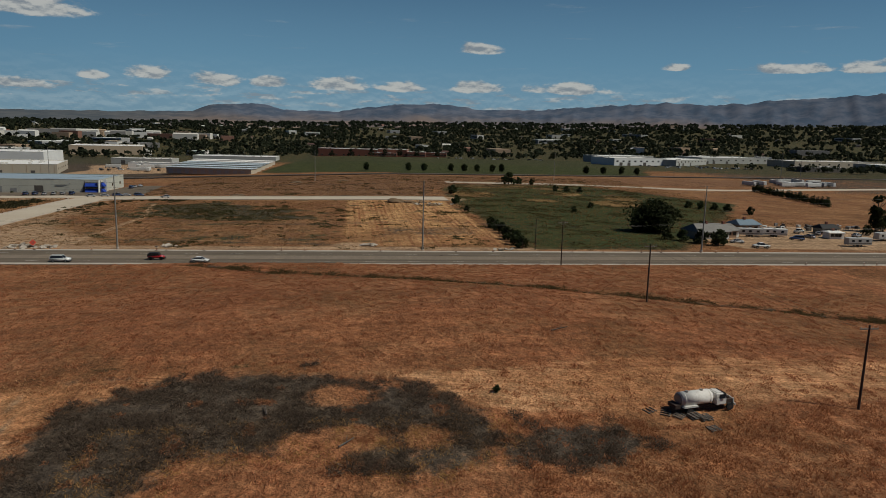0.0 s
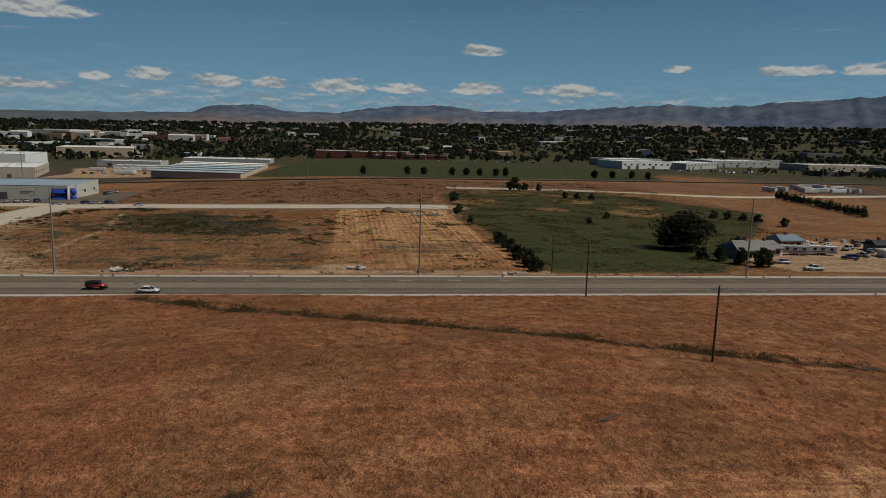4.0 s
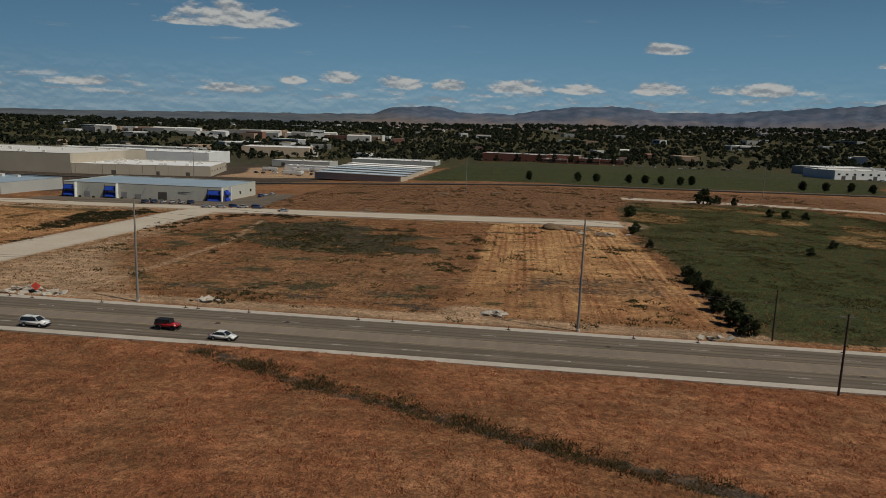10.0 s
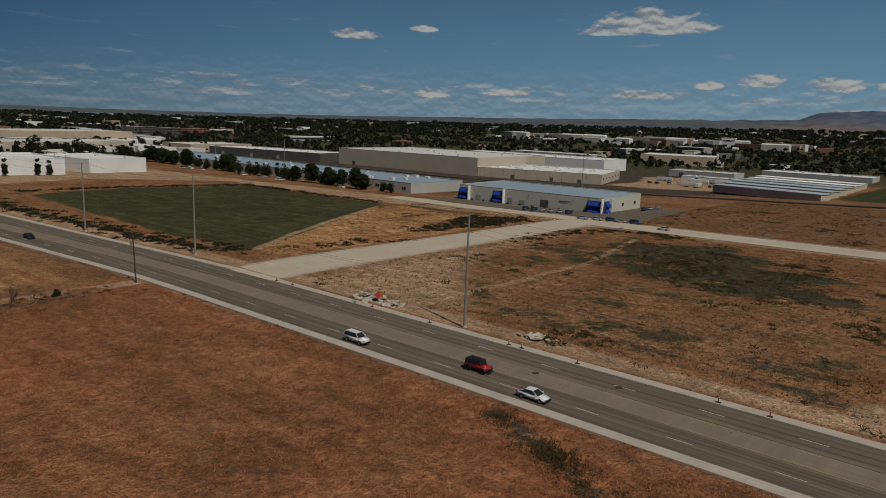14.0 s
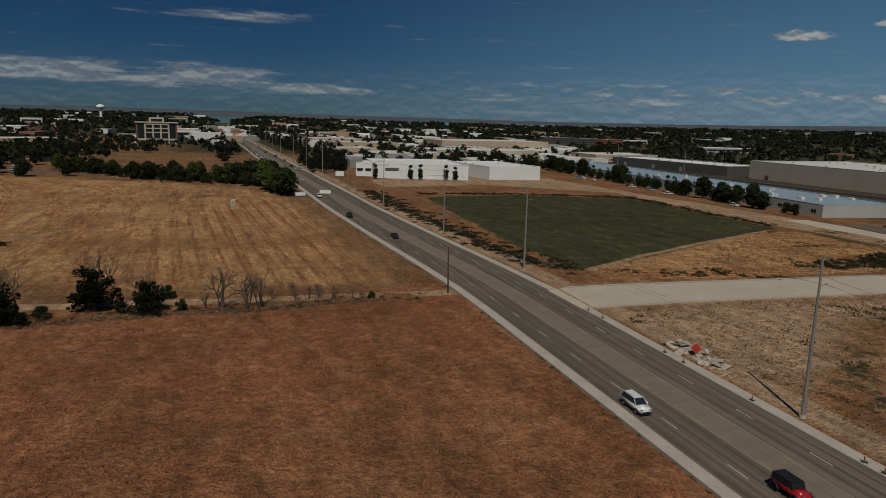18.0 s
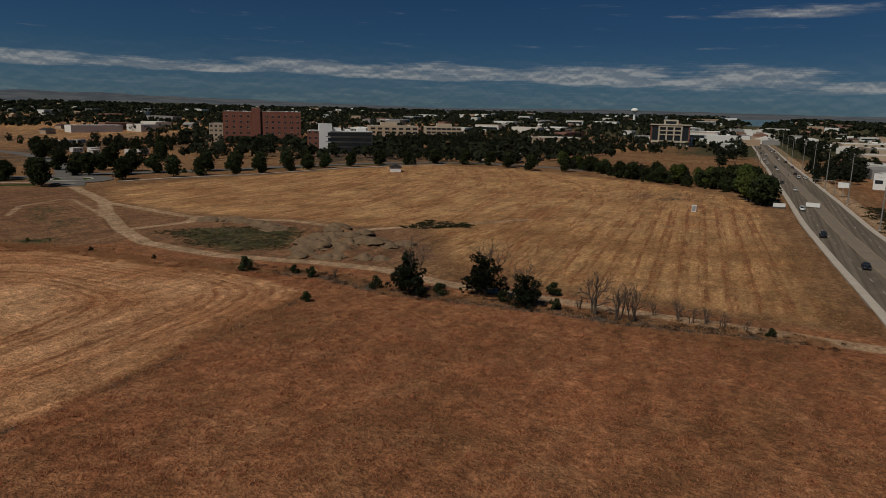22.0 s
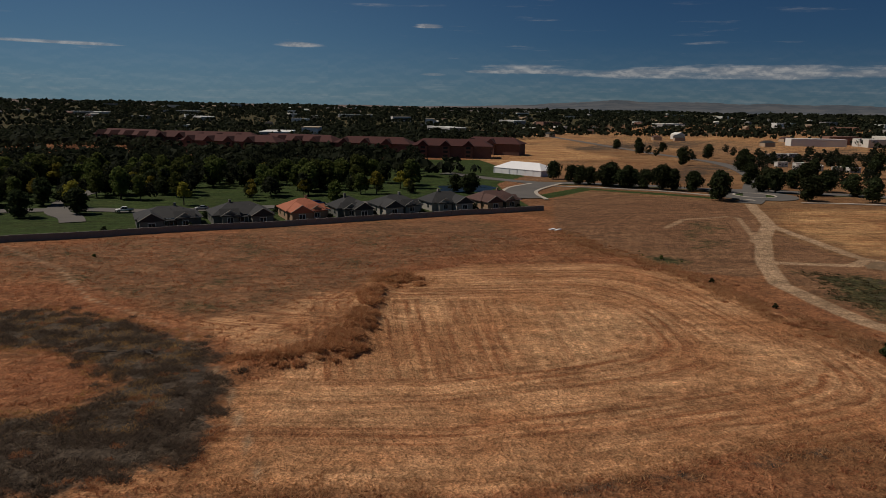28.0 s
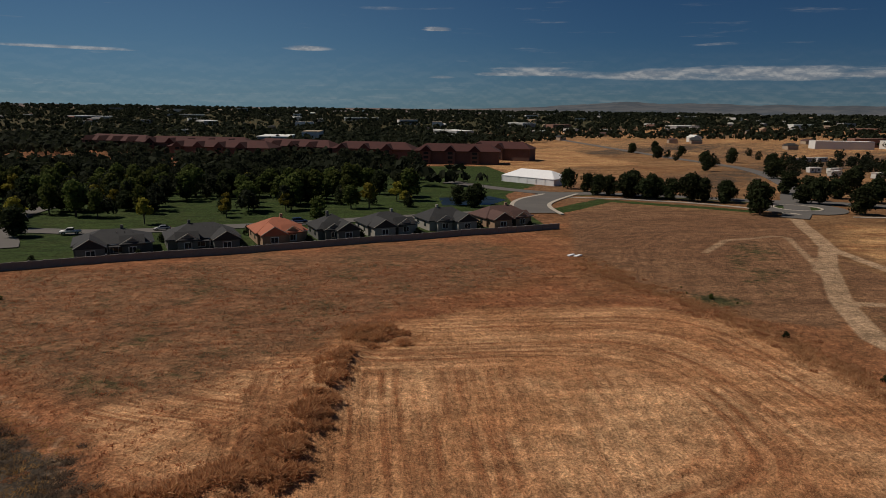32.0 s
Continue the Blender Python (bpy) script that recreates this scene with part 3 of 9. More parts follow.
DIRT_W = [(-139, 368), (-239, 366), (-330, 352), (-450, 338), (-436, 262), (-400, 205), (-350, 205), (-376, 268), (-344, 333), (-218, 336), (-140, 345)]
SIDE_ROAD = [(-127, 195.4), (-127.2, 240), (-128, 300), (-129, 345), (-128.5, 362)]
EAST_ARM = [(-124, 354.5), (-104, 354.8), (-60, 354), (-8, 354), (45, 354.5)]
WEST_WEEDS = [(-165, 352), (-245, 352), (-225, 334), (-160, 326)]

xs = np.unique(np.concatenate([np.arange(-262, 140, 1.6), -262 - np.cumsum(np.geomspace(2.5, 190, 60)), 140 + np.cumsum(np.geomspace(2.5, 190, 60))]))
ys = np.unique(np.concatenate([np.arange(-132, 400, 1.6), [175.2, 175.8, 197.2, 197.8], -132 - np.cumsum(np.geomspace(2.5, 190, 60)), 400 + np.cumsum(np.geomspace(2.5, 190, 55))]))
gx, gy = np.meshgrid(xs, ys)
px, py = gx.ravel(), gy.ravel()
ground_noise = np.array([noise.noise(Vector((a * 0.05, b * 0.05, 0))) * 0.25 + noise.noise(Vector((a * 0.31, b * 0.31, 3))) * 0.10 for a, b in zip(px, py)])
road_y = py - bend(px)
calm = np.clip(np.abs(road_y - 186.5) / 12 - 1.0, 0, 1) * np.clip((along_line(px, py, SIDE_ROAD) - 9) / 6, 0.05, 1) * np.clip((along_line(px, py, EAST_ARM) - 12) / 6, 0.05, 1)
pz = hill(px, py) + far_z(px, py) + ground_noise * calm
pz -= 0.45 * np.exp(-(along_line(px, py, DITCH) / 1.4) ** 2)
pz += (1.2 + 2.0 * np.abs(ground_noise)) * np.exp(-(along_line(px, py, RIDGE) / 2.4) ** 2)
pz += 0.9 * np.exp(-((px + 45) / 7) ** 2 - ((py - 32) / 12) ** 2) + 1.0 * np.exp(-((px + 61) / 5) ** 2 - ((py - 3) / 4.5) ** 2) - 0.35 * np.exp(-(np.hypot(px + 108.4, py - 53.3) / 4.5) ** 2)
heaps = np.array([abs(noise.noise(Vector((a * 0.22, b * 0.22, 8)))) + 0.4 * abs(noise.noise(Vector((a * 0.6, b * 0.6, 4)))) if -190 < a < -138 and 2 < b < 78 else 0.0 for a, b in zip(px, py)])
pz += np.clip(inside(px, py, MOUND), 0, 4) * (0.10 + 0.50 * heaps)
pz += 1.3 * heaps * np.exp(-(along_line(px, py, [(-168, 9), (-178, 24), (-176, 36)]) / 2.6) ** 2)
pz += np.clip(inside(px, py, BRUSH_A), 0, 4) * 0.05
far_w = np.clip((-262 - px) * 0.005, 0, 5)
pz += 0.15 - 0.45 * ((road_y > 175.5 - far_w) & (road_y < 197.5 + far_w))  # bed of the highway


def soft(v, w=2.0):
    return np.clip(v / (2 * w) + 0.5, 0, 1)


def zone(poly, w=2.0):
    return soft(inside(px, py, poly), w)


far = soft(np.hypot(px + 20, py - 110) - 620, 60)
SW_OPEN = soft(inside(px, py, [(-140, -240), (-330, -180), (-480, -260), (-430, 20), (-800, 60), (-1500, -300), (-900, -1500), (-250, -900)]), 40)
patchy = np.array([noise.noise(Vector((a * 0.06, b * 0.09, 21))) + 0.7 * noise.noise(Vector((a * 0.17, b * 0.25, 4))) if 198 < b < 360 and -130 < a < 60 else 0.0 for a, b in zip(px, py)])
LOT_GROWTH = np.clip(np.maximum(zone(LOT_WEED, 9) * 1.0 + patchy * 0.9 - 0.12, np.maximum(zone([(-118, 236), (-114, 300), (-100, 340), (-84, 338), (-84, 262), (-96, 238)], 8), zone([(-92, 206), (-90, 244), (-40, 246), (-8, 228), (-8, 206)], 6)) * 0.62 * soft(patchy - 0.12, 0.16)), 0, 1) * (along_line(px, py, SIDE_ROAD) > 9)
straw_w = np.maximum.reduce([zone(GOLD_SW, 8), zone([(-22, 29), (-31, 41), (-36, 50), (-48, 44), (-51, 28), (-56, 12), (-48, 4), (-34, 14)], 5) * 0.62, zone(CUT_EAST, 2.5) * 0.62, zone(STUBBLE, 4), zone(WEST_FIELD, 9) * 0.58, zone(LOT_ROWS, 1.5) * np.interp(py, [215, 262, 300], [0.5, 0.62, 0.82]), zone(LOT_W, 4) * 0.95, zone(LOT_MID, 6) * 0.47, far * 0.75 * SW_OPEN])
straw_w = np.maximum(straw_w, 0.47 * soft(inside(px, py, [(-150, -205), (-236, -152), (-330, -104), (-440, -44), (-900, 40), (-1400, -700), (-300, -1200), (-140, -500)]), 30))
soil_w = np.maximum.reduce([soft(2.1 - along_line(px, py, DIRT_ROAD), 1.3), soft(1.7 - along_line(px, py, DIRT_BRANCH), 1.3), soft(1.5 - along_line(px, py, DIRT_LINK), 1.3),
                            0.62 * soft(1.2 - along_line(px, py, TRACK), 1.3), 0.6 * soft(1.5 - np.abs(inside(px, py, PLOUGH_LOOP) + 2.5), 1.0) * (px + 0.6 * py < -178), zone(MOUND, 5) * 0.36, zone(YARD, 3) * 0.85, zone(YARD_NW, 5) * 0.8, zone(LOT_E_DIRT, 10) * 0.78, zone(DIRT_W, 4) * 0.8,
                            soft(4 - np.abs(road_y - 201), 2) * (px < 52) * 0.62, soft(1.3 - np.abs(road_y - 174.6), 0.9) * 0.42, soft(2 - np.abs(road_y - 200), 2) * 0.5, soft(12 - along_line(px, py, SIDE_ROAD), 4) * 0.66,
                            soft(13 - along_line(px, py, EAST_ARM), 3) * 0.6, soft(6 - np.hypot(px + 3, py - 206), 3) * 0.9,
                            soft(1.6 - along_line(px, py, [(-151, 214), (-168, 240), (-190, 280), (-212, 322)]), 1.2) * 0.75, soft(1.3 - along_line(px, py, [(-112, 206), (-104, 230), (-108, 262), (-106, 300), (-98, 338)]), 1.2) * 0.6, soft(1.6 - along_line(px, py, [(-96, 203), (-84, 206), (-82, 233), (-82, 272), (-92, 324)]), 1.3) * 0.7])
green_w = np.maximum.reduce([zone(DULL, 10) * 0.34, zone(PLOUGH_LOOP, 3) * 0.42, zone(GREEN_PLOT, 6), zone(GREEN_NW, 3), LOT_GROWTH, zone(LOT_MID, 4) * 0.36, zone(LOT_ROWS, 4) * 0.12, zone(WEST_WEEDS, 6) * 0.6, zone(SCHOOL_FIELD, 6), zone(PATCH, 6) * 0.66, far * 0.66 * (1 - SW_OPEN),
                             soft(1.8 - along_line(px, py, DITCH), 1.5) * 0.55, soft(6 - np.hypot(px + 126, py + 12), 4) * 0.7, zone(OVAL, 4) * 0.4, soft(1.6 - along_line(px, py, [(-40, 88), (-24, 88.5), (-8, 86)]), 1.5) * 0.45])
for cx, cy, rx, ry in ((64, 386, 10, 15), (86, 440, 22, 9), (118, 392, 9, 8), (132, 340, 10, 12), (96, 352, 7, 6), (110, 470, 30, 7), (146, 372, 7, 14), (122, 430, 10, 6)):
    bare = soft(1.3 - np.hypot((px - cx) / rx, (py - cy) / ry), 0.4)
    green_w *= 1 - bare
    straw_w = np.maximum(straw_w, bare * 0.85)
brush_w = np.maximum.reduce([zone(PATCH, 5) * 0.34, zone([(-335, 85), (-372, 128), (-313, 152), (-285, 95)], 14) * 0.42, soft(2.2 - along_line(px, py, [(-72, 214), (-40, 211), (-8, 207)]), 2.2) * 0.55, soft(2.5 - along_line(px, py, [(-70, 226), (-36, 218), (-10, 216)]), 2.5) * 0.5, zone([(2, 222), (40, 228), (46, 252), (8, 250)], 6) * 0.5, soft(4 - along_line(px, py, [(-322, 218), (-328, 262), (-321, 329), (-222, 333)]), 3) * 0.55, zone(GREEN_NW, 3) * 0.24, soft(1.8 - along_line(px, py, [(-30, 85.5), (-60, 87.5), (-92, 81.5), (-120, 78.5)]), 1.5) * 0.46, zone(BRUSH_A, 4) * 0.85, zone(BRUSH_B, 2) * 0.8, soft(1.5 - along_line(px, py, DITCH), 1.0) * 0.75, zone(OVAL, 3) * 0.6,
                             soft(3.0 - along_line(px, py, [(-128, 48), (-132, 75), (-128, 92), (-131, 118), (-131, 134), (-134, 160)]), 2) * 0.7,
                             soft(2.2 - along_line(px, py, [(48, 200), (50, 262)]), 1.5) * 0.5, LOT_GROWTH * 0.60, far * 0.50 * (1 - SW_OPEN), zone([(-600, 400), (-240, 400), (-120, 600), (-300, 900), (-700, 900)], 20) * 0.8, zone([(320, 420), (800, 420), (900, 960), (330, 960)], 20) * 0.55])
brush_w = np.maximum.reduce([brush_w, soft(4.5 - along_line(px, py, [(-334, 194), (-258, 196), (-198, 200), (-167, 203), (-154, 209)]) - 2, 3) * 0.85, zone([(-149, 266), (-142, 300), (-142, 334), (-152, 342), (-168, 331), (-158, 300)], 5) * 0.6])
for cx, cy, rx, ry in BRUSH_GAPS:
    brush_w *= 1 - soft(1.2 - np.hypot((px - cx) / rx, (py - cy) / ry), 0.4)
south_west = soft(inside(px, py, [(-150, -205), (-236, -152), (-330, -104), (-440, -44), (-900, 40), (-2600, -400), (-1500, -2400), (-300, -1600), (-140, -500)]), 30) * (1 - zone(GOLD_SW, 8))
strips = np.array([noise.noise(Vector((a / 260, b / 60, 31))) if w > 0 else 0.0 for a, b, w in zip(px * 0.8 + py * 0.6, py * 0.8 - px * 0.6, south_west)])
brush_w = np.maximum(brush_w, south_west * np.clip(0.44 + 0.35 * strips, 0.2, 0.62))
till_w = np.maximum.reduce([zone(WEST_FIELD, 9) * 0.30, zone(DULL, 10) * 0.58, zone([(-180, -52), (-150, -6), (-139, 14), (-137, 60), (-144, 80), (-160, 88), (-196, 66), (-186, 20), (-174, -9)], 4) * 0.66, zone([(110, -40), (60, -330), (-150, -330), (-210, -100), (-124, -95)], 6) * 0.5, south_west * 0.22, zone(TILLED, 5), zone(EAST_FIELD, 5) * 0.4, zone(RAIL_STRIP, 8) * 0.7, zone(LOT_MID, 3) * 0.50, zone(LOT_ROWS, 2) * 0.2])
lawn_w = np.maximum.reduce([far * 0.46 * (1 - SW_OPEN), 0.62 * soft(8 - along_line(px, py, [(-150, -182), (-170, -176), (-200, -164), (-222, -150), (-250, -140), (-300, -112), (-360, -90), (-430, -48), (-446, 0)]), 1.5), soft(9 - np.hypot(px + 226, py + 128), 1), zone(GREEN_PLOT, 6) * 0.50, LOT_GROWTH * 0.42, zone(SCHOOL_FIELD, 6) * 0.47, zone(LAWN, 1.5), zone(VERGE, 1.0), zone(SOUTH_EAST, 4) * 0.8])


def stubble_row(x, y):
    """Across the rows of the cut field, which fan out a little to the west."""
    return x - np.clip((-52 - x) * 0.0045, 0, 0.14) * (y - 35)


def cut_depth(x, y):
    """How far inside the cut field a place lies: the machine went round and round along the north, west and south edges."""
    north = np.interp(x, [-120, -92, -60, -36], [77, 80, 86, 84]) - y
    k = 7.0
    return -k * np.log(np.exp(-north / k) + np.exp(-(y + 11) / k) + np.exp(-(x + 126) / k))


in_cut = inside(px, py, STUBBLE) > -6
swirl_r, swirl_a = np.hypot(px + 108.4, py - 53.3), np.arctan2(py - 53.3, px + 108.4)
in_swirl = in_cut & (swirl_r < 13)
row_v = np.where(in_cut, np.where(in_swirl, swirl_r * 1.15, stubble_row(px, py)), np.where(py > 100, py - 0.085 * (px + 250), py - 0.085 * (px + 250) + 0.0016 * (px + 250) ** 2 * np.clip((100 - py) / 45, 0, 1)))
row_u = np.where(in_cut, np.where(in_swirl, 9 * np.abs(swirl_a), py), px)
row_h = cut_depth(np.clip(px, -132, -20), np.clip(py, -30, 100))
head_u = px + py
turn_w = np.where(in_cut, soft(29 - row_h, 2.5) * soft(swirl_r - 8.5, 2.5), 0)
around = (inside(px, py, CUT_EAST) > -4) & (px > -36)
row_v = np.where(around, py + 0.06 * px - 0.0016 * (px - 30) ** 2, row_v)
row_u = np.where(around, px, row_u)
lots = py > 199
row_v = np.where(lots, px + 0.01 * py, row_v)
row_u = np.where(lots, py, row_u)
ploughed = inside(px, py, TILLED) > -2
row_v = np.where(ploughed, np.abs(inside(px, py, PLOUGH_LOOP) + 30), row_v)
row_u = np.where(ploughed, 30 * np.arctan2(py + 40, px + 152), row_u)
turn_w = np.where(lots | ploughed | around, 0, turn_w)
amp_w = np.where(inside(px, py, WEST_FIELD) > -2, 0.9, 1.0)
amp_w = np.where((px > -60) & (px < -20) & (py < 60) & (py > -5), np.maximum(0.12, soft(inside(px, py, STUBBLE) + 0.5, 1.0)), amp_w)

nx, ny = len(xs), len(ys)
idx = np.arange(nx * ny).reshape(ny, nx)
quads = np.stack([idx[:-1, :-1], idx[:-1, 1:], idx[1:, 1:], idx[1:, :-1]], -1).reshape(-1, 4)
gm = bpy.data.meshes.new("ground")
gm.from_pydata(np.stack([px, py, pz], 1).tolist(), [], quads.tolist())
for lname, layers in (("zone_a", (straw_w, soil_w, green_w)), ("zone_b", (till_w, brush_w, lawn_w))):
    at = gm.color_attributes.new(lname, "FLOAT_COLOR", "POINT")
    at.data.foreach_set("color", np.stack([*layers, np.ones(len(px))], 1).astype(np.float32).ravel())
banded = 0.9 * soft(inside(px, py, [(-150, 112), (-150, 166), (-310, 156), (-292, 122), (-240, 104), (-200, 96)]), 8)
amp_w = np.maximum(amp_w, 1.0 + 0.25 * banded)
for aname, values in (("row_banded", banded), ("row_strength", amp_w), ("row_regular", np.where(lots, 0.62, np.where(in_cut, 0.45, 0.42 * soft(inside(px, py, [(-150, 118), (-150, 166), (-300, 156), (-290, 126), (-250, 112)]), 6)))), ("row", row_v), ("row_along", row_u), ("row_headland", row_h), ("headland_along", head_u), ("row_turn", turn_w)):
    at = gm.attributes.new(aname, "FLOAT", "POINT")
    at.data.foreach_set("value", values.astype(np.float32))
gm.polygons.foreach_set("use_smooth", np.ones(len(gm.polygons), bool))
gm.materials.append(GROUND)
ground = tagged(new("ground", gm), "dry brown grass fields with stubble, bare soil and green plots", "ground", kind="structure")


def ground_z(x, y):
    """Height of the ground sheet at a place."""
    i, j = np.clip(np.searchsorted(xs, x) - 1, 0, nx - 2), np.clip(np.searchsorted(ys, y) - 1, 0, ny - 2)
    u, v = (x - xs[i]) / (xs[i + 1] - xs[i]), (y - ys[j]) / (ys[j + 1] - ys[j])
    z = pz.reshape(ny, nx)
    return float((z[j, i] * (1 - u) + z[j, i + 1] * u) * (1 - v) + (z[j + 1, i] * (1 - u) + z[j + 1, i + 1] * u) * v)


# ---- mesh helpers ----
def box(bm, x0, y0, z0, x1, y1, z1, rot=0.0, at=(0, 0, 0), bevel=0.0):
    """Adds an upright box; rot in degrees about z, then moved to at."""
    made = bmesh.ops.create_cube(bm, size=1.0)
    m = Matrix.Translation(at) @ Matrix.Rotation(radians(rot), 4, "Z") @ Matrix.Translation(((x0 + x1) / 2, (y0 + y1) / 2, (z0 + z1) / 2)) @ Matrix.Diagonal((x1 - x0, y1 - y0, z1 - z0, 1))
    bmesh.ops.transform(bm, matrix=m, verts=made["verts"])
    if bevel:
        eds = list({e for v in made["verts"] for e in v.link_edges})
        bmesh.ops.bevel(bm, geom=eds, offset=bevel, segments=2, affect="EDGES", profile=0.6)
    return made["verts"]


def tube(bm, a, b, ra, rb=None, seg=8):
    """Adds a tapered rod from a to b."""
    a, b = Vector(a), Vector(b)
    made = bmesh.ops.create_cone(bm, cap_ends=True, segments=seg, radius1=ra, radius2=ra if rb is None else rb, depth=(b - a).length)
    m = Matrix.Translation((a + b) / 2) @ (b - a).to_track_quat("Z", "Y").to_matrix().to_4x4()
    bmesh.ops.transform(bm, matrix=m, verts=made["verts"])


def prism(bm, outline, y0, y1):
    """Adds a solid: an outline in x and z, carried from y0 to y1."""
    a = [bm.verts.new((x, y0, z)) for x, z in outline]
    b = [bm.verts.new((x, y1, z)) for x, z in outline]
    n = len(outline)
    bm.faces.new(a)
    bm.faces.new(b[::-1])
    for i in range(n):
        bm.faces.new((a[i], b[i], b[(i + 1) % n], a[(i + 1) % n]))
    bmesh.ops.recalc_face_normals(bm, faces=bm.faces)


def part(name, bm, material, parent=None, label="", smooth=False):
    me = bpy.data.meshes.new(name)
    bm.to_mesh(me)
    bm.free()
    me.materials.append(material)
    if smooth:
        me.polygons.foreach_set("use_smooth", np.ones(len(me.polygons), bool))
    ob = new(name, me)
    if parent:
        ob.parent = parent
    if label:
        tagged(ob, label)
    return ob


def thing(name, label, category, group="", at=None, kind=""):
    ob = tagged(new(name), label, category, group, kind)
    if at:
        ob.matrix_world = at
    return ob


def boxes(name, items, material, parent=None, label="", bevel=0.0):
    bm = bmesh.new()
    for it in items:
        box(bm, *it, bevel=bevel)
    return part(name, bm, material, parent, label)


def raw(name, verts, faces, material, parent=None, label="", smooth=False):
    me = bpy.data.meshes.new(name)
    me.from_pydata([tuple(v) for v in verts], [], [tuple(f) for f in faces])
    me.materials.append(material)
    if smooth:
        me.polygons.foreach_set("use_smooth", np.ones(len(me.polygons), bool))
    ob = new(name, me)
    if parent:
        ob.parent = parent
    if label:
        tagged(ob, label)
    return ob


# ---- the highway: two lanes each way, a middle turning lane, kerbs and pavements ----
RX0, RX1 = -1700.0, 900.0


def swing(bm):
    """Lays a straight stretch of road along the bend."""
    for v in bm.verts:
        v.co.y += float(bend(v.co.x))


def strip(name, x0, x1, y0, y1, z, material, label, thick=0.25, n=130, kind="structure", category=""):
    """A long slab; its top follows z."""
    bm = bmesh.new()
    for a, b in zip(np.linspace(x0, x1, n + 1), np.linspace(x0, x1, n + 1)[1:]):
        box(bm, a, y0, z - thick, b, y1, z)
    bmesh.ops.remove_doubles(bm, verts=bm.verts, dist=0.001)
    swing(bm)
    return tagged(part(name, bm, material), label, category, kind=kind)


strip("road", RX0, RX1, 177.75, 195.4, 0.0, ASPHALT, "grey worn asphalt highway with five lanes", category="road")
strip("road_centre_lane", RX0, RX1, 184.55, 188.9, 0.004, ASPHALT_MID, "paler brown turning lane along the middle of the highway", 0.1, category="road")
strip("pavement_south", RX0, RX1, 175.9, 177.6, 0.16, CONCRETE, "pale concrete pavement beside the south kerb", 0.5, category="pavement")
strip("kerb_south", RX0, RX1, 177.6, 177.8, 0.15, CONCRETE, "concrete kerb", 0.3, category="kerb")
for kx0, kx1 in ((RX0, -134.5), (-119.0, RX1)):
    strip("pavement_north", kx0, kx1, 195.6, 197.3, 0.16, CONCRETE, "pale concrete pavement beside the north kerb", 0.5, category="pavement")
    strip("kerb_north", kx0, kx1, 195.38, 195.6, 0.15, CONCRETE, "concrete kerb", 0.3, category="kerb")
LINE_WHITE = surf("worn_white_line", (0.60, 0.57, 0.52), (0.38, 0.35, 0.31), 1.2, 7, 0.8, bump=0.0)
LINE_YELLOW = surf("worn_yellow_line", (0.34, 0.255, 0.14), (0.26, 0.20, 0.12), 0.9, 7, 0.8, bump=0.0)
marks = bmesh.new()
for yy in (181.15, 192.1):
    for k in range(-58, 26):
        box(marks, k * 12.0, yy - 0.06, 0.0, k * 12.0 + 3.2, yy + 0.06, 0.006)
swing(marks)
tagged(part("lane_marks", marks, LINE_WHITE), "worn white dashed lane lines", "lane marking", kind="structure")
marks = bmesh.new()
for yy in (184.62, 188.83):
    for k in range(-140, 60):
        box(marks, k * 12.0, yy - 0.06, 0.0, k * 12.0 + 12.0, yy + 0.06, 0.008)
for yy in (184.95, 188.5):
    for k in range(-140, 60):
        box(marks, k * 12.0, yy - 0.06, 0.0, k * 12.0 + 3.2, yy + 0.06, 0.009)
swing(marks)
tagged(part("turn_lane_lines", marks, LINE_YELLOW), "worn yellow lines beside the turning lane", "lane marking", kind="structure")


SEAL = surf("dark_crack_sealant", (0.035, 0.03, 0.026), (0.05, 0.043, 0.036), 0.5, 5, 0.7, bump=0.0)
seams = bmesh.new()
for k, yy in enumerate((179.5, 181.3, 183.0, 184.48, 186.7, 188.98, 190.6, 192.25, 193.9)):
    prev = None
    for x in np.arange(-420, 170, 5.0):
        y = yy + 0.22 * noise.noise(Vector((x * 0.05, k * 3.1, 0))) + 0.05 * noise.noise(Vector((x * 0.4, k, 2)))
        w = 0.06 * max(0.0, noise.noise(Vector((x * 0.02, k * 7.7, 5))) + 0.25) + 0.008
        cur = (seams.verts.new((x, y - w, 0.0065)), seams.verts.new((x, y + w, 0.0065)))
        if prev:
            seams.faces.new((prev[0], cur[0], cur[1], prev[1]))
        prev = cur
for k in range(60):
    x, y = -400 + k * 9.3, 178.2 + (k * 5.3) % 16
    v = [seams.verts.new((x + a, y + b, 0.007)) for a, b in ((0, 0), (0.05, 0), (0.35, 1.6), (0.30, 1.6))]
    seams.faces.new(v)
swing(seams)
tagged(part("road_seams", seams, SEAL), "dark sealed cracks along the highway lanes", "road crack", kind="structure")


def slab(name, corners, z, material, label, thick=0.3, category="road"):
    n = len(corners)
    vs = [(x, y, z) for x, y in corners] + [(x, y, z - thick) for x, y in corners]
    fs = [tuple(range(n)), tuple(range(2 * n - 1, n - 1, -1))] + [(i, n + i, n + (i + 1) % n, (i + 1) % n) for i in range(n)]
    return tagged(raw(name, vs, fs, material), label, category, kind="structure")


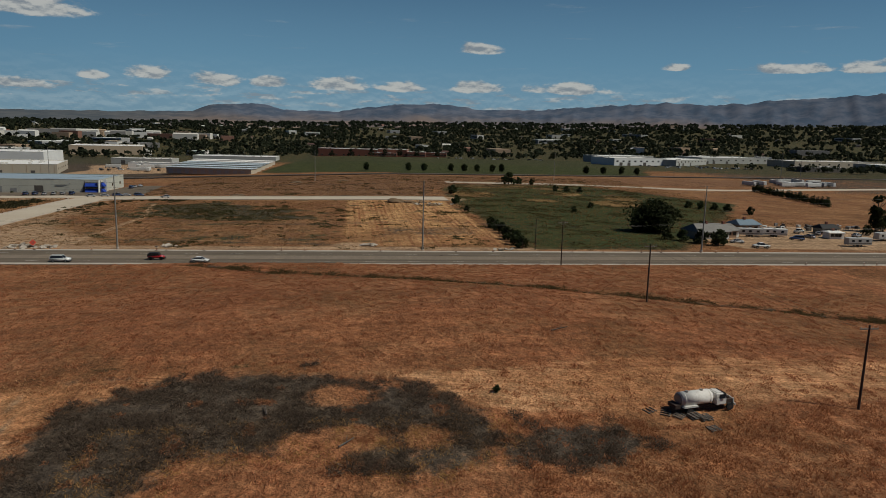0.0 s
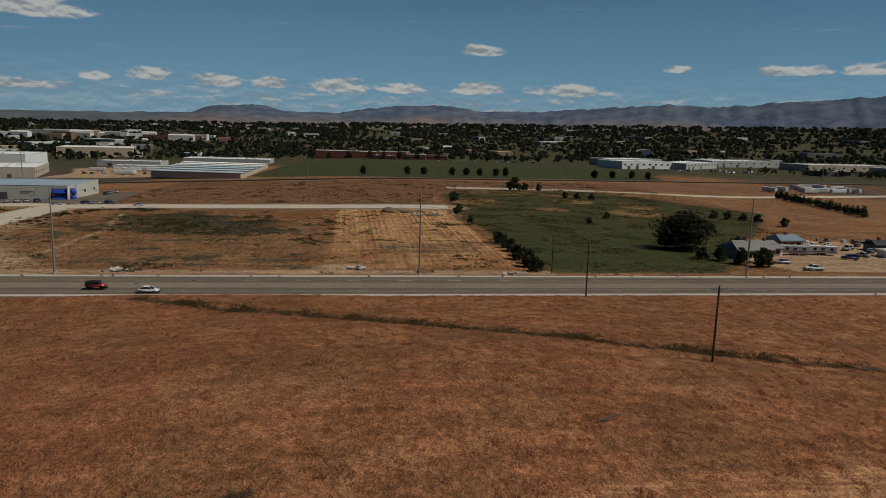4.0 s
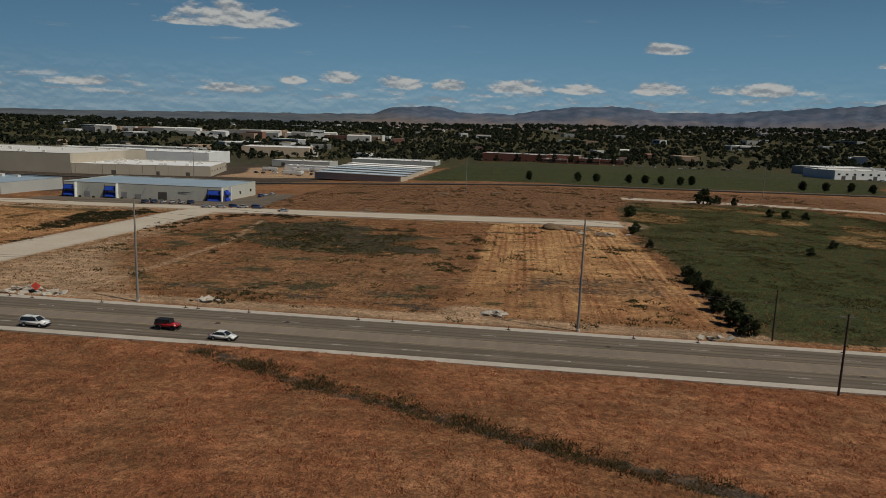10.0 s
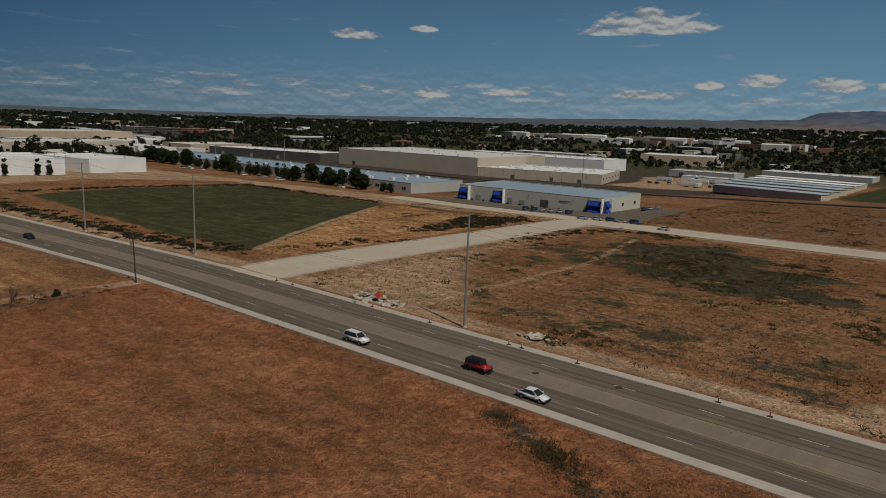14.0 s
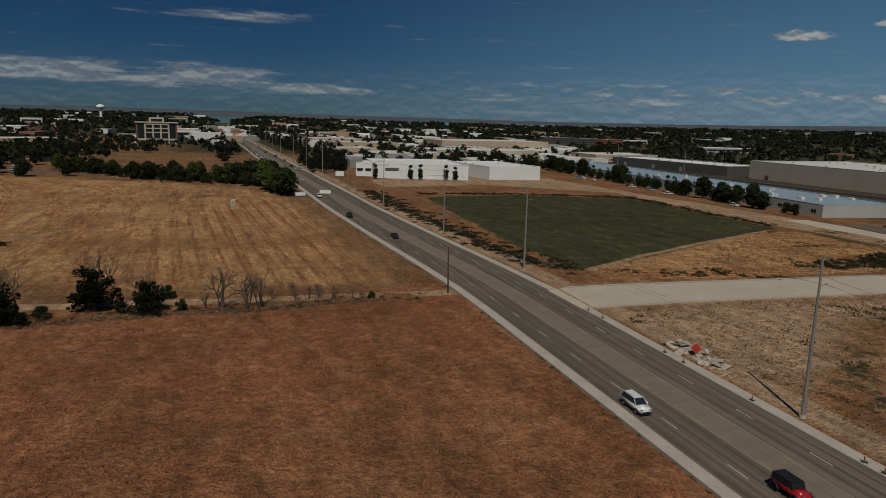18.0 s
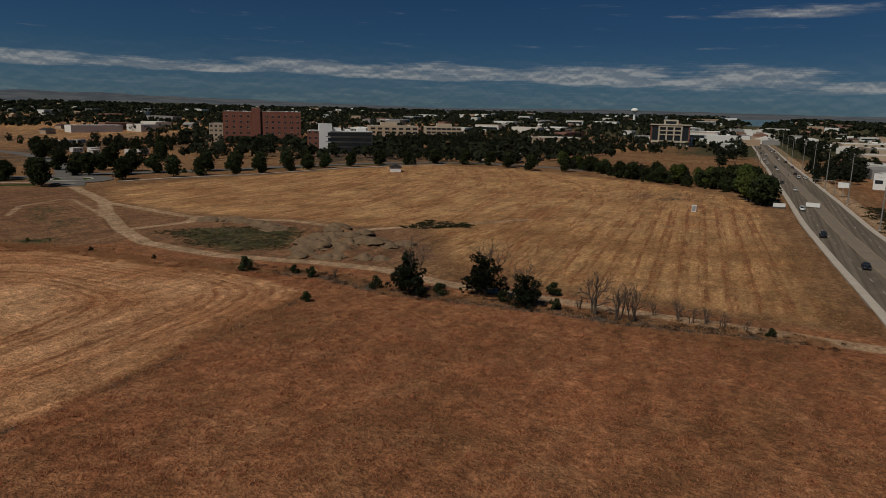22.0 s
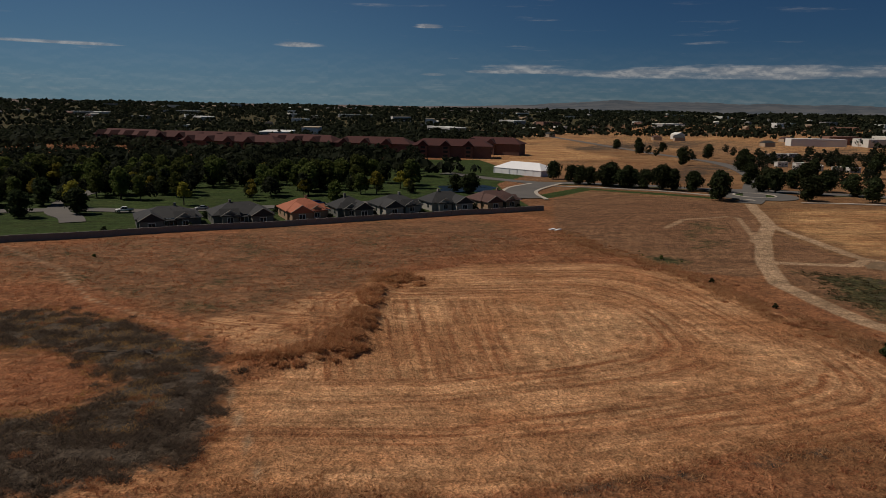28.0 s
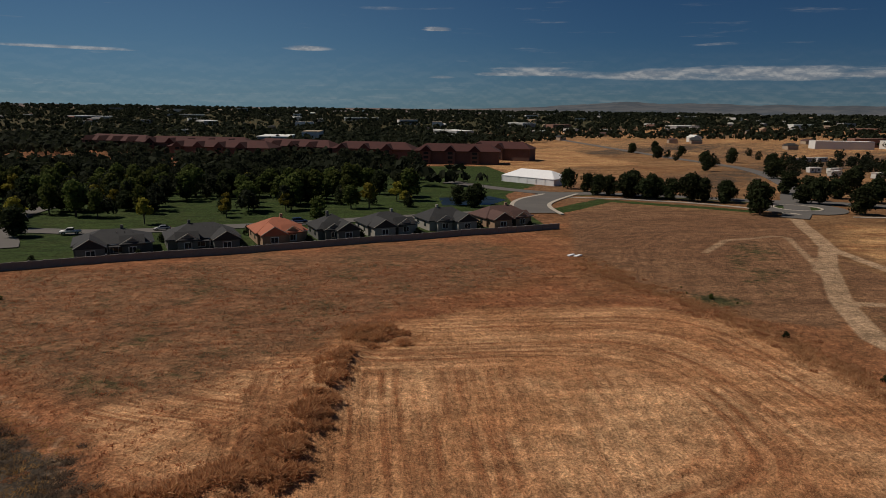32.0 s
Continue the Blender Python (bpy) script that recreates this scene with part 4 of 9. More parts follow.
# ---- far hills ----
HILL_TOPS = [(-75, 270), (-60, 310), (-40, 306), (-38, 300), (-34.3, 280), (-31.3, 249), (-28.5, 236), (-25.5, 247), (-19.9, 218), (-15.8, 189), (-10.7, 190), (-8.3, 208), (-4.6, 211), (-0.8, 180), (1, 153), (5.6, 149), (6.9, 174), (8.9, 179), (11.2, 158),
             (12.5, 122), (18, 105), (25, 96), (33, 76), (41, 62), (54, 45), (66, 40), (82, 46), (100, 60), (115, 45), (126, 60), (140, 86), (157, 100), (165, 60), (172, 46), (190, 45), (203, 48), (240, 110), (285, 270)]
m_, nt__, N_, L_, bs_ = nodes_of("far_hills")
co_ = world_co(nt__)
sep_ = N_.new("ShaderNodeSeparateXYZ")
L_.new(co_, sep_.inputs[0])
# Distance haze is painted into the hill colours: bluer higher up, grey-blue westward.
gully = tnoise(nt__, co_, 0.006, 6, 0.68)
haze_mix = step(nt__, calc(nt__, "ADD", sep_.outputs[2], calc(nt__, "MULTIPLY", calc(nt__, "SUBTRACT", tnoise(nt__, co_, 0.0022, 4), 0.5), 150)), 45, 150)
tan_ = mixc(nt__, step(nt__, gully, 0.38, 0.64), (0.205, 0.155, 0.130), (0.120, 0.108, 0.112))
haze_blue_ = mixc(nt__, step(nt__, gully, 0.36, 0.62), (0.115, 0.130, 0.170), (0.062, 0.086, 0.128))
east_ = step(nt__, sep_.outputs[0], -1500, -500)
low_haze_ = mixc(nt__, step(nt__, gully, 0.38, 0.62), (0.105, 0.112, 0.122), (0.070, 0.084, 0.100))
L_.new(mixc(nt__, east_, low_haze_, mixc(nt__, haze_mix, tan_, haze_blue_)), bs_.inputs["Base Color"])
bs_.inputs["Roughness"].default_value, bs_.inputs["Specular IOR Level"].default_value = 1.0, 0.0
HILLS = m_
az = np.radians(np.arange(-75, 285.01, 0.25))
hv, nr = [], 10
for a in az:
    top = np.interp(np.degrees(a), [t for t, _ in HILL_TOPS], [h for _, h in HILL_TOPS])
    for k in range(nr):
        f = k / (nr - 1)
        r = 3700 + 950 * f
        ax_, ay_ = math.cos(a), math.sin(a)
        wig = noise.noise(Vector((ax_ * 22, ay_ * 22, k * 0.5))) * 0.16 + noise.noise(Vector((ax_ * 75, ay_ * 75, k * 0.6))) * 0.13 + noise.noise(Vector((ax_ * 190, ay_ * 190, k * 0.9))) * 0.07
        hz = top * (f ** 1.15) * (1 + wig * (1.5 - 1.15 * f)) + 20 * (1 - f)
        hv.append((-20 - r * math.sin(a), 110 + r * math.cos(a), hz))
hf = [(i * nr + k, (i + 1) * nr + k, (i + 1) * nr + k + 1, i * nr + k + 1) for i in range(len(az) - 1) for k in range(nr - 1)]
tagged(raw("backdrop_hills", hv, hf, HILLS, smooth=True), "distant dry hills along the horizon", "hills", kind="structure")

# ---- buildings ----
def frame_of(a, b):
    """A pose at a, with x towards b, so that y runs away from whoever has a on the left and b on the right."""
    d = Vector((b[0] - a[0], b[1] - a[1], 0))
    return pose(a[0], a[1], 0, 0, 0, math.degrees(math.atan2(d.y, d.x))), d.length


ROOF_GREY = surf("pale_roof_membrane", (0.64, 0.62, 0.58), (0.55, 0.53, 0.49), 0.05, 0.6, 0.75, bump=0.05, stain=(0.40, 0.38, 0.35))
ROOF_BLUE = surf("blue_grey_metal_roof", (0.36, 0.44, 0.50), (0.31, 0.385, 0.45), 0.06, 1.5, 0.5, 0.2, bump=0.05)
ROOF_WHITE = surf("white_metal_roof", (0.78, 0.77, 0.74), (0.70, 0.69, 0.66), 0.05, 1.2, 0.6, bump=0.05, stain=(0.52, 0.5, 0.47))
WALL_CREAM = surf("cream_wall_panels", (0.46, 0.40, 0.31), (0.41, 0.355, 0.275), 0.08, 2.5, 0.8, bump=0.1, stain=(0.33, 0.28, 0.22))
WALL_SAGE = surf("pale_sage_wall_panels", (0.50, 0.50, 0.43), (0.45, 0.45, 0.385), 0.08, 2.5, 0.8, bump=0.1)
WALL_GREY = surf("grey_wall_panels", (0.42, 0.42, 0.39), (0.36, 0.36, 0.335), 0.08, 2.5, 0.8, bump=0.1)
WALL_WHITE = surf("white_wall_panels", (0.74, 0.74, 0.72), (0.66, 0.66, 0.64), 0.08, 2.0, 0.75, bump=0.08)
WALL_BRICK = surf("red_brick_wall", (0.22, 0.082, 0.055), (0.175, 0.066, 0.046), 0.3, 4, 0.9, bump=0.3)
WALL_TAN = surf("tan_stone_wall", (0.46, 0.36, 0.26), (0.40, 0.31, 0.22), 0.2, 3, 0.85, bump=0.15)
WALL_DARK = surf("dark_wall", (0.09, 0.082, 0.075), (0.07, 0.064, 0.06), 0.2, 3, 0.8, bump=0.1)
TRIM_DARK = surf("dark_trim", (0.10, 0.09, 0.08), (0.08, 0.07, 0.062), 1, 6, 0.7, bump=0.05)
BLUE = surf("royal_blue_canvas", (0.012, 0.05, 0.34), (0.010, 0.04, 0.27), 0.8, 8, 0.6, bump=0.1)
DOOR_GREY = surf("grey_door", (0.30, 0.30, 0.29), (0.25, 0.25, 0.24), 0.6, 6, 0.6, bump=0.08)


def building(name, label, a, b, depth, h, wall, roof, category="building", group="", parapet=0.5, windows=(), doors=(), units=0, base=None, bands=True, tall=0.0):
    """A flat-roofed block. windows: (rows, columns, width, height, first sill, storey, front/side). doors: (x, width, height, material)."""
    m, w = frame_of(a, b)
    m = Matrix.Translation((0, 0, ground_z(*a) - 0.3 if base is None else base)) @ m
    ob = thing(name, label, category, group, at=m)
    t = 0.35
    for wb_ in ((0, 0, -3, w, t, h), (0, depth - t, -3, w, depth, h), (0, t, -3, t, depth - t, h), (w - t, t, -3, w, depth - t, h)):
        boxes("wall", [wb_], wall, ob)
    boxes("roof", [(t, t, h - parapet - 0.25, w - t, depth - t, h - parapet)], roof, ob)
    for cb_ in ((-0.08, -0.08, h, w + 0.08, t + 0.1, h + 0.12), (-0.08, depth - t - 0.1, h, w + 0.08, depth + 0.08, h + 0.12), (-0.08, t + 0.1, h, t + 0.1, depth - t - 0.1, h + 0.12), (w - t - 0.1, t + 0.1, h, w + 0.08, depth - t - 0.1, h + 0.12)):
        boxes("coping", [cb_], roof if bands else wall, ob)
    rng = random.Random(int(a[0] * 7 + a[1]))
    for k in range(units):
        ux, uy = rng.uniform(0.06, 0.94) * w, rng.uniform(0.12, 0.88) * depth
        s = rng.uniform(0.8, 1.6)
        bm = bmesh.new()
        box(bm, ux - s, uy - s * 0.7, h - parapet, ux + s, uy + s * 0.7, h - parapet + rng.uniform(0.8, 1.5), bevel=0.06)
        part("roof_unit", bm, ROOF_GREY, ob)
    for rows, cols, ww, wh, sill, storey, side in windows:
        span = w if side == "front" else depth
        for r in range(rows):
            for c in range(cols):
                cx = span * (c + 0.5) / cols
                z0 = sill + r * storey
                bm, fr = bmesh.new(), bmesh.new()
                if side == "front":
                    box(bm, cx - ww / 2, -0.05, z0, cx + ww / 2, 0.02, z0 + wh)
                    for f in ((cx - ww / 2 - 0.1, -0.09, z0 - 0.12, cx + ww / 2 + 0.1, 0.02, z0), (cx - ww / 2 - 0.1, -0.09, z0 + wh, cx + ww / 2 + 0.1, 0.02, z0 + wh + 0.1), (cx - 0.05, -0.08, z0, cx + 0.05, 0.02, z0 + wh)):
                        box(fr, *f)
                else:
                    x0 = -0.05 if side == "left" else w - 0.02
                    box(bm, x0, cx - ww / 2, z0, x0 + 0.07, cx + ww / 2, z0 + wh)
                    x0 = -0.09 if side == "left" else w - 0.02
                    box(fr, x0, cx - ww / 2 - 0.1, z0 - 0.12, x0 + 0.11, cx + ww / 2 + 0.1, z0)
                win = part("window", bm, GLASS, ob)
                part("window_frame", fr, TRIM_DARK if wall in (WALL_WHITE, WALL_CREAM) else WALL_TAN, win)
    for dx, dw, dh, mat in doors:
        bm = bmesh.new()
        box(bm, dx - dw / 2, -0.07, 0.3, dx + dw / 2, 0.03, dh, bevel=0.03)
        for k in range(1, 4):
            box(bm, dx - dw / 2, -0.09, 0.3 + (dh - 0.3) * k / 4 - 0.03, dx + dw / 2, 0.0, 0.3 + (dh - 0.3) * k / 4 + 0.03)
        part("door", bm, mat, ob)
    return ob


def ground_slab(name, corners, material, label, z=0.16, category="road"):
    """A paved lot that follows the lie of the land."""
    bm = bmesh.new()
    face = bm.faces.new([bm.verts.new((x, y, 0)) for x, y in corners])
    bmesh.ops.triangulate(bm, faces=[face])
    for _ in range(4):
        bmesh.ops.subdivide_edges(bm, edges=[e for e in bm.edges if e.calc_length() > 6], cuts=1)
    for v in bm.verts:
        v.co.z = ground_z(v.co.x, v.co.y) + z
    up = list(bm.faces)
    made = bmesh.ops.extrude_face_region(bm, geom=up)
    bmesh.ops.translate(bm, verts=[v for v in made["geom"] if isinstance(v, bmesh.types.BMVert)], vec=(0, 0, -0.3))
    bmesh.ops.recalc_face_normals(bm, faces=bm.faces)
    return tagged(part(name, bm, material), label, category, kind="structure")


# shop with blue awnings at the bend of the side road
shop = building("retail_building", "cream block with pale blue metal roof and bright blue awnings", (-219, 389), (-138, 391.5), 43, 8.0, WALL_SAGE, ROOF_BLUE, "shop", parapet=0.25,
                doors=((25, 4, 4.2, DOOR_GREY), (38, 3.2, 3.2, DOOR_GREY), (50.5, 4.4, 4.6, TRIM_DARK), (12, 3, 3.4, DOOR_GREY), (31, 3, 4, DOOR_GREY)),
                windows=((1, 3, 2.2, 1.4, 3.2, 4, "right"),), bands=False)
def awning_bay(at, cw):
    """A dark glazed bay with two blue awnings, a white pier on one side and a slanting fin on the other."""
    bay = part("bay_glass", bmesh_box(0.2, -0.06, 0.4, cw - 0.2, 0.02, 6.6), GLASS, shop)
    bay.matrix_local = at
    for z0 in (1.2, 4.3):
        bm = bmesh.new()
        prism(bm, [(-0.02, z0), (1.5, z0), (1.5, z0 + 0.35), (0.25, z0 + 2.0), (-0.02, z0 + 2.0)], 0.15, cw - 0.15)
        bmesh.ops.transform(bm, matrix=Matrix(((0, 1, 0, 0), (-1, 0, 0, 0), (0, 0, 1, 0), (0, 0, 0, 1))), verts=bm.verts)
        part("awning", bm, BLUE, shop, "bright blue canvas awning").matrix_local = at
    part("pier", bmesh_box(cw, -1.7, 0, cw + 0.5, 0.0, 7.9), WALL_WHITE, shop, "white pier").matrix_local = at
    bm = bmesh.new()
    prism(bm, [(-1.9, 0.2), (0, 0.2), (0, 7.6)], -0.12, 0.12)
    bmesh.ops.transform(bm, matrix=Matrix.Rotation(radians(0), 4, "Z"), verts=bm.verts)
    part("fin", bm, WALL_DARK, shop, "dark slanting fin").matrix_local = at


def bmesh_box(*a):
    bm = bmesh.new()
    box(bm, *a)
    return bm


shop_len = 81.05
for x0, cw in ((0.3, 6.0), (21.5, 6.0), (73.5, 7.0)):
    awning_bay(pose(x0, 0, 0), cw)
awning_bay(pose(shop_len, 1.0, 0, 0, 0, 90), 4.6)
for cx in (13, 30, 42, 66):
    boxes("wall_bracket", [(cx, -1.2, 5.9, cx + 0.12, 0, 6.05)], TRIM_DARK, shop)
for k in range(20):
    boxes("panel_joint", [(1 + k * 4.0, -0.03, 0.3, 1.06 + k * 4.0, 0.02, 7.4)], WALL_GREY, shop)
for k in range(2):
    bm = bmesh.new()
    box(bm, 58.5, -0.12, 5.0 - k * 0.7, 64.5 - k * 1.5, 0.02, 5.1 - k * 0.7, bevel=0.02)
    part("sign", bm, TRIM_DARK, shop, "dark plain sign bar")
for k in range(9):
    bm = bmesh.new()
    x = 9 + k * 7.2
    bmesh.ops.create_icosphere(bm, subdivisions=2, radius=0.7, matrix=Matrix.Translation((x, -1.6, 0.9)))
    for v in bm.verts:
        v.co += Vector((random.uniform(-0.15, 0.15), random.uniform(-0.15, 0.15), random.uniform(-0.2, 0.2)))
    sh = tagged(part("shrub", bm, LEAF_DARK), "small clipped shrub beside the shop wall", "shrub", "shrubs along the shop")
    sh.matrix_world = shop.matrix_world
ground_slab("parking_lot", [(-226, 370), (-142, 368), (-119, 371), (-112, 378), (-118, 442), (-137, 442), (-137, 390.5), (-226, 388)], ASPHALT, "dark asphalt parking lot round the shop", category="parking lot")

# long low industrial block with a pale roof behind the row of trees
building("industrial_building", "long low grey industrial block with pale blue roof", (-567, 394), (-249, 384), 44, 6.0, WALL_GREY, ROOF_BLUE, "factory", parapet=0.4, units=26,
         windows=((1, 30, 3.0, 1.6, 2.0, 4, "front"),), doors=((300, 5, 4, TRIM_DARK), (270, 4, 4, DOOR_GREY)))
# the largest hall, with a lower wing
building("factory_hall", "huge cream windowless factory hall with flat roof", (-495, 553), (-334, 558), 110, 15, WALL_CREAM, ROOF_GREY, "factory", units=16, doors=((20, 4, 4, TRIM_DARK),))
wing = building("factory_wing", "lower cream factory wing with a flat pale roof", (-333.5, 558), (-236, 584), 72, 7.9, WALL_CREAM, ROOF_WHITE, "factory", units=30,
                doors=((30, 3.2, 3.4, TRIM_DARK), (62, 2.6, 3.2, TRIM_DARK), (84, 3, 3, TRIM_DARK)), windows=((1, 6, 2.4, 1.2, 3.6, 4, "right"),))
for k in range(11):
    boxes("pilaster", [(3 + k * 9.6, -0.14, 0, 3.3 + k * 9.6, 0.02, 7.6)], WALL_TAN, wing)
building("warehouse", "white flat-roofed warehouse block", (-470, 700), (-300, 715), 60, 12, WALL_WHITE, ROOF_WHITE, "warehouse", units=12)

# rows of storage units with pale ribbed roofs
RIB = surf("ribbed_pale_roof", (0.50, 0.56, 0.59), (0.44, 0.50, 0.53), 0.07, 2, 0.5, 0.3, bump=0.05)
for k in range(6):
    y0 = 572 + k * 27
    m, w = frame_of((-152 - k * 2, y0 + 8), (-84, y0 - 4))
    m = Matrix.Translation((0, 0, ground_z(-110, y0))) @ m
    st = thing("storage_building", "long low storage row with a pale ribbed metal roof", "storage building", "storage rows", at=m)
    boxes("wall", [(0, 0, 0, w, 0.3, 4.8), (0, 14.7, 0, w, 15, 4.8), (0, 0.3, 0, 0.3, 14.7, 4.8), (w - 0.3, 0.3, 0, w, 14.7, 4.8)], WALL_CREAM, st)
    bm = bmesh.new()
    prism(bm, [(-0.5, 4.8), (w + 0.5, 4.8), (w + 0.5, 5.1), (-0.5, 5.1)], -0.5, 15.5)
    for v in bm.verts:
        v.co.z += 0.9 * (1 - abs(v.co.y - 7.5) / 8)
    for j in range(int(w / 1.6)):
        box(bm, j * 1.6, -0.5, 5.12, j * 1.6 + 0.1, 15.5, 5.24)
    part("roof", bm, (RIB, ROOF_WHITE)[k > 3], st)
    for j in range(10):
        bm = bmesh.new()
        box(bm, 2 + j * 6.5, -0.05, 0.1, 5.4 + j * 6.5, 0.04, 3.6)
        part("roller_door", bm, WALL_GREY, st)
for k, (a, b, d, h, mat, rf) in enumerate(((((-363, 940), (-279, 960), 75, 12, WALL_TAN, ROOF_WHITE)), ((-180, 800), (-90, 800), 40, 8, WALL_GREY, ROOF_WHITE), ((-520, 880), (-400, 880), 40, 9, WALL_GREY, ROOF_GREY),
                                           ((-250, 750), (-190, 750), 30, 6, WALL_GREY, ROOF_GREY), ((-215, 690), (-170, 690), 20, 5, WALL_WHITE, ROOF_GREY))):
    building("warehouse", "pale flat-roofed warehouse with dark loading doors", a, b, d, h, mat, rf, "warehouse", "northern warehouses", units=6, doors=((12, 4, 4, TRIM_DARK), (28, 4, 4, DOOR_GREY)))
# school beyond the playing field
for a, b, d, h in (((-50, 936), (28, 926), 40, 11), ((28.5, 922), (66, 916), 36, 9.5), ((66.5, 912), (90, 909), 30, 7), ((92, 930), (120, 926), 20, 6), ((20, 906), (52, 902), 16, 5)):
    building("school_building", "long low dark brick school block with flat roof", a, b, d, h, WALL_BRICK, ROOF_GREY, "school", "school blocks", windows=((1, 8, 2.6, 1.6, 2.2, 4, "front"),), units=4)
# light industry to the north-east
for a, b, d, h, wl_, rf in (((303, 790), (380, 815), 45, 9, WALL_WHITE, ROOF_GREY), ((385, 800), (460, 868), 40, 8, WALL_GREY, ROOF_WHITE), ((318, 862), (400, 900), 40, 9, WALL_GREY, ROOF_WHITE), ((470, 900), (590, 935), 50, 9, WALL_GREY, ROOF_WHITE),
                            ((560, 830), (700, 850), 50, 9, WALL_CREAM, ROOF_GREY), ((640, 780), (780, 800), 40, 8, WALL_GREY, ROOF_WHITE), ((500, 720), (560, 735), 25, 6, WALL_DARK, ROOF_GREY)):
    building("industrial_unit", "pale industrial unit with flat roof and dark loading doors", a, b, d, h, wl_, rf, "factory", "north-eastern industrial units", units=6,
             windows=((1, 9, 3, 1.6, 4.6, 4, "front"),), doors=((10, 4.5, 4, TRIM_DARK), (22, 4.5, 4, TRIM_DARK), (46, 4.5, 4, TRIM_DARK)))
# dark hall behind the long block, and framed apartment blocks farther off
building("warehouse", "long dark grey warehouse with a white roof", (-655, 515), (-508, 541), 46, 8.5, WALL_DARK, ROOF_WHITE, "warehouse", units=8, doors=((20, 4, 4, DOOR_GREY), (60, 4, 4, DOOR_GREY), (96, 4, 4, DOOR_GREY)))
for ax_, ay_, bx_, by_, hh in ((-1120, 668, -1140, 716, 16), (-1150, 736, -1166, 776, 14), (-1176, 800, -1190, 850, 12)):
    building("apartment_building", "dark apartment block with pale window frames", (ax_, ay_), (bx_, by_), 26, hh, WALL_BRICK if hh == 12 else WALL_DARK, ROOF_GREY, "apartment block", "framed apartment blocks", windows=((int(hh / 4), 6, 4.6, 2.4, 1.6, 4.0, "front"),))
# white warehouses west of the green field
w1b = building("white_warehouse", "bright white windowless warehouse with row of slim trees in front", (-409, 213), (-405, 269), 60, 8.4, WALL_WHITE, ROOF_WHITE, "warehouse", units=8)
boxes("sign_plate", [(5, -0.12, 4.6, 13, 0.02, 6.4)], TRIM_DARK, w1b, "dark sign plate on the white wall")
building("warehouse_office", "small white office wing with dark window band", (-424, 203), (-420.5, 212.5), 24, 8.2, WALL_WHITE, ROOF_WHITE, "office", windows=((1, 2, 3.6, 1.6, 3.4, 4, "front"),))
building("white_warehouse", "plain bright white windowless warehouse block", (-415, 286.6), (-420.5, 324), 56, 8.4, WALL_WHITE, ROOF_WHITE, "warehouse", units=4)
building("workshop_building", "grey flat-roofed workshop beside the highway", (-520, 206), (-523, 240), 30, 7, WALL_GREY, ROOF_GREY, "workshop", doors=((10, 4, 4, TRIM_DARK), (20, 4, 4, TRIM_DARK)))
for a, b, d, h in (((-600, 250), (-612, 320), 50, 6), ((-700, 520), (-700, 600), 60, 8), ((-690, 330), (-700, 450), 60, 7), ((-760, 240), (-770, 310), 50, 9), ((-640, 220), (-645, 260), 30, 8), ((-900, 400), (-910, 560), 80, 12), ((-870, 225), (-880, 290), 50, 9)):
    building("town_building", "pale flat-roofed commercial building", a, b, d, h, WALL_TAN if h > 7 else WALL_CREAM, ROOF_GREY, "building", "western town buildings", units=6, windows=((1, 10, 3, 2, 1.5, 4, "front"),))
# office with open steel-grid crown and dark glass
off = building("office_building", "dark glass office block with a cream stone grid front", (-832, 31), (-837, 72), 36, 23.5, WALL_DARK, ROOF_GREY, "office", bands=False)
for x0, x1 in ((-0.6, 0.6), (40.4, 41.6)):
    boxes("outer_column", [(x0, -0.9, 0, x1, 0.1, 23.6)], WALL_BRICK, off)
for k, cx in enumerate((1.5, 8.6, 16.6, 24.6, 32.6, 39.7)):
    boxes("column", [(cx - 0.8, -1.2, 0, cx + 0.8, 0.1, 23.5 if 5 < cx < 35 else 5.4)], WALL_CREAM, off, "cream stone column")
for z0, z1, x0, x1 in ((4.6, 6.6, 0.7, 40.5), (12.6, 13.8, 7.8, 33.4), (17.0, 18.2, 7.8, 33.4), (21.4, 23.5, 7.8, 33.4)):
    boxes("beam", [(x0, -1.1, z0, x1, 0.08, z1)], WALL_CREAM, off, "cream stone beam")
for k, cx in enumerate((12.6, 20.6, 28.6)):
    for z0, z1 in ((6.6, 12.6), (13.8, 17.0), (18.2, 21.4)):
        boxes("window", [(cx - 3.2, -0.08, z0, cx + 3.2, 0.02, z1)], GLASS, off)
for cx in (4.4, 36.8):
    boxes("window", [(cx - 3.0, -0.08, 6.8, cx + 3.0, 0.02, 21.2)], GLASS, off)
boxes("penthouse", [(13, 5, 23.6, 28.5, 20, 29.6)], WALL_CREAM, off, "cream penthouse on the roof")
boxes("penthouse_window", [(15, 4.93, 25, 26.5, 5.02, 28)], GLASS, off)
boxes("coping", [(-2.0, -2.0, 23.6, 43.2, 37.5, 24.3)], WALL_CREAM, off)
# hospital
building("hospital_building", "big red brick hospital block with rows of windows", (-522, -270), (-545, -239), 45, 29.5, WALL_BRICK, ROOF_GREY, "hospital", windows=((5, 7, 2.0, 2.0, 4, 5.0, "front"), (5, 8, 2, 2, 4, 5, "left")), units=5)
building("hospital_building", "red brick hospital wing with rows of windows", (-504, -294), (-519, -274), 40, 29, WALL_BRICK, ROOF_GREY, "hospital", windows=((5, 4, 2.0, 2.0, 4, 5.0, "front"),), units=4)
building("hospital_tower", "red brick stair tower taller than its hospital", (-518, -273), (-522.5, -267), 12, 32.5, WALL_BRICK, ROOF_GREY, "hospital")
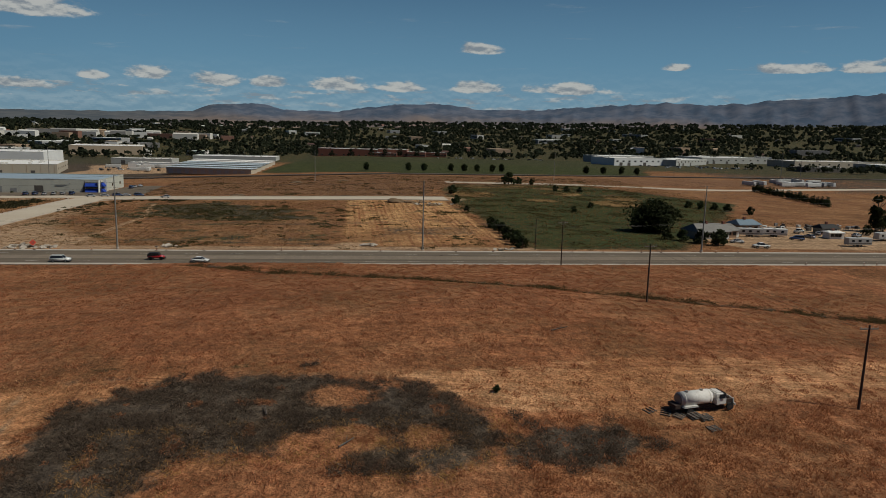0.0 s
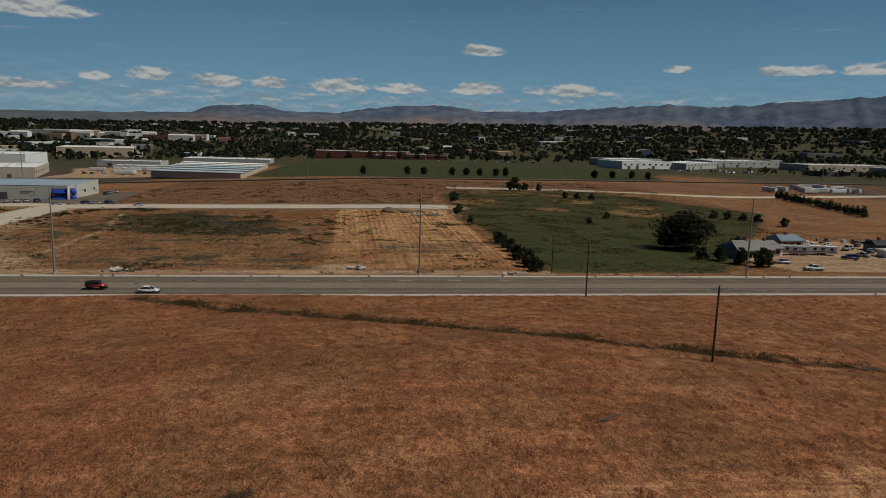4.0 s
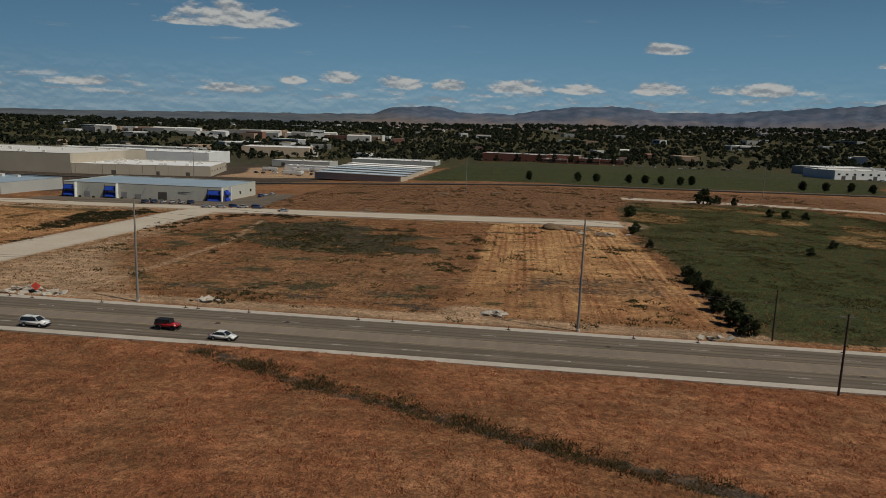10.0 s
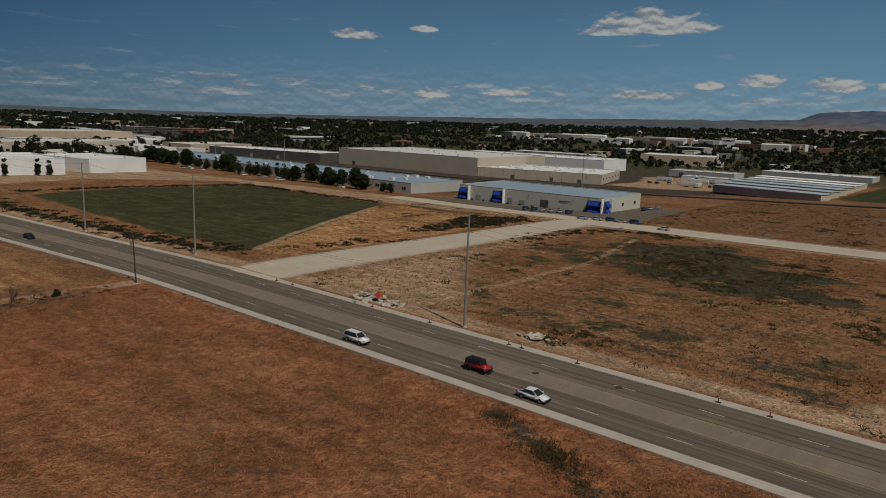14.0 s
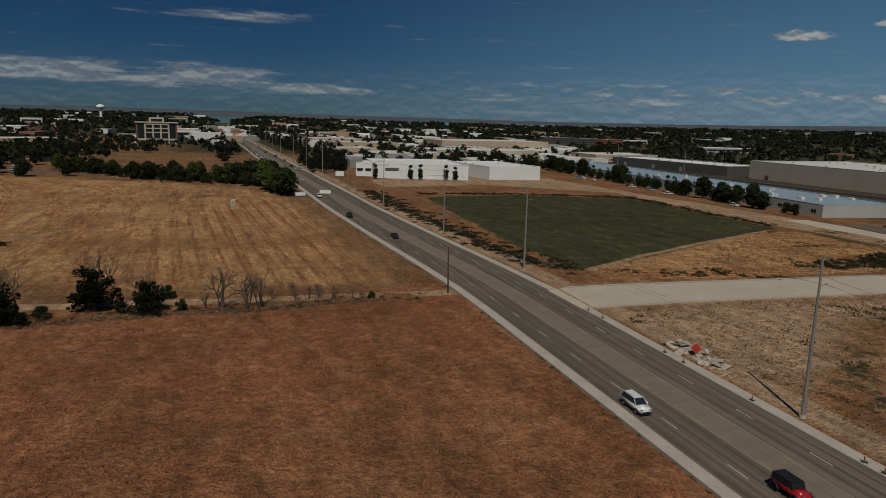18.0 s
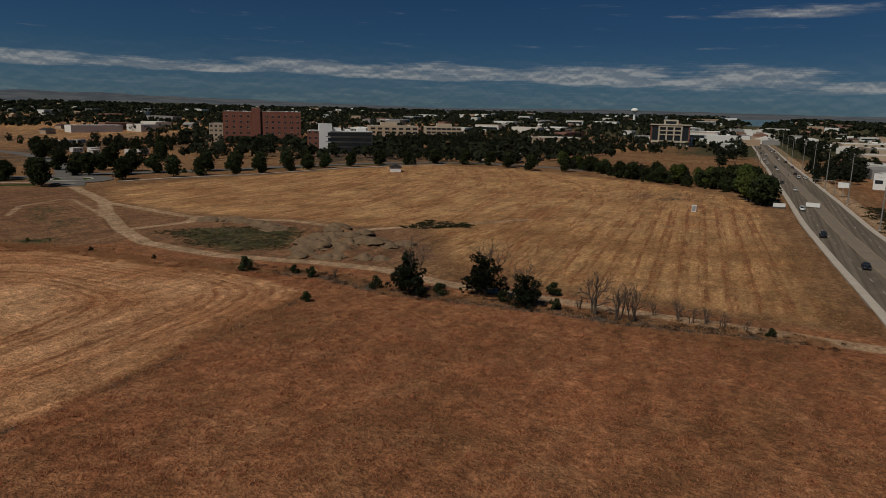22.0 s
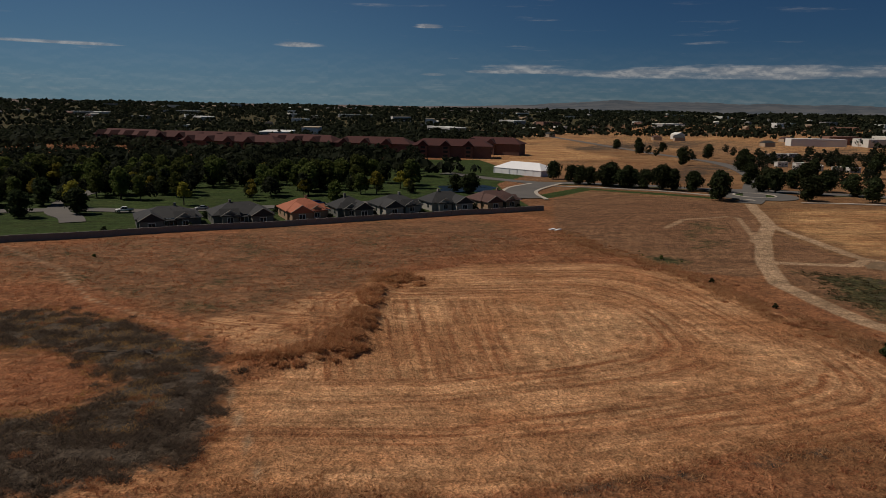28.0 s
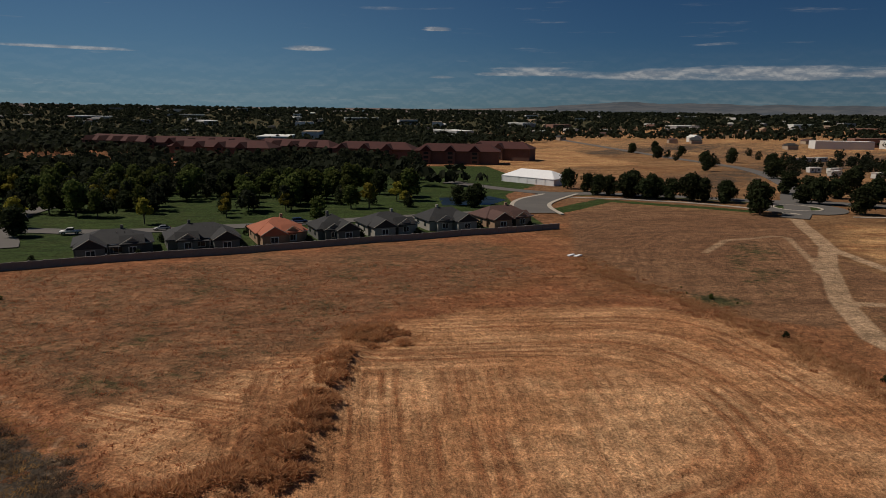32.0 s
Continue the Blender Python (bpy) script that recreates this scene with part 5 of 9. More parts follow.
building("hospital_annex", "low pale concrete hospital annex", (-497, -304), (-504, -294.5), 25, 18, WALL_TAN, ROOF_GREY, "hospital", windows=((4, 3, 2, 1.6, 3, 4, "front"),))
clinic = building("clinic_building", "clinic with red brick end and dark glass", (-446, -158), (-474, -120), 30, 17, TRIM_DARK, ROOF_WHITE, "clinic")
for k in range(4):
    boxes("window_band", [(9, -0.08, 2.2 + k * 3.8, 46.5, 0.02, 4.8 + k * 3.8)], GLASS, clinic)
    boxes("floor_band", [(9, -0.14, 1.5 + k * 3.8, 46.8, 0.0, 1.9 + k * 3.8)], WALL_DARK, clinic)
for x0, x1, h1 in ((18, 24, 19.5), (27, 31, 18.6), (36, 43, 19.2)):
    boxes("roof_unit", [(x0, 6, 16.5, x1, 14, h1)], WALL_WHITE, clinic, "white plant room on the roof")
building("clinic_tower", "plain white stair tower of the clinic", (-450, -152), (-456, -144.5), 9, 22.5, WALL_WHITE, ROOF_WHITE, "clinic")
building("clinic_wing", "short red brick clinic wing", (-445, -159), (-449.8, -152.2), 9, 17, WALL_BRICK, ROOF_GREY, "clinic", windows=((4, 2, 1.8, 1.8, 3, 4, "front"),))
for a, b, h in (((-705, -262), (-738, -216), 15), ((-770, -222), (-793, -186), 14)):
    ob = building("office_building", "tan stone office block with dark window bands", a, b, 30, h, WALL_TAN, ROOF_GREY, "office", windows=((3, 7, 5.0, 2.2, 2.2, 4.3, "front"),), units=3)
    boxes("roof_unit", [(14, 6, h, 32, 20, h + 4)], WALL_TAN, ob)
building("clinic_building", "low tan clinic with pale trim", (-740, -78), (-765, -32), 30, 8, WALL_TAN, ROOF_WHITE, "clinic", windows=((1, 10, 2.5, 2.0, 2, 4, "front"),))

# ---- houses behind the field wall ----
SHINGLE = surf("grey_shingles", (0.034, 0.034, 0.034), (0.025, 0.025, 0.026), 0.5, 5, 0.9, bump=0.4, vary=0.35)
SHINGLE_RED = surf("terracotta_shingles", (0.36, 0.12, 0.065), (0.30, 0.10, 0.055), 0.5, 5, 0.9, bump=0.4)
SHINGLE_BROWN = surf("brown_shingles", (0.10, 0.052, 0.042), (0.075, 0.04, 0.034), 0.5, 5, 0.9, bump=0.4)
SIDING = surf("grey_green_siding", (0.13, 0.13, 0.115), (0.11, 0.11, 0.098), 0.5, 5, 0.85, bump=0.15, vary=0.5)
SIDING_PALE = surf("pale_siding", (0.30, 0.285, 0.245), (0.26, 0.245, 0.215), 0.5, 5, 0.85, bump=0.15)
SIDING_TAN = surf("tan_stucco", (0.31, 0.20, 0.125), (0.27, 0.175, 0.11), 0.5, 5, 0.85, bump=0.15)


def hip_roof(bm, x0, y0, x1, y1, z, rise, hip):
    """A hipped or gabled roof slab over a rectangle, ridge along its longer side. hip 0: gables."""
    long_x = (x1 - x0) >= (y1 - y0)
    if long_x:
        ym, i = (y0 + y1) / 2, (y1 - y0) / 2 * hip
        top = [(x0 + i, ym, z + rise), (x1 - i, ym, z + rise)]
        order = ((0, 1, 5, 4), (1, 2, 5), (2, 3, 4, 5), (3, 0, 4))
    else:
        xm, i = (x0 + x1) / 2, (x1 - x0) / 2 * hip
        top = [(xm, y0 + i, z + rise), (xm, y1 - i, z + rise)]
        order = ((0, 1, 4), (1, 2, 5, 4), (2, 3, 5), (3, 0, 4, 5))
    vs = [bm.verts.new(p) for p in [(x0, y0, z), (x1, y0, z), (x1, y1, z), (x0, y1, z)] + top]
    fs = [bm.faces.new([vs[k] for k in f]) for f in order]
    lo = [bm.verts.new((v.co.x, v.co.y, z - 0.25)) for v in vs[:4]]
    for k in range(4):
        bm.faces.new((vs[k], lo[k], lo[(k + 1) % 4], vs[(k + 1) % 4]))
    bm.faces.new(lo)
    bmesh.ops.recalc_face_normals(bm, faces=bm.faces)


def house(x, y, rot, w, d, roof, wall, label, wing=1, hip=1.0, rise=2.7):
    ob = thing("house", label, "house", "houses behind the field wall", at=pose(x, y, ground_z(x, y), 0, 0, rot))
    boxes("wall", [(-w / 2, -d / 2, 0, w / 2, d / 2, 3.0)], wall, ob)
    bm = bmesh.new()
    hip_roof(bm, -w / 2 - 0.5, -d / 2 - 0.5, w / 2 + 0.5, d / 2 + 0.5, 3.05, rise, hip)
    part("roof", bm, roof, ob)
    wx = wing * (w / 2 - 3.6)
    for gx0, half, out, ridge in ((wx, 3.0, 4.0, 2.1), (-wx * 0.82, 2.3, 1.8, 1.7)):
        bm = bmesh.new()
        box(bm, gx0 - half, d / 2 - 0.2, 0, gx0 + half, d / 2 + out, 3.0)
        part("wing", bm, wall, ob)
        bm = bmesh.new()
        hip_roof(bm, gx0 - half - 0.5, d / 2 - 3.0, gx0 + half + 0.5, d / 2 + out + 0.5, 3.08, ridge, 0.0)
        part("wing_roof", bm, roof, ob)
        bm = bmesh.new()
        ya, yb, hw = d / 2 + out + 0.02, d / 2 + out - 0.1, half - 0.1
        vs = [bm.verts.new(p) for p in ((gx0 - hw, ya, 3.0), (gx0 + hw, ya, 3.0), (gx0, ya, 2.7 + ridge), (gx0 - hw, yb, 3.0), (gx0 + hw, yb, 3.0), (gx0, yb, 2.7 + ridge))]
        for f in ((0, 1, 2), (3, 5, 4), (0, 3, 4, 1), (1, 4, 5, 2), (2, 5, 3, 0)):
            bm.faces.new([vs[k] for k in f])
        part("gable", bm, wall, ob)
        bm = bmesh.new()
        for sg in (-1, 1):
            tube(bm, (gx0 + sg * (half + 0.5), ya + 0.5, 3.0), (gx0, ya + 0.5, 3.0 + ridge), 0.09, None, 4)
        part("fascia", bm, SIDING_PALE, ob)
    bm = bmesh.new()
    box(bm, -wx * 0.25 - 2.6, d / 2 + 0.1, 0.02, -wx * 0.25 + 2.6, d / 2 + 3.6, 0.14)
    part("patio", bm, CONCRETE, ob)
    bm = bmesh.new()
    box(bm, -wx * 0.25 - 2.3, d / 2 + 0.1, 2.5, -wx * 0.25 + 2.3, d / 2 + 2.6, 2.66)
    part("porch_roof", bm, roof, ob)
    for px_ in (-2.1, 2.1):
        bm = bmesh.new()
        box(bm, -wx * 0.25 + px_ - 0.08, d / 2 + 2.3, 0.1, -wx * 0.25 + px_ + 0.08, d / 2 + 2.46, 2.5)
        part("post", bm, SIDING_PALE, ob)
    for sd_ in (-1, 1):
        for wy in (-0.26, 0.22):
            bm = bmesh.new()
            box(bm, sd_ * w / 2 - 0.05, d * wy - 0.7, 1.0, sd_ * w / 2 + 0.05, d * wy + 0.7, 2.3)
            part("side_window", bm, GLASS, ob)
    for k, (cx, yy, ww) in enumerate(((wx, d / 2 + 4.05, 1.8), (-wx * 0.2, d / 2 + 0.05, 2.2), (-wx * 0.82, d / 2 + 1.85, 1.6), (wx * 0.42, d / 2 + 0.05, 1.1))):
        bm = bmesh.new()
        box(bm, cx - ww / 2, yy - 0.04, 0.9, cx + ww / 2, yy, 2.3)
        win = part("window", bm, GLASS, ob)
        bm = bmesh.new()
        for f in ((cx - ww / 2 - 0.12, yy - 0.04, 0.78, cx + ww / 2 + 0.12, yy + 0.05, 0.9), (cx - ww / 2 - 0.12, yy - 0.04, 2.3, cx + ww / 2 + 0.12, yy + 0.05, 2.44), (cx - ww / 2 - 0.12, yy - 0.04, 0.9, cx - ww / 2, yy + 0.05, 2.3), (cx + ww / 2, yy - 0.04, 0.9, cx + ww / 2 + 0.12, yy + 0.05, 2.3), (cx - 0.04, yy - 0.03, 0.9, cx + 0.04, yy + 0.03, 2.3)):
            box(bm, *f)
        part("window_frame", bm, WHITE, win)
    bm = bmesh.new()
    box(bm, -wx * 0.5, -0.5, 3.6, -wx * 0.5 + 0.7, 0.2, 3.05 + rise + 0.8, bevel=0.03)
    part("chimney", bm, wall, ob)
    for k in range(3):
        bm = bmesh.new()
        tube(bm, (-w / 4 + k * 1.7, d / 6, 3.6), (-w / 4 + k * 1.7, d / 6, 5.2), 0.06)
        part("vent_pipe", bm, TRIM_DARK, ob)
    bm = bmesh.new()
    box(bm, -w / 2 - 0.55, d / 2 + 0.42, 2.86, wx * 0.2, d / 2 + 0.56, 3.0)
    part("gutter", bm, WHITE, ob)
    return ob


WALL_DIR = math.degrees(math.atan2(-43, -141))
for hx, off, w, d, rf, wl_, lab, wing, hip, rise in ((-1.5, 15, 17, 12, SHINGLE, SIDING, "single-storey grey house with dark grey hipped roof", 1, 1.0, 2.6), (-21, 15, 17, 12, SHINGLE, SIDING, "single-storey house with dark roof and pale trim", -1, 0.9, 2.9),
                                                     (-39.5, 16, 13, 12, SHINGLE_RED, SIDING_TAN, "tan house with an orange-red tiled roof", 1, 0.9, 3.0), (-54, 16, 11, 11, SHINGLE, SIDING, "small grey house with a dark hipped roof", -1, 1.0, 3.2),
                                                     (-69.5, 17, 15, 11, SHINGLE, SIDING_PALE, "pale house with grey shingle roof", 1, 1.0, 2.8), (-87, 17, 14, 11, SHINGLE, SIDING_PALE, "pale house with grey-green shingle roof", -1, 0.8, 3.0),
                                                     (-106, 17, 16, 11, SHINGLE_BROWN, SIDING_TAN, "brown-roofed tan house at the end of the wall", 1, 0.8, 2.8)):
    house(hx, -47.5 + (hx - 20) * 0.305 - off, WALL_DIR + 180 - 0, w, d, rf, wl_, lab, wing, hip, rise)

BLOCKS = surf("grey_block_wall", (0.20, 0.185, 0.165), (0.165, 0.155, 0.14), 0.8, 8, 0.9, bump=0.3)
wall_field = tagged(new("wall_field"), "long low grey block wall along the stubble field", "wall", kind="structure")
panel_me = None
wa, wb = Vector((62, -35, 0)), Vector((-121.5, -91, 0))
npan = 64
wdir = (wb - wa) / npan
wang = math.atan2(wdir.y, wdir.x)
bm = bmesh.new()
box(bm, 0, -0.09, 0, wdir.length - 0.06, 0.09, 1.75, bevel=0.02)
box(bm, 0.06, -0.13, 1.75, wdir.length - 0.12, 0.13, 1.87)
box(bm, -0.2, -0.2, 0, 0.2, 0.2, 1.98, bevel=0.02)
first = part("wall_panel", bm, BLOCKS, wall_field)
panel_me = first.data
for k in range(npan):
    o = first if k == 0 else new("wall_panel", panel_me)
    o.parent = wall_field
    p = wa + wdir * k
    o.matrix_local = Matrix.Translation((p.x, p.y, ground_z(p.x, p.y) - 0.15)) @ Matrix.Rotation(wang, 4, "Z")

# ---- white marquee ----
CANVAS = surf("white_canvas", (0.80, 0.80, 0.80), (0.74, 0.74, 0.75), 0.3, 4, 0.7, bump=0.1)
tent = thing("marquee_tent", "large white marquee with two peaks standing on the lawn", "tent", at=pose(-153, -226, ground_z(-153, -226), 0, 0, 128))
bm = bmesh.new()
hip_roof(bm, -16, -7.5, 16, 7.5, 3.2, 3.4, 0.9)
part("roof", bm, CANVAS, tent)
for s in (-1, 1):
    bm = bmesh.new()
    box(bm, -15.8, s * 7.3 - 0.04, 0, 15.8, s * 7.3 + 0.04, 3.1)
    part("side_wall", bm, CANVAS, tent)
    bm = bmesh.new()
    box(bm, s * 15.7 - 0.04, -7.2, 0, s * 15.7 + 0.04, 7.2, 3.1)
    part("end_wall", bm, CANVAS, tent)
for k in range(7):
    for s in (-7.6, 7.6):
        bm = bmesh.new()
        tube(bm, (-15.6 + k * 5.2, s, 0), (-15.6 + k * 5.2, s, 3.3), 0.08)
        part("pole", bm, WHITE, tent)

# ---- red-roofed apartment wings beyond the park ----
ROOF_APT = surf("dark_red_apartment_roof", (0.066, 0.018, 0.015), (0.050, 0.015, 0.013), 0.2, 2, 0.9, bump=0.3)
WALL_APT = surf("dark_apartment_wall", (0.14, 0.075, 0.058), (0.11, 0.06, 0.048), 0.3, 3, 0.9, bump=0.2)
for ax, ay, bx, by in ((150, -500, 92, -462), (92, -455, 10, -430), (8, -425, -50, -385), (-52, -380, -105, -360), (-106, -352, -160, -338), (60, -400, -10, -372), (-150, -395, -190, -372)):
    m, w = frame_of((ax, ay), (bx, by))
    ap = thing("apartment_building", "three-storey apartment wing with dark red hipped roof", "apartment block", "apartment wings", at=Matrix.Translation((0, 0, 0)) @ m)
    boxes("wall", [(0, 0, 0, w, 18, 8.6)], WALL_APT, ap)
    bm = bmesh.new()
    hip_roof(bm, -1, -1, w + 1, 19, 8.7, 4.6, 0.8)
    part("roof", bm, ROOF_APT, ap)
    for k in range(int(w / 16)):
        bm = bmesh.new()
        hip_roof(bm, 4 + k * 16, -3, 12 + k * 16, 8, 8.75, 3.6, 0.0)
        g = part("gable_roof", bm, ROOF_APT, ap)
        bm = bmesh.new()
        box(bm, 5 + k * 16, -2.4, 0, 11 + k * 16, 0.0, 8.7)
        part("bay", bm, WALL_APT, ap)
        for r in range(3):
            bm = bmesh.new()
            box(bm, 6.4 + k * 16, -2.46, 1 + r * 2.8, 9.6 + k * 16, -2.38, 2.6 + r * 2.8)
            part("window", bm, GLASS, ap)
building("pavilion_building", "low white flat-roofed building among the trees", (90, -300), (74, -304), 12, 4, WALL_WHITE, ROOF_WHITE, "pavilion")
water = ground_slab("water_pond", POND, surf("dark_pond_water", (0.012, 0.016, 0.014), (0.01, 0.013, 0.012), 0.1, 2, 0.3, bump=0.02, spec=0.12), "small dark pond in the park lawn", 0.05, "pond")
CABIN = surf("site_cabin_panel", (0.62, 0.60, 0.56), (0.54, 0.52, 0.48), 0.3, 4, 0.6, bump=0.08, vary=0.6)
for k, (x, y, r) in enumerate(((-343, -278, 10), (-352, -272, 12), (-337, -252, 20), (-344, -246, 15), (-350, -250, 60), (-355, -240, 15), (-362, -236, 10), (-392, -363, 5), (-404, -366, 0), (-417, -370, 8))):
    ob = thing("site_cabin", "pale portable cabin standing on bare ground", "cabin", "building site cabins", at=pose(x, y, ground_z(x, y), 0, 0, r))
    boxes("body", [(-4.5, -1.5, 0.2, 4.5, 1.5, 3.1)], CABIN, ob, bevel=0.08)
    boxes("roof", [(-4.7, -1.7, 3.1, 4.7, 1.7, 3.3)], ROOF_GREY, ob)
    boxes("door", [(-0.5, 1.49, 0.3, 0.5, 1.55, 2.4)], DOOR_GREY, ob)
    for wx in (-2.6, 2.4):
        boxes("window", [(wx - 0.7, 1.49, 1.3, wx + 0.7, 1.55, 2.3)], GLASS, ob)
tower = thing("water_tower", "white water tower rising over far trees", "water tower", at=pose(-2110, -212, ground_z(-2110, -212)))
bm = bmesh.new()
bmesh.ops.create_uvsphere(bm, u_segments=20, v_segments=12, radius=11, matrix=Matrix.Translation((0, 0, 36)) @ Matrix.Diagonal((1, 1, 0.6, 1)))
part("tank", bm, WHITE, tower, smooth=True)
bm = bmesh.new()
tube(bm, (0, 0, -2), (0, 0, 31), 4.0, 2.6, 14)
part("column", bm, WHITE, tower)
shed = thing("shed", "small white shed with grey roof at the field edge", "shed", at=pose(-355, -34, 0.1, 0, 0, 30))
boxes("wall", [(-4, -3, 0, 4, 3, 2.8)], WALL_WHITE, shed)
bm = bmesh.new()
hip_roof(bm, -4.4, -3.4, 4.4, 3.4, 2.85, 1.6, 0.0)
part("roof", bm, SHINGLE, shed)
bm = bmesh.new()
box(bm, -1, 2.98, 0, 1, 3.06, 2.2)
part("door", bm, DOOR_GREY, shed)

# ---- trees ----
def leaf_cloud(rng, lobes, n, size):
    """Many small leaf clumps over the lobes (x, y, z, radius): vertices and faces."""
    lob = np.array(lobes)
    pick = rng.choice(len(lob), n, p=lob[:, 3] ** 2 / (lob[:, 3] ** 2).sum())
    d = rng.normal(size=(n, 3))
    d /= np.linalg.norm(d, axis=1, keepdims=True)
    c = lob[pick, :3] + d * lob[pick, 3:4] * rng.uniform(0.55, 1.06, (n, 1)) * np.array([1, 1, 0.85])
    d2 = d + rng.normal(size=(n, 3)) * 0.45
    u = np.cross(d2, rng.normal(size=(n, 3)))
    u /= np.linalg.norm(u, axis=1, keepdims=True) + 1e-9
    v = np.cross(u, d2)
    v /= np.linalg.norm(v, axis=1, keepdims=True) + 1e-9
    s = size * rng.uniform(0.55, 1.35, (n, 1))
    k = c + d * s * 0.3
    verts = np.stack([c - u * s, k - v * s * 0.62, c + u * s, c + v * s * 0.62 - d * s * 0.15], 1).reshape(-1, 3)
    faces = np.arange(n * 4).reshape(n, 4)
    return verts, faces


def branch(bm, a, d, length, r, depth, rng, spread, seg=5):
    b = a + d * length
    tube(bm, a, b, r, r * 0.62, seg)
    if depth == 0:
        return
    for _ in range(rng.integers(2, 4)):
        nd = (d + Vector(rng.normal(size=3)) * spread + Vector((0, 0, 0.12))).normalized()
        branch(bm, a + d * length * rng.uniform(0.55, 1.0), nd, length * rng.uniform(0.55, 0.82), r * 0.60, depth - 1, rng, spread, 3 if depth < 3 else 4)


def make_tree(name, label, seed, h, width, clear, leaves, n, size, lobes_n=11, shape="round", bare=False, category="tree"):
    """A tree at the origin: tapered trunk with limbs, and a crown of small clumps with gaps."""
    rng = np.random.default_rng(seed)
    ob = thing(name, label, category)
    bm = bmesh.new()
    r0 = 0.022 * h + 0.05
    if bare:
        for _ in range(4):
            branch(bm, Vector((rng.normal() * 0.5, rng.normal() * 0.4, -0.3)), Vector((rng.normal() * 0.16, rng.normal() * 0.16, 1)).normalized(), h * 0.32, r0 * 0.75, 5, rng, 0.52)
        part("trunk", bm, BARK, ob)
        return ob
    tube(bm, (0, 0, -0.4), (0, 0, h * 0.45), r0, r0 * 0.7)
    tube(bm, (0, 0, h * 0.45), (rng.normal() * 0.2, rng.normal() * 0.2, h * 0.8), r0 * 0.7, r0 * 0.25)
    for k in range(7):
        a = k * 2.4 + rng.uniform(0, 0.6)
        z = h * rng.uniform(0.25, 0.55)
        tube(bm, (0, 0, z), (math.cos(a) * width * 0.33, math.sin(a) * width * 0.33, z + h * 0.22), r0 * 0.4, r0 * 0.12, 5)
    if shape == "snag":
        for k in range(8):
            branch(bm, Vector((rng.normal() * width * 0.12, rng.normal() * width * 0.12, h * 0.5)), Vector((rng.normal() * 0.35, rng.normal() * 0.35, 1)).normalized(), h * 0.34, r0 * 0.34, 3, rng, 0.5)
    part("trunk", bm, BARK, ob)
    lobes = []
    for k in range(lobes_n):
        f = rng.uniform(0, 1)
        z = h * clear + (h - h * clear) * (0.12 + 0.74 * f)
        if shape == "column":
            rr = width * 0.28 * (1 - 0.5 * f)
            lobes.append((rng.normal() * width * 0.08, rng.normal() * width * 0.08, z, rr))
        elif shape == "cone":
            rr = width * 0.42 * (1 - 0.8 * f) + 0.2
            lobes.append((rng.normal() * width * 0.1, rng.normal() * width * 0.1, z, rr))
        elif shape == "snag":
            a, q = rng.uniform(0, 6.283), rng.uniform(0.1, 1.0)
            out = width * 0.46 * (1 - 0.62 * f) * q
            lobes.append((math.cos(a) * out, math.sin(a) * out, h * (0.08 + 0.72 * f), width * rng.uniform(0.06, 0.14)))
        else:
            out = width * 0.5 * math.sqrt(max(0.05, 1 - (2 * f - 0.85) ** 2)) * 0.68
            a = rng.uniform(0, 6.283)
            rr = width * rng.uniform(0.15, 0.27)
            q = rng.uniform(0.3, 1.0)
            lobes.append((math.cos(a) * out * q, math.sin(a) * out * q, z, rr))
    v, f = leaf_cloud(rng, lobes, n, size)
    raw("crown", v, f, leaves, ob)
    return ob


PROTO = {
    "round_a": make_tree("broadleaf_tree", "dark green broadleaf tree with a rounded crown", 1, 8.5, 8.0, 0.04, LEAF_DARK, 1450, 0.49, 30),
    "round_b": make_tree("broadleaf_tree", "dark green broadleaf tree with an uneven crown", 2, 9.0, 8.6, 0.05, LEAF_DARK, 1450, 0.51, 30),
    "round_c": make_tree("broadleaf_tree", "green broadleaf tree with a loose crown", 3, 10.5, 9.0, 0.2, LEAF_GREEN, 1150, 0.54, 18),
    "yellow": make_tree("broadleaf_tree", "yellowing broadleaf tree in the park", 4, 9.0, 7.0, 0.2, LEAF_YELLOW, 950, 0.46, 14),
    "slim": make_tree("columnar_tree", "slim dark columnar tree", 5, 9.0, 4.6, 0.1, LEAF_DARK, 900, 0.36, 12, "column"),
    "conifer": make_tree("conifer_tree", "dark conical conifer tree", 6, 10.0, 6.0, 0.06, LEAF_DARK, 850, 0.42, 14, "cone"),
    "snag": make_tree("half_dead_tree", "dark dense tree with bare twigs standing out of its top", 7, 8.2, 9.4, 0.0, LEAF_JUNIPER, 3000, 0.25, 40, "snag"),
    "bare_a": make_tree("bare_tree", "leafless grey-brown tree beside the gravel track", 8, 9.5, 6, 0, BARK, 0, 0, bare=True),
    "bare_b": make_tree("bare_tree", "small leafless tree beside the gravel track", 9, 6.0, 4, 0, BARK, 0, 0, bare=True),
    "shrub": make_tree("shrub", "low dark green shrub", 10, 2.2, 2.8, 0.0, LEAF_DARK, 420, 0.2, 9, category="shrub"),
    "shrub_g": make_tree("shrub", "low green weedy shrub", 11, 1.8, 3.0, 0.0, LEAF_GREEN, 380, 0.2, 9, category="shrub"),
    "big": make_tree("broadleaf_tree", "very large dark tree beside the farmhouse", 12, 11.5, 20.0, 0.02, LEAF_DARK, 5200, 0.55, 40),
}
RT = random.Random(5)
USED = set()
GROVE = []


def grove_tree(x, y, s):
    """Notes a tree of the woods that are joined into one."""
    GROVE.append((x, y, s * RT.uniform(0.85, 1.15)))


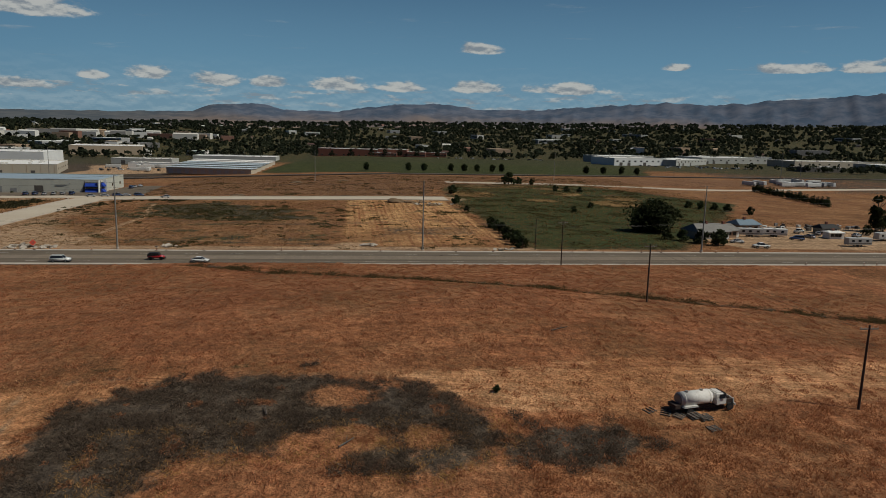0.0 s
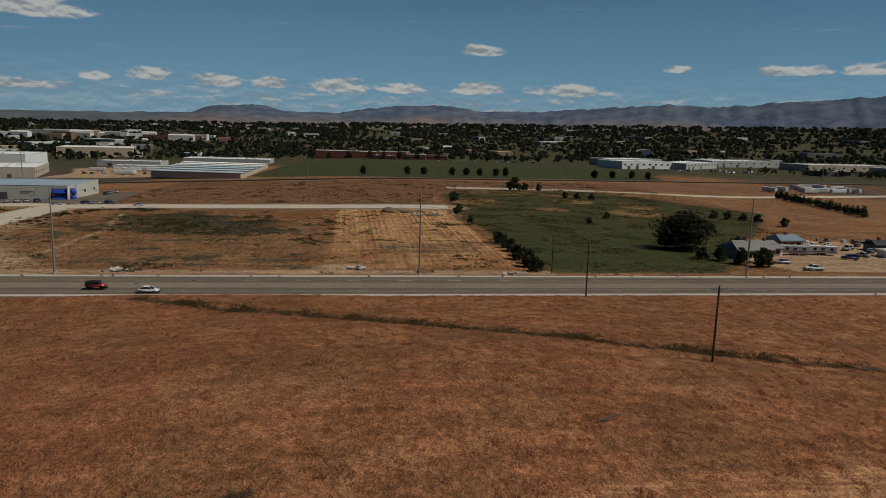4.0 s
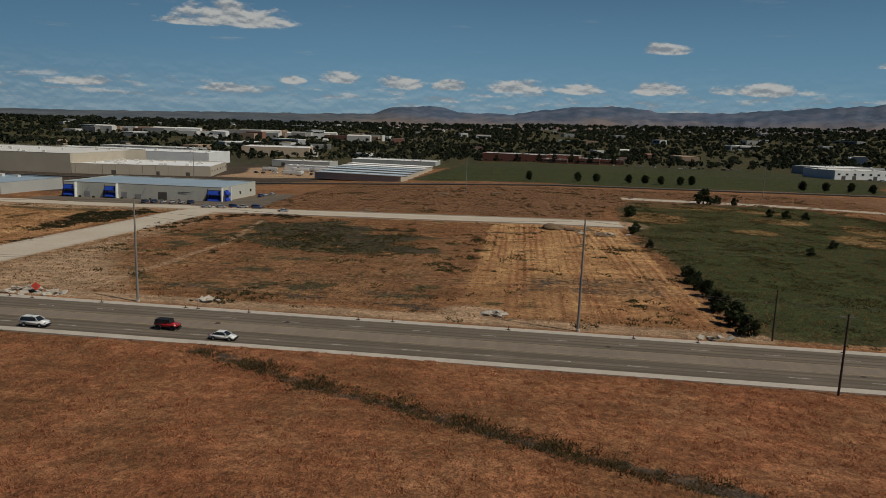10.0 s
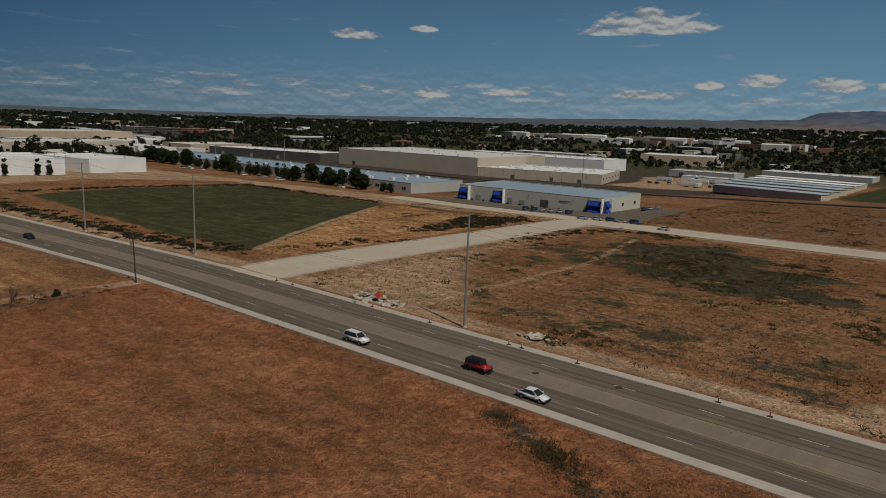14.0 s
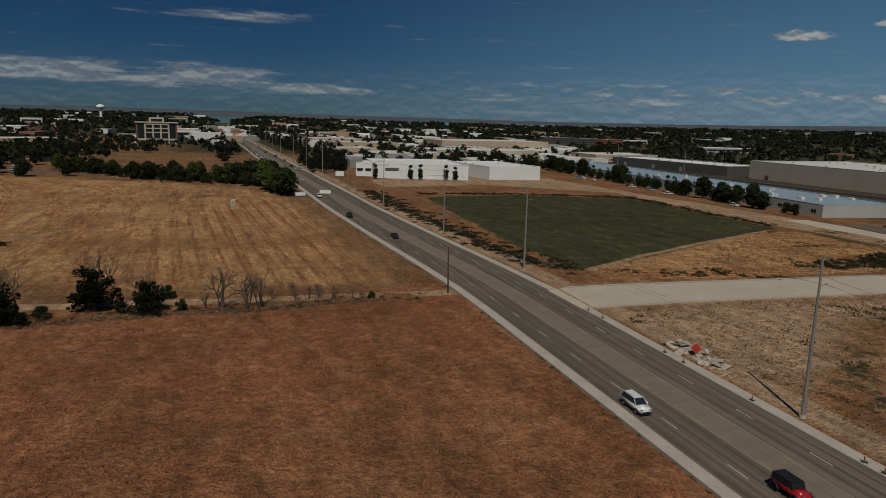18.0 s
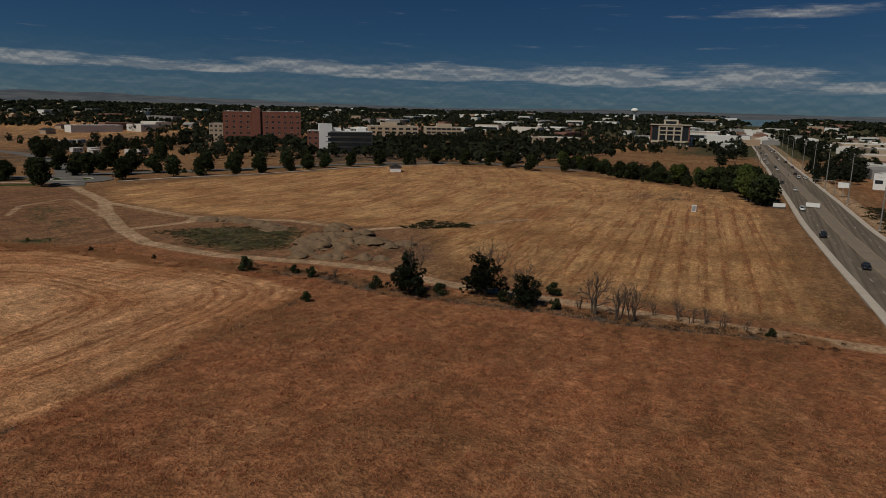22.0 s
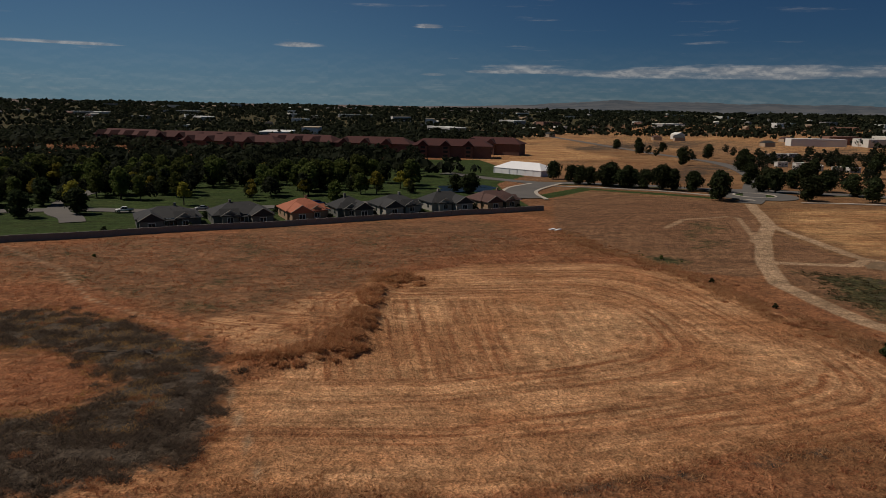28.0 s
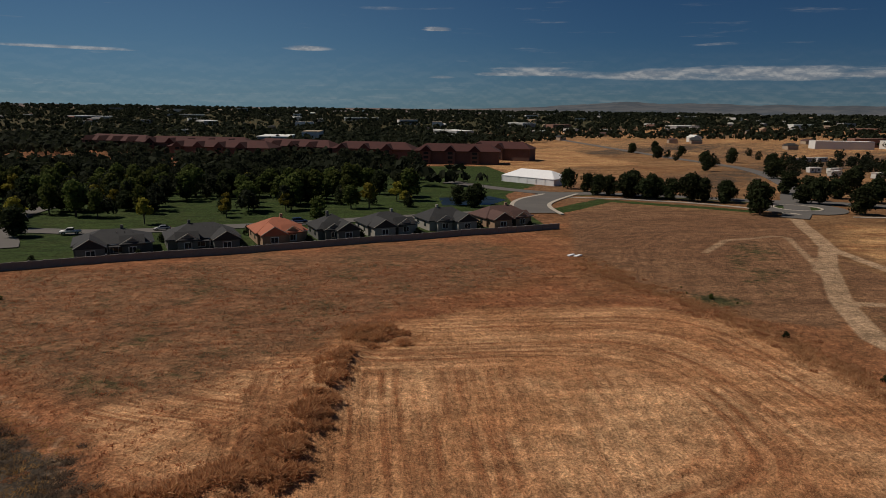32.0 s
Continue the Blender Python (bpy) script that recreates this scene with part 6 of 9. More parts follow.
def plant(kind, x, y, s=1.0, group="", label=""):
    src = PROTO[kind]
    m = pose(x, y, ground_z(x, y), 0, 0, RT.uniform(0, 360)) @ Matrix.Diagonal((s * RT.uniform(0.92, 1.08), s * RT.uniform(0.92, 1.08), s * RT.uniform(0.93, 1.07), 1))
    if kind in USED:
        ob = copy_thing(src, m)
    else:
        USED.add(kind)
        ob = src
        ob.matrix_world = m
    return tagged(ob, label, group=group)


# the row of trees by the gravel track
plant("snag", -128.5, 94.5, 1.05, "trees by the gravel track")
plant("snag", -134.5, 107.5, 1.0, "trees by the gravel track")
plant("snag", -131.5, 116.5, 0.8, "trees by the gravel track")
plant("shrub", -141.5, 119, 1.25, "trees by the gravel track")
for x, y, s, k in ((-132, 129, 1.0, "bare_a"), (-130.5, 133, 0.9, "bare_a"), (-134, 126, 0.6, "bare_b"), (-131.5, 136, 0.8, "bare_a"), (-137.5, 138.5, 0.9, "bare_b"), (-136.6, 142.6, 1.2, "bare_b"), (-135.4, 144.5, 1.1, "bare_b"), (-136, 147, 1.1, "bare_b"), (-134.2, 149.5, 1.15, "bare_b"), (-135, 153, 0.8, "bare_b"), (-134.5, 157, 0.6, "bare_b"), (-132.5, 75, 0.75, "bare_b"), (-128, 101, 0.5, "bare_b")):
    plant(k, x, y, s, "bare trees by the gravel track")
for x, y, s, k in ((-128, 55.6, 1.15, "shrub"), (-114.5, 81, 0.7, "shrub"), (-131, 66, 0.7, "shrub"), (-130, 71, 0.8, "shrub"), (-129, 87, 0.9, "shrub"), (-130.5, 100, 1.0, "shrub"), (-132, 112, 0.9, "shrub"), (-132.5, 122, 0.8, "shrub"),
                   (-134, 157, 0.6, "shrub"), (-126, -12, 0.5, "shrub_g"), (-123, -16, 0.42, "shrub_g"), (-129, -8, 0.4, "shrub_g"), (-124, -20, 0.4, "shrub_g"), (-125, 12, 0.42, "shrub"), (-127, 30, 0.36, "shrub"), (14.5, 77.2, 0.36, "shrub"), (5, -25, 0.8, "shrub_g")):
    plant(k, x, y, s, "field shrubs")
# boulevard trees
for x, y in ((-160, -198), (-165, -186), (-165, -173), (-173, -163), (-179, -158), (-186, -161), (-195, -151), (-208, -147), (-212, -153), (-217, -141), (-201, -113), (-205, -119), (-239, -112), (-237, -141), (-246, -150), (-252, -172), (-263, -156), (-270, -141),
             (-261, -103), (-274, -99), (-287, -89), (-301, -84), (-320, -80), (-335, -78), (-349, -77), (-366, -70), (-385, -62), (-404, -52), (-423, -42), (-430, -24), (-432, -8), (-424, 8), (-416, 25), (-419, 46),
             (-280, -170), (-300, -190), (-330, -150), (-345, -200), (-290, -240), (-310, -262), (-330, -300), (-300, -330), (-338, -360), (-300, -400), (-335, -430), (-360, -240), (-400, -260), (-420, -200), (-280, -290), (-310, -470), (-345, -500)):
    plant(RT.choice(["round_a", "round_b"]), x, y, RT.uniform(0.95, 1.25), "boulevard trees")
RB = random.Random(8)
for x, y in ((-168, -170), (-176, -166), (-183, -159), (-190, -155), (-199, -150), (-205, -146), (-243, -136), (-256, -129), (-268, -122), (-281, -115), (-293, -110), (-306, -103), (-318, -98), (-332, -93), (-346, -89), (-360, -82)):
    plant(RB.choice(["round_a", "round_b", "shrub"]), x + RB.uniform(-2, 2), y + RB.uniform(-2, 2), RB.uniform(0.9, 1.2), "boulevard trees")
# belt of trees and shrubs west of the stubble field
for k in range(58):
    f = k / 57
    x, y = np.interp(f, [0, 0.2, 0.45, 0.7, 0.85, 1], [-452, -415, -386, -376, -350, -322]), np.interp(f, [0, 0.2, 0.45, 0.7, 0.85, 1], [36, 72, 106, 133, 148, 154])
    plant(RT.choice(["round_a", "round_c", "shrub", "conifer", "round_b"]), x + RT.uniform(-7, 7), y + RT.uniform(-4, 4), RT.uniform(0.75, 1.05) if f < 0.7 else RT.uniform(1.1, 1.4), "tree belt")
for k in range(110):
    f = RT.random()
    x, y = np.interp(f, [0, 0.2, 0.45, 0.7, 0.85, 1], [-458, -420, -392, -384, -362, -326]), np.interp(f, [0, 0.2, 0.45, 0.7, 0.85, 1], [38, 74, 108, 134, 149, 154.5])
    grove_tree(x + RT.uniform(-9, 6), y + RT.uniform(-3, 3), RT.uniform(0.55, 0.8) if f < 0.7 else RT.uniform(0.8, 1.05))
# street trees before the long industrial block, by the white warehouses and along the far highway
for k in range(46):
    if k in (2, 5, 11, 15, 21, 27):
        continue
    kind_ = RT.choice(["round_a", "round_b"]) if k < 13 and k != 9 else RT.choice(["slim", "conifer", "conifer", "conifer", "round_a"])
    plant(kind_, -256 - k * 6.6 + RT.uniform(-2, 2), 375 + k * 0.2 + RT.uniform(-3, 2), (0.6 if k < 2 else RT.uniform(0.95, 1.35)) if k < 13 else RT.uniform(0.95, 1.4), "trees before the industrial block")
for y in (210.5, 231.7, 238, 253.7, 259.8):
    plant("slim", -402, y, 0.92, "trees before the warehouse")
for k in range(42):
    s = RT.choice((-1, 1))
    grove_tree(-470 - k * 16 + RT.uniform(-5, 5), 187 + float(bend(-470 - k * 16)) + s * RT.uniform(21, 46), RT.uniform(0.9, 1.3))
for k in range(130):
    x = -500 - 520 * RT.random() ** 1.2
    grove_tree(x, float(bend(x)) + RT.uniform(212, 420), RT.uniform(0.9, 1.35))
for k in range(34):
    grove_tree(RT.uniform(-520, -432), RT.uniform(178, 203), RT.uniform(0.7, 1.1))
for k in range(420):
    x, y = RT.uniform(-900, -290), RT.uniform(-420, 60)
    if along_line(np.array([x]), np.array([y]), [(-150, -190), (-300, -112), (-430, -48), (-446, 30)])[0] < 16 or y > -150 - 0.5 * (x + 290) + 60:
        continue
    grove_tree(x, y, RT.uniform(0.55, 1.0))
# the farm and its surroundings
plant("big", 107, 240, 1.0)
plant("slim", 201, 245, 1.45, "farm trees")
plant("conifer", 205, 246, 1.25, "farm trees")
for x, y, s in ((112, 214, 1.9), (116, 210, 2.0), (120, 216, 1.7), (108, 219, 1.6), (104, 222, 1.3), (150, 232, 1.2), (190, 236, 1.5), (196, 228, 1.2), (128, 244, 1.5)):
    plant("shrub", x, y, s, "farm shrubs")
HEDGE = (267, 438, 248, 337)
for k in range(26):
    plant("conifer", np.interp(k, [0, 25], HEDGE[0::2]) + RT.uniform(-1, 1), np.interp(k, [0, 25], HEDGE[1::2]) + RT.uniform(-1, 1), RT.uniform(0.65, 0.9), "hedge by the east field")
for x, y, s in ((48.5, 203, 1.5), (48, 209, 1.7), (49, 214, 1.5), (47.5, 220, 1.6), (49, 226, 1.3), (48.5, 233, 1.5), (48, 240, 1.2), (48.5, 248, 1.5), (49, 256, 1.2), (47, 300, 1.0), (46, 330, 1.3), (48, 338, 1.4), (52, 384, 1.8), (54, 392, 1.6), (102, 462, 3.2), (110, 466, 1.8), (118, 462, 1.5),
                (120, 412, 1.5), (126, 408, 1.4), (133, 404, 1.3), (163, 325, 1.4), (167, 320, 1.5), (172, 316, 1.3), (176, 311, 1.4), (180, 298, 1.5), (96, 300, 1.1), (110, 318, 1.1)):
    plant("shrub", x, y, s, "plot shrubs")
for x in (8, 44, 58, 82, 94, 105, 118, 128, 205, 222, 240, 252):
    plant("round_a", x, 602 + RT.uniform(-6, 6), 0.75, "young trees by the playing field")
for k in range(14):
    grove_tree(-484 - k * 3.2 + RT.uniform(-6, 4), 196 + k * 13 + RT.uniform(-5, 5), 1.3)
for k in range(16):
    grove_tree(-50 + k * 22 + RT.uniform(-4, 4), 905 + RT.uniform(-8, 8) - max(0, 60 - k * 8) * 0.2, 1.2)
# park between the houses and the apartments
for k in range(430):
    x, y = RT.uniform(-135, 130), RT.uniform(-330, -96)
    if y > -100 + (x - 20) * 0.30 - 12 or math.hypot(x + 153, y + 226) < 26 or (x < -104 and y < -140) or (-128 < x < -60 and -232 < y < -150 and RT.random() < 0.8) or (-20 < x < 40 and -160 < y < -95 and RT.random() < 0.45) or (-130 < x < -88 and -180 < y < -136):
        continue
    if y < -215:
        grove_tree(x, y, RT.uniform(0.9, 1.3))
        continue
    plant(RT.choice(["round_a", "round_c", "round_c", "round_c", "yellow", "conifer"]), x, y, RT.uniform(0.75, 1.15), "park trees")
for k in range(70):
    x, y = RT.uniform(-90, 110), RT.uniform(-212, -104)
    if y < -92 + (x - 20) * 0.30 - 14 and x > -84:
        plant(RT.choice(["round_c", "round_c", "round_a", "yellow", "conifer"]), x, y, RT.uniform(0.8, 1.2), "park trees")
for x, y, k in ((-20, -122, "yellow"), (2, -110, "yellow"), (-62, -140, "yellow"), (-84, -168, "yellow"), (-50, -104, "round_c"), (-104, -140, "round_b"), (-100, -146, "round_b"), (-108, -150, "round_a"), (30, -90, "round_a"), (44, -84, "round_b"), (58, -92, "round_a"), (40, -110, "round_b"), (66, -70, "round_a")):
    plant(k, x, y, RT.uniform(0.8, 1.0), "park trees")
for x, y in ((-9, -62, ), (-30, -72), (-48, -76), (-62, -82), (-78, -86), (-97, -92), (12, -56), (-114, -97), (-10, -80), (-31, -88)):
    plant("shrub", x, y, RT.uniform(0.6, 1.1), "garden shrubs")

for k in range(420):
    x, y = RT.uniform(-720, -432), RT.uniform(-250, 60)
    if y < -60 + (x + 440) * 0.9 - 40 or (x > -470 and y > 10) or (-640 < x < -470 and 30 < y < 150):
        continue
    if noise.noise(Vector((x / 40, y / 40, 2))) > -0.15:
        grove_tree(x, y, RT.uniform(0.7, 1.15))
for k in range(60):
    grove_tree(RT.uniform(-600, -330), -290 + RT.uniform(-14, 14) - 0.35 * k, RT.uniform(0.7, 1.0))
for k in range(420):
    x, y = RT.uniform(-90, 150), RT.uniform(-250, -112)
    if y < -100 + (x - 20) * 0.30 - 16 and not (-100 < x < -50 and y > -200) and noise.noise(Vector((x / 22, y / 22, 6))) > -0.05:
        grove_tree(x, y, RT.uniform(0.75, 1.15))
# the joined woods: every tree a tapered trunk and clumps of leaves
grng = np.random.default_rng(31)
gv, gf = [], []
kinds = [leaf_cloud(np.random.default_rng(90 + k), [(math.cos(a) * q, math.sin(a) * q, z, r) for a, q, z, r in zip(np.linspace(0, 11, 9), (0.5, 2.0, 2.2, 1.6, 2.4, 1.9, 0.6, 1.2, 2.0), (7.0, 3.0, 4.6, 6.2, 2.4, 5.2, 3.4, 7.6, 3.8), (1.6, 1.7, 1.6, 1.5, 1.6, 1.7, 2.0, 1.2, 1.6))], 310, 0.60)[0] for k in range(4)]
for n_, (x, y, s_) in enumerate(GROVE):
    a = grng.uniform(0, 6.28)
    v = kinds[n_ % 4] * s_ * grng.uniform(0.85, 1.15, 3)
    c_, s2 = math.cos(a), math.sin(a)
    gv.append(np.stack([v[:, 0] * c_ - v[:, 1] * s2 + x, v[:, 0] * s2 + v[:, 1] * c_ + y, v[:, 2] + ground_z(x, y)], 1))
gv = np.concatenate(gv)
tagged(raw("wood", gv, np.arange(len(gv)).reshape(-1, 4), LEAF_FAR), "dense dark green trees of the park and town", "trees", kind="stuff")

# ---- far woods and town, to the horizon ----
rng = np.random.default_rng(77)
NF = 52000
fr_ = np.concatenate([560 + 2940 * rng.uniform(0, 1, NF) ** 1.25, rng.uniform(330, 1000, 5200), rng.uniform(440, 640, 520)])
fa = np.concatenate([rng.uniform(-75, 250, NF), rng.uniform(160, 235, 5200), rng.uniform(98, 132, 520)])
fx, fy = -20 - fr_ * np.sin(np.radians(fa)), 110 + fr_ * np.cos(np.radians(fa))
keep = np.ones(len(fx), bool)
for poly in (SCHOOL_FIELD, [(-590, 355), (-190, 340), (-180, 660), (-560, 660)], [(-330, 600), (-60, 500), (-70, 760), (-270, 800)], [(280, 760), (800, 760), (800, 930), (280, 930)], [(-70, 780), (120, 800), (120, 940), (-70, 940)],
             [(-640, 30), (-470, 60), (-480, 150), (-640, 120)], [(-140, -520), (-90, -250), (-330, -180), (-480, -260), (-700, -700), (-400, -760)]):
    keep &= inside(fx, fy, poly) < 0
keep &= ~((np.abs(fy - bend(fx) - 187) < 26) & (fx < 0)) & ~((np.hypot(fx + 20, fy - 110) < 780) & (fa > -76) & (fa < 70))
keep &= ~((fa > 60) & (fa < 100) & (fr_ < 1400) & (rng.random(len(fx)) < 0.62))
grove = np.array([noise.noise(Vector((a / 190, b / 190, 5))) + 0.5 * noise.noise(Vector((a / 60, b / 60, 9))) for a, b in zip(fx, fy)])
keep &= (grove > -0.22) | (rng.random(len(fx)) < 0.25)
fx, fy, fr_ = fx[keep], fy[keep], fr_[keep]
nt_ = len(fx)
QN = 9
hgt = rng.uniform(5, 11, nt_) * (1 + 0.25 * rng.random(nt_))
wid = hgt * rng.uniform(0.75, 1.25, nt_) + 1.5
wid *= 1 + np.clip((fr_ - 1400) / 1600, 0, 1.2)
d = rng.normal(size=(nt_, QN, 3))
d /= np.linalg.norm(d, axis=2, keepdims=True)
d[..., 2] = np.where(d[..., 2] < -0.3, -d[..., 2], d[..., 2])
base = np.stack([fx, fy, far_z(fx, fy) + hgt * 0.42], 1)[:, None]
c = base + d * np.stack([wid * 0.36, wid * 0.36, hgt * 0.36], 1)[:, None] * rng.uniform(0.5, 1.0, (nt_, QN, 1))
d2 = d + 0.3 * rng.normal(size=d.shape)
u = np.cross(d2, rng.normal(size=(nt_, QN, 3)))
u /= np.linalg.norm(u, axis=2, keepdims=True) + 1e-9
v = np.cross(u, d2)
v /= np.linalg.norm(v, axis=2, keepdims=True) + 1e-9
s = (wid * np.where(fr_ < 1000, 0.18, 0.26))[:, None, None] * rng.uniform(0.6, 1.3, (nt_, QN, 1))
vv = np.stack([c - u * s, c - v * s * 0.8, c + u * s, c + v * s * 0.8], 2).reshape(-1, 3)
wood = raw("far_trees", vv, np.arange(len(vv)).reshape(-1, 4), LEAF_FAR)
tagged(wood, "dark tree cover of the town reaching to the horizon", "trees", kind="stuff")

FAR_WALLS = [surf("far_white", (0.66, 0.65, 0.62), (0.55, 0.54, 0.51), 0.1, 1, 0.8, bump=0), surf("far_tan", (0.42, 0.32, 0.23), (0.34, 0.26, 0.19), 0.1, 1, 0.8, bump=0), surf("far_grey", (0.34, 0.34, 0.34), (0.28, 0.28, 0.28), 0.1, 1, 0.8, bump=0)]
far_meshes = []
for k in range(6):
    w, dd, h, gab = ((26, 16, 6, 0), (14, 10, 4, 1), (60, 30, 8, 0), (40, 18, 11, 0), (12, 9, 4, 1), (90, 26, 7, 0))[k]
    proto = thing("town_house" if gab else "town_building", "small pale house among the trees" if gab else "pale flat-roofed building among the trees", "house" if gab else "building", "distant town")
    boxes("wall", [(-w / 2, -dd / 2, -3, w / 2, dd / 2, h)], FAR_WALLS[k % 3], proto)
    bm = bmesh.new()
    if gab:
        hip_roof(bm, -w / 2 - 0.4, -dd / 2 - 0.4, w / 2 + 0.4, dd / 2 + 0.4, h + 0.1, 2.2, 0.4)
    else:
        box(bm, -w / 2 - 0.2, -dd / 2 - 0.2, h, w / 2 + 0.2, dd / 2 + 0.2, h + 0.7)
    part("roof", bm, (ROOF_GREY, SHINGLE_BROWN, ROOF_WHITE, WALL_TAN, SHINGLE, ROOF_WHITE)[k], proto)
    if not gab:
        boxes("window_band", [(-w * 0.44, -dd / 2 - 0.08, h * 0.35, w * 0.44, dd / 2 + 0.08, h * 0.7)], GLASS, proto)
    far_meshes.append(proto)
placed = set()
RF = random.Random(11)
count = 0
while count < 230:
    yaw, r = RF.uniform(-45, 215), RF.uniform(780, 2900) ** 1.0
    if yaw > 60 and RF.random() < 0.4:
        r = RF.uniform(700, 1700)
    x, y = -20 - r * math.sin(radians(yaw)), 110 + r * math.cos(radians(yaw))
    if abs(y - bend(x) - 187) < 40 or (-560 < x < 130 and 330 < y < 960) or (250 < x < 800 and 700 < y < 960) or (-860 < x < -420 and -330 < y < 110):
        continue
    k = RF.choices(range(6), (3, 3, 2, 1, 3, 1))[0] if not 120 < yaw < 150 else RF.choice((1, 4, 4, 0))
    m = pose(x, y, float(far_z(x, y)) + 0.2, 0, 0, RF.uniform(-20, 20) + RF.choice((0, 90)))
    if k in placed:
        copy_thing(far_meshes[k], m)
    else:
        far_meshes[k].matrix_world = m
        placed.add(k)
    count += 1

# roofs and walls of the town too small to tell apart
hv_, hf_ = [], []


def far_block(x, y, w, d, h, gable, turn):
    z = float(far_z(x, y)) - 1.0
    c, s_ = math.cos(turn), math.sin(turn)
    loc = [(-w, -d, 0), (w, -d, 0), (w, d, 0), (-w, d, 0), (-w, -d, h), (w, -d, h), (w, d, h), (-w, d, h)] + ([(-w, 0, h + 2.4), (w, 0, h + 2.4)] if gable else [])
    b0 = len(hv_)
    hv_.extend([(x + a * c - b * s_, y + a * s_ + b * c, z + q) for a, b, q in loc])
    fs = [(0, 1, 5, 4), (1, 2, 6, 5), (2, 3, 7, 6), (3, 0, 4, 7)] + ([(4, 5, 9, 8), (6, 7, 8, 9), (7, 4, 8), (5, 6, 9)] if gable else [(4, 5, 6, 7)])
    hf_.extend([tuple(b0 + k for k in f) for f in fs])


for k in range(560):
    yaw, r = RF.uniform(-50, 225), RF.uniform(800, 3200)
    x, y = -20 - r * math.sin(radians(yaw)), 110 + r * math.cos(radians(yaw))
    if abs(y - bend(x) - 187) < 30 or (-600 < x < 130 and 330 < y < 960) or (250 < x < 800 and 700 < y < 960) or (-860 < x < -420 and -330 < y < 110):
        continue
    if -50 < yaw < 62 and RF.random() < 0.55:
        continue
    if yaw > 150 and (r < 1300 or RF.random() < 0.5):
        continue
    big = RF.random() < 0.35
    far_block(x, y, RF.uniform(12, 34) if big else RF.uniform(5, 9), RF.uniform(8, 14) if big else RF.uniform(4, 6), RF.uniform(8, 12) if big else RF.uniform(6, 8), not big, RF.uniform(-0.3, 0.3) + RF.choice((0, 1.57)))
for k in range(46):
    far_block(RF.uniform(-1000, -330), RF.uniform(1560, 1720), RF.uniform(14, 30), 8, RF.uniform(11, 17), k % 3 == 0, RF.uniform(-0.2, 0.2))
for k in range(120):
    x = -500 - 1300 * RF.random() ** 1.3
    y = RF.uniform(215, 480 + 0.35 * (-500 - x))
    if x > -640 and y > 345:
        continue
    far_block(x, y, RF.uniform(10, 34), RF.uniform(8, 20), RF.uniform(4.5, 7.5), False, RF.uniform(-0.1, 0.1))
for k in range(40):
    far_block(-960 - 900 * RF.random(), RF.uniform(60, 160), RF.uniform(8, 18), RF.uniform(6, 12), RF.uniform(5, 8), k % 2 == 0, RF.uniform(-0.1, 0.1))
m_, nt__, N_, L_, bs_ = nodes_of("far_town_walls")
rp = N_.new("ShaderNodeValToRGB")
rp.color_ramp.interpolation = "CONSTANT"
for pos_, col_ in ((0.0, (0.55, 0.53, 0.48)), (0.3, (0.34, 0.24, 0.16)), (0.5, (0.22, 0.21, 0.20)), (0.7, (0.62, 0.61, 0.58)), (0.88, (0.20, 0.10, 0.07))):
    el_ = rp.color_ramp.elements.new(pos_) if pos_ else rp.color_ramp.elements[0]
    el_.color = (*col_, 1)
L_.new(N_.new("ShaderNodeNewGeometry").outputs["Random Per Island"], rp.inputs[0])
L_.new(rp.outputs[0], bs_.inputs["Base Color"])
bs_.inputs["Roughness"].default_value = 0.8
tagged(raw("far_houses", hv_, hf_, m_), "pale houses and blocks of the far town", "houses", kind="stuff")
# ---- ribbons of pavement ----
def ribbon(name, pts, width, z, material, label, category="road", thick=0.25):
    p = np.array(pts, float)
    t = np.gradient(p, axis=0)
    t /= np.linalg.norm(t, axis=1, keepdims=True)
    nrm = np.stack([-t[:, 1], t[:, 0]], 1) * width / 2
    l, r = p + nrm, p - nrm
    n = len(p)
    vs = [(x, y, ground_z(x, y) + z) for x, y in l] + [(x, y, ground_z(x, y) + z) for x, y in r]
    vs += [(x, y, h - thick) for x, y, h in vs]
    fs = []
    for i in range(n - 1):
        a, b, c, d_ = i, i + 1, n + i + 1, n + i
        fs += [(d_, c, b, a), (a + 2 * n, b + 2 * n, c + 2 * n, d_ + 2 * n), (a, b, b + 2 * n, a + 2 * n), (c, d_, d_ + 2 * n, c + 2 * n)]
    return tagged(raw(name, vs, fs, material), label, category, kind="structure")


def smooth_line(pts, k=6):
    p = np.array(pts, float)
    out = []
    for i in range(len(p) - 1):
        p0, p1, p2, p3 = p[max(i - 1, 0)], p[i], p[i + 1], p[min(i + 2, len(p) - 1)]
        for s in np.linspace(0, 1, k, endpoint=False):
            out.append(0.5 * (2 * p1 + (p2 - p0) * s + (2 * p0 - 5 * p1 + 4 * p2 - p3) * s * s + (3 * p1 - p0 - 3 * p2 + p3) * s ** 3))
    return out + [p[-1]]


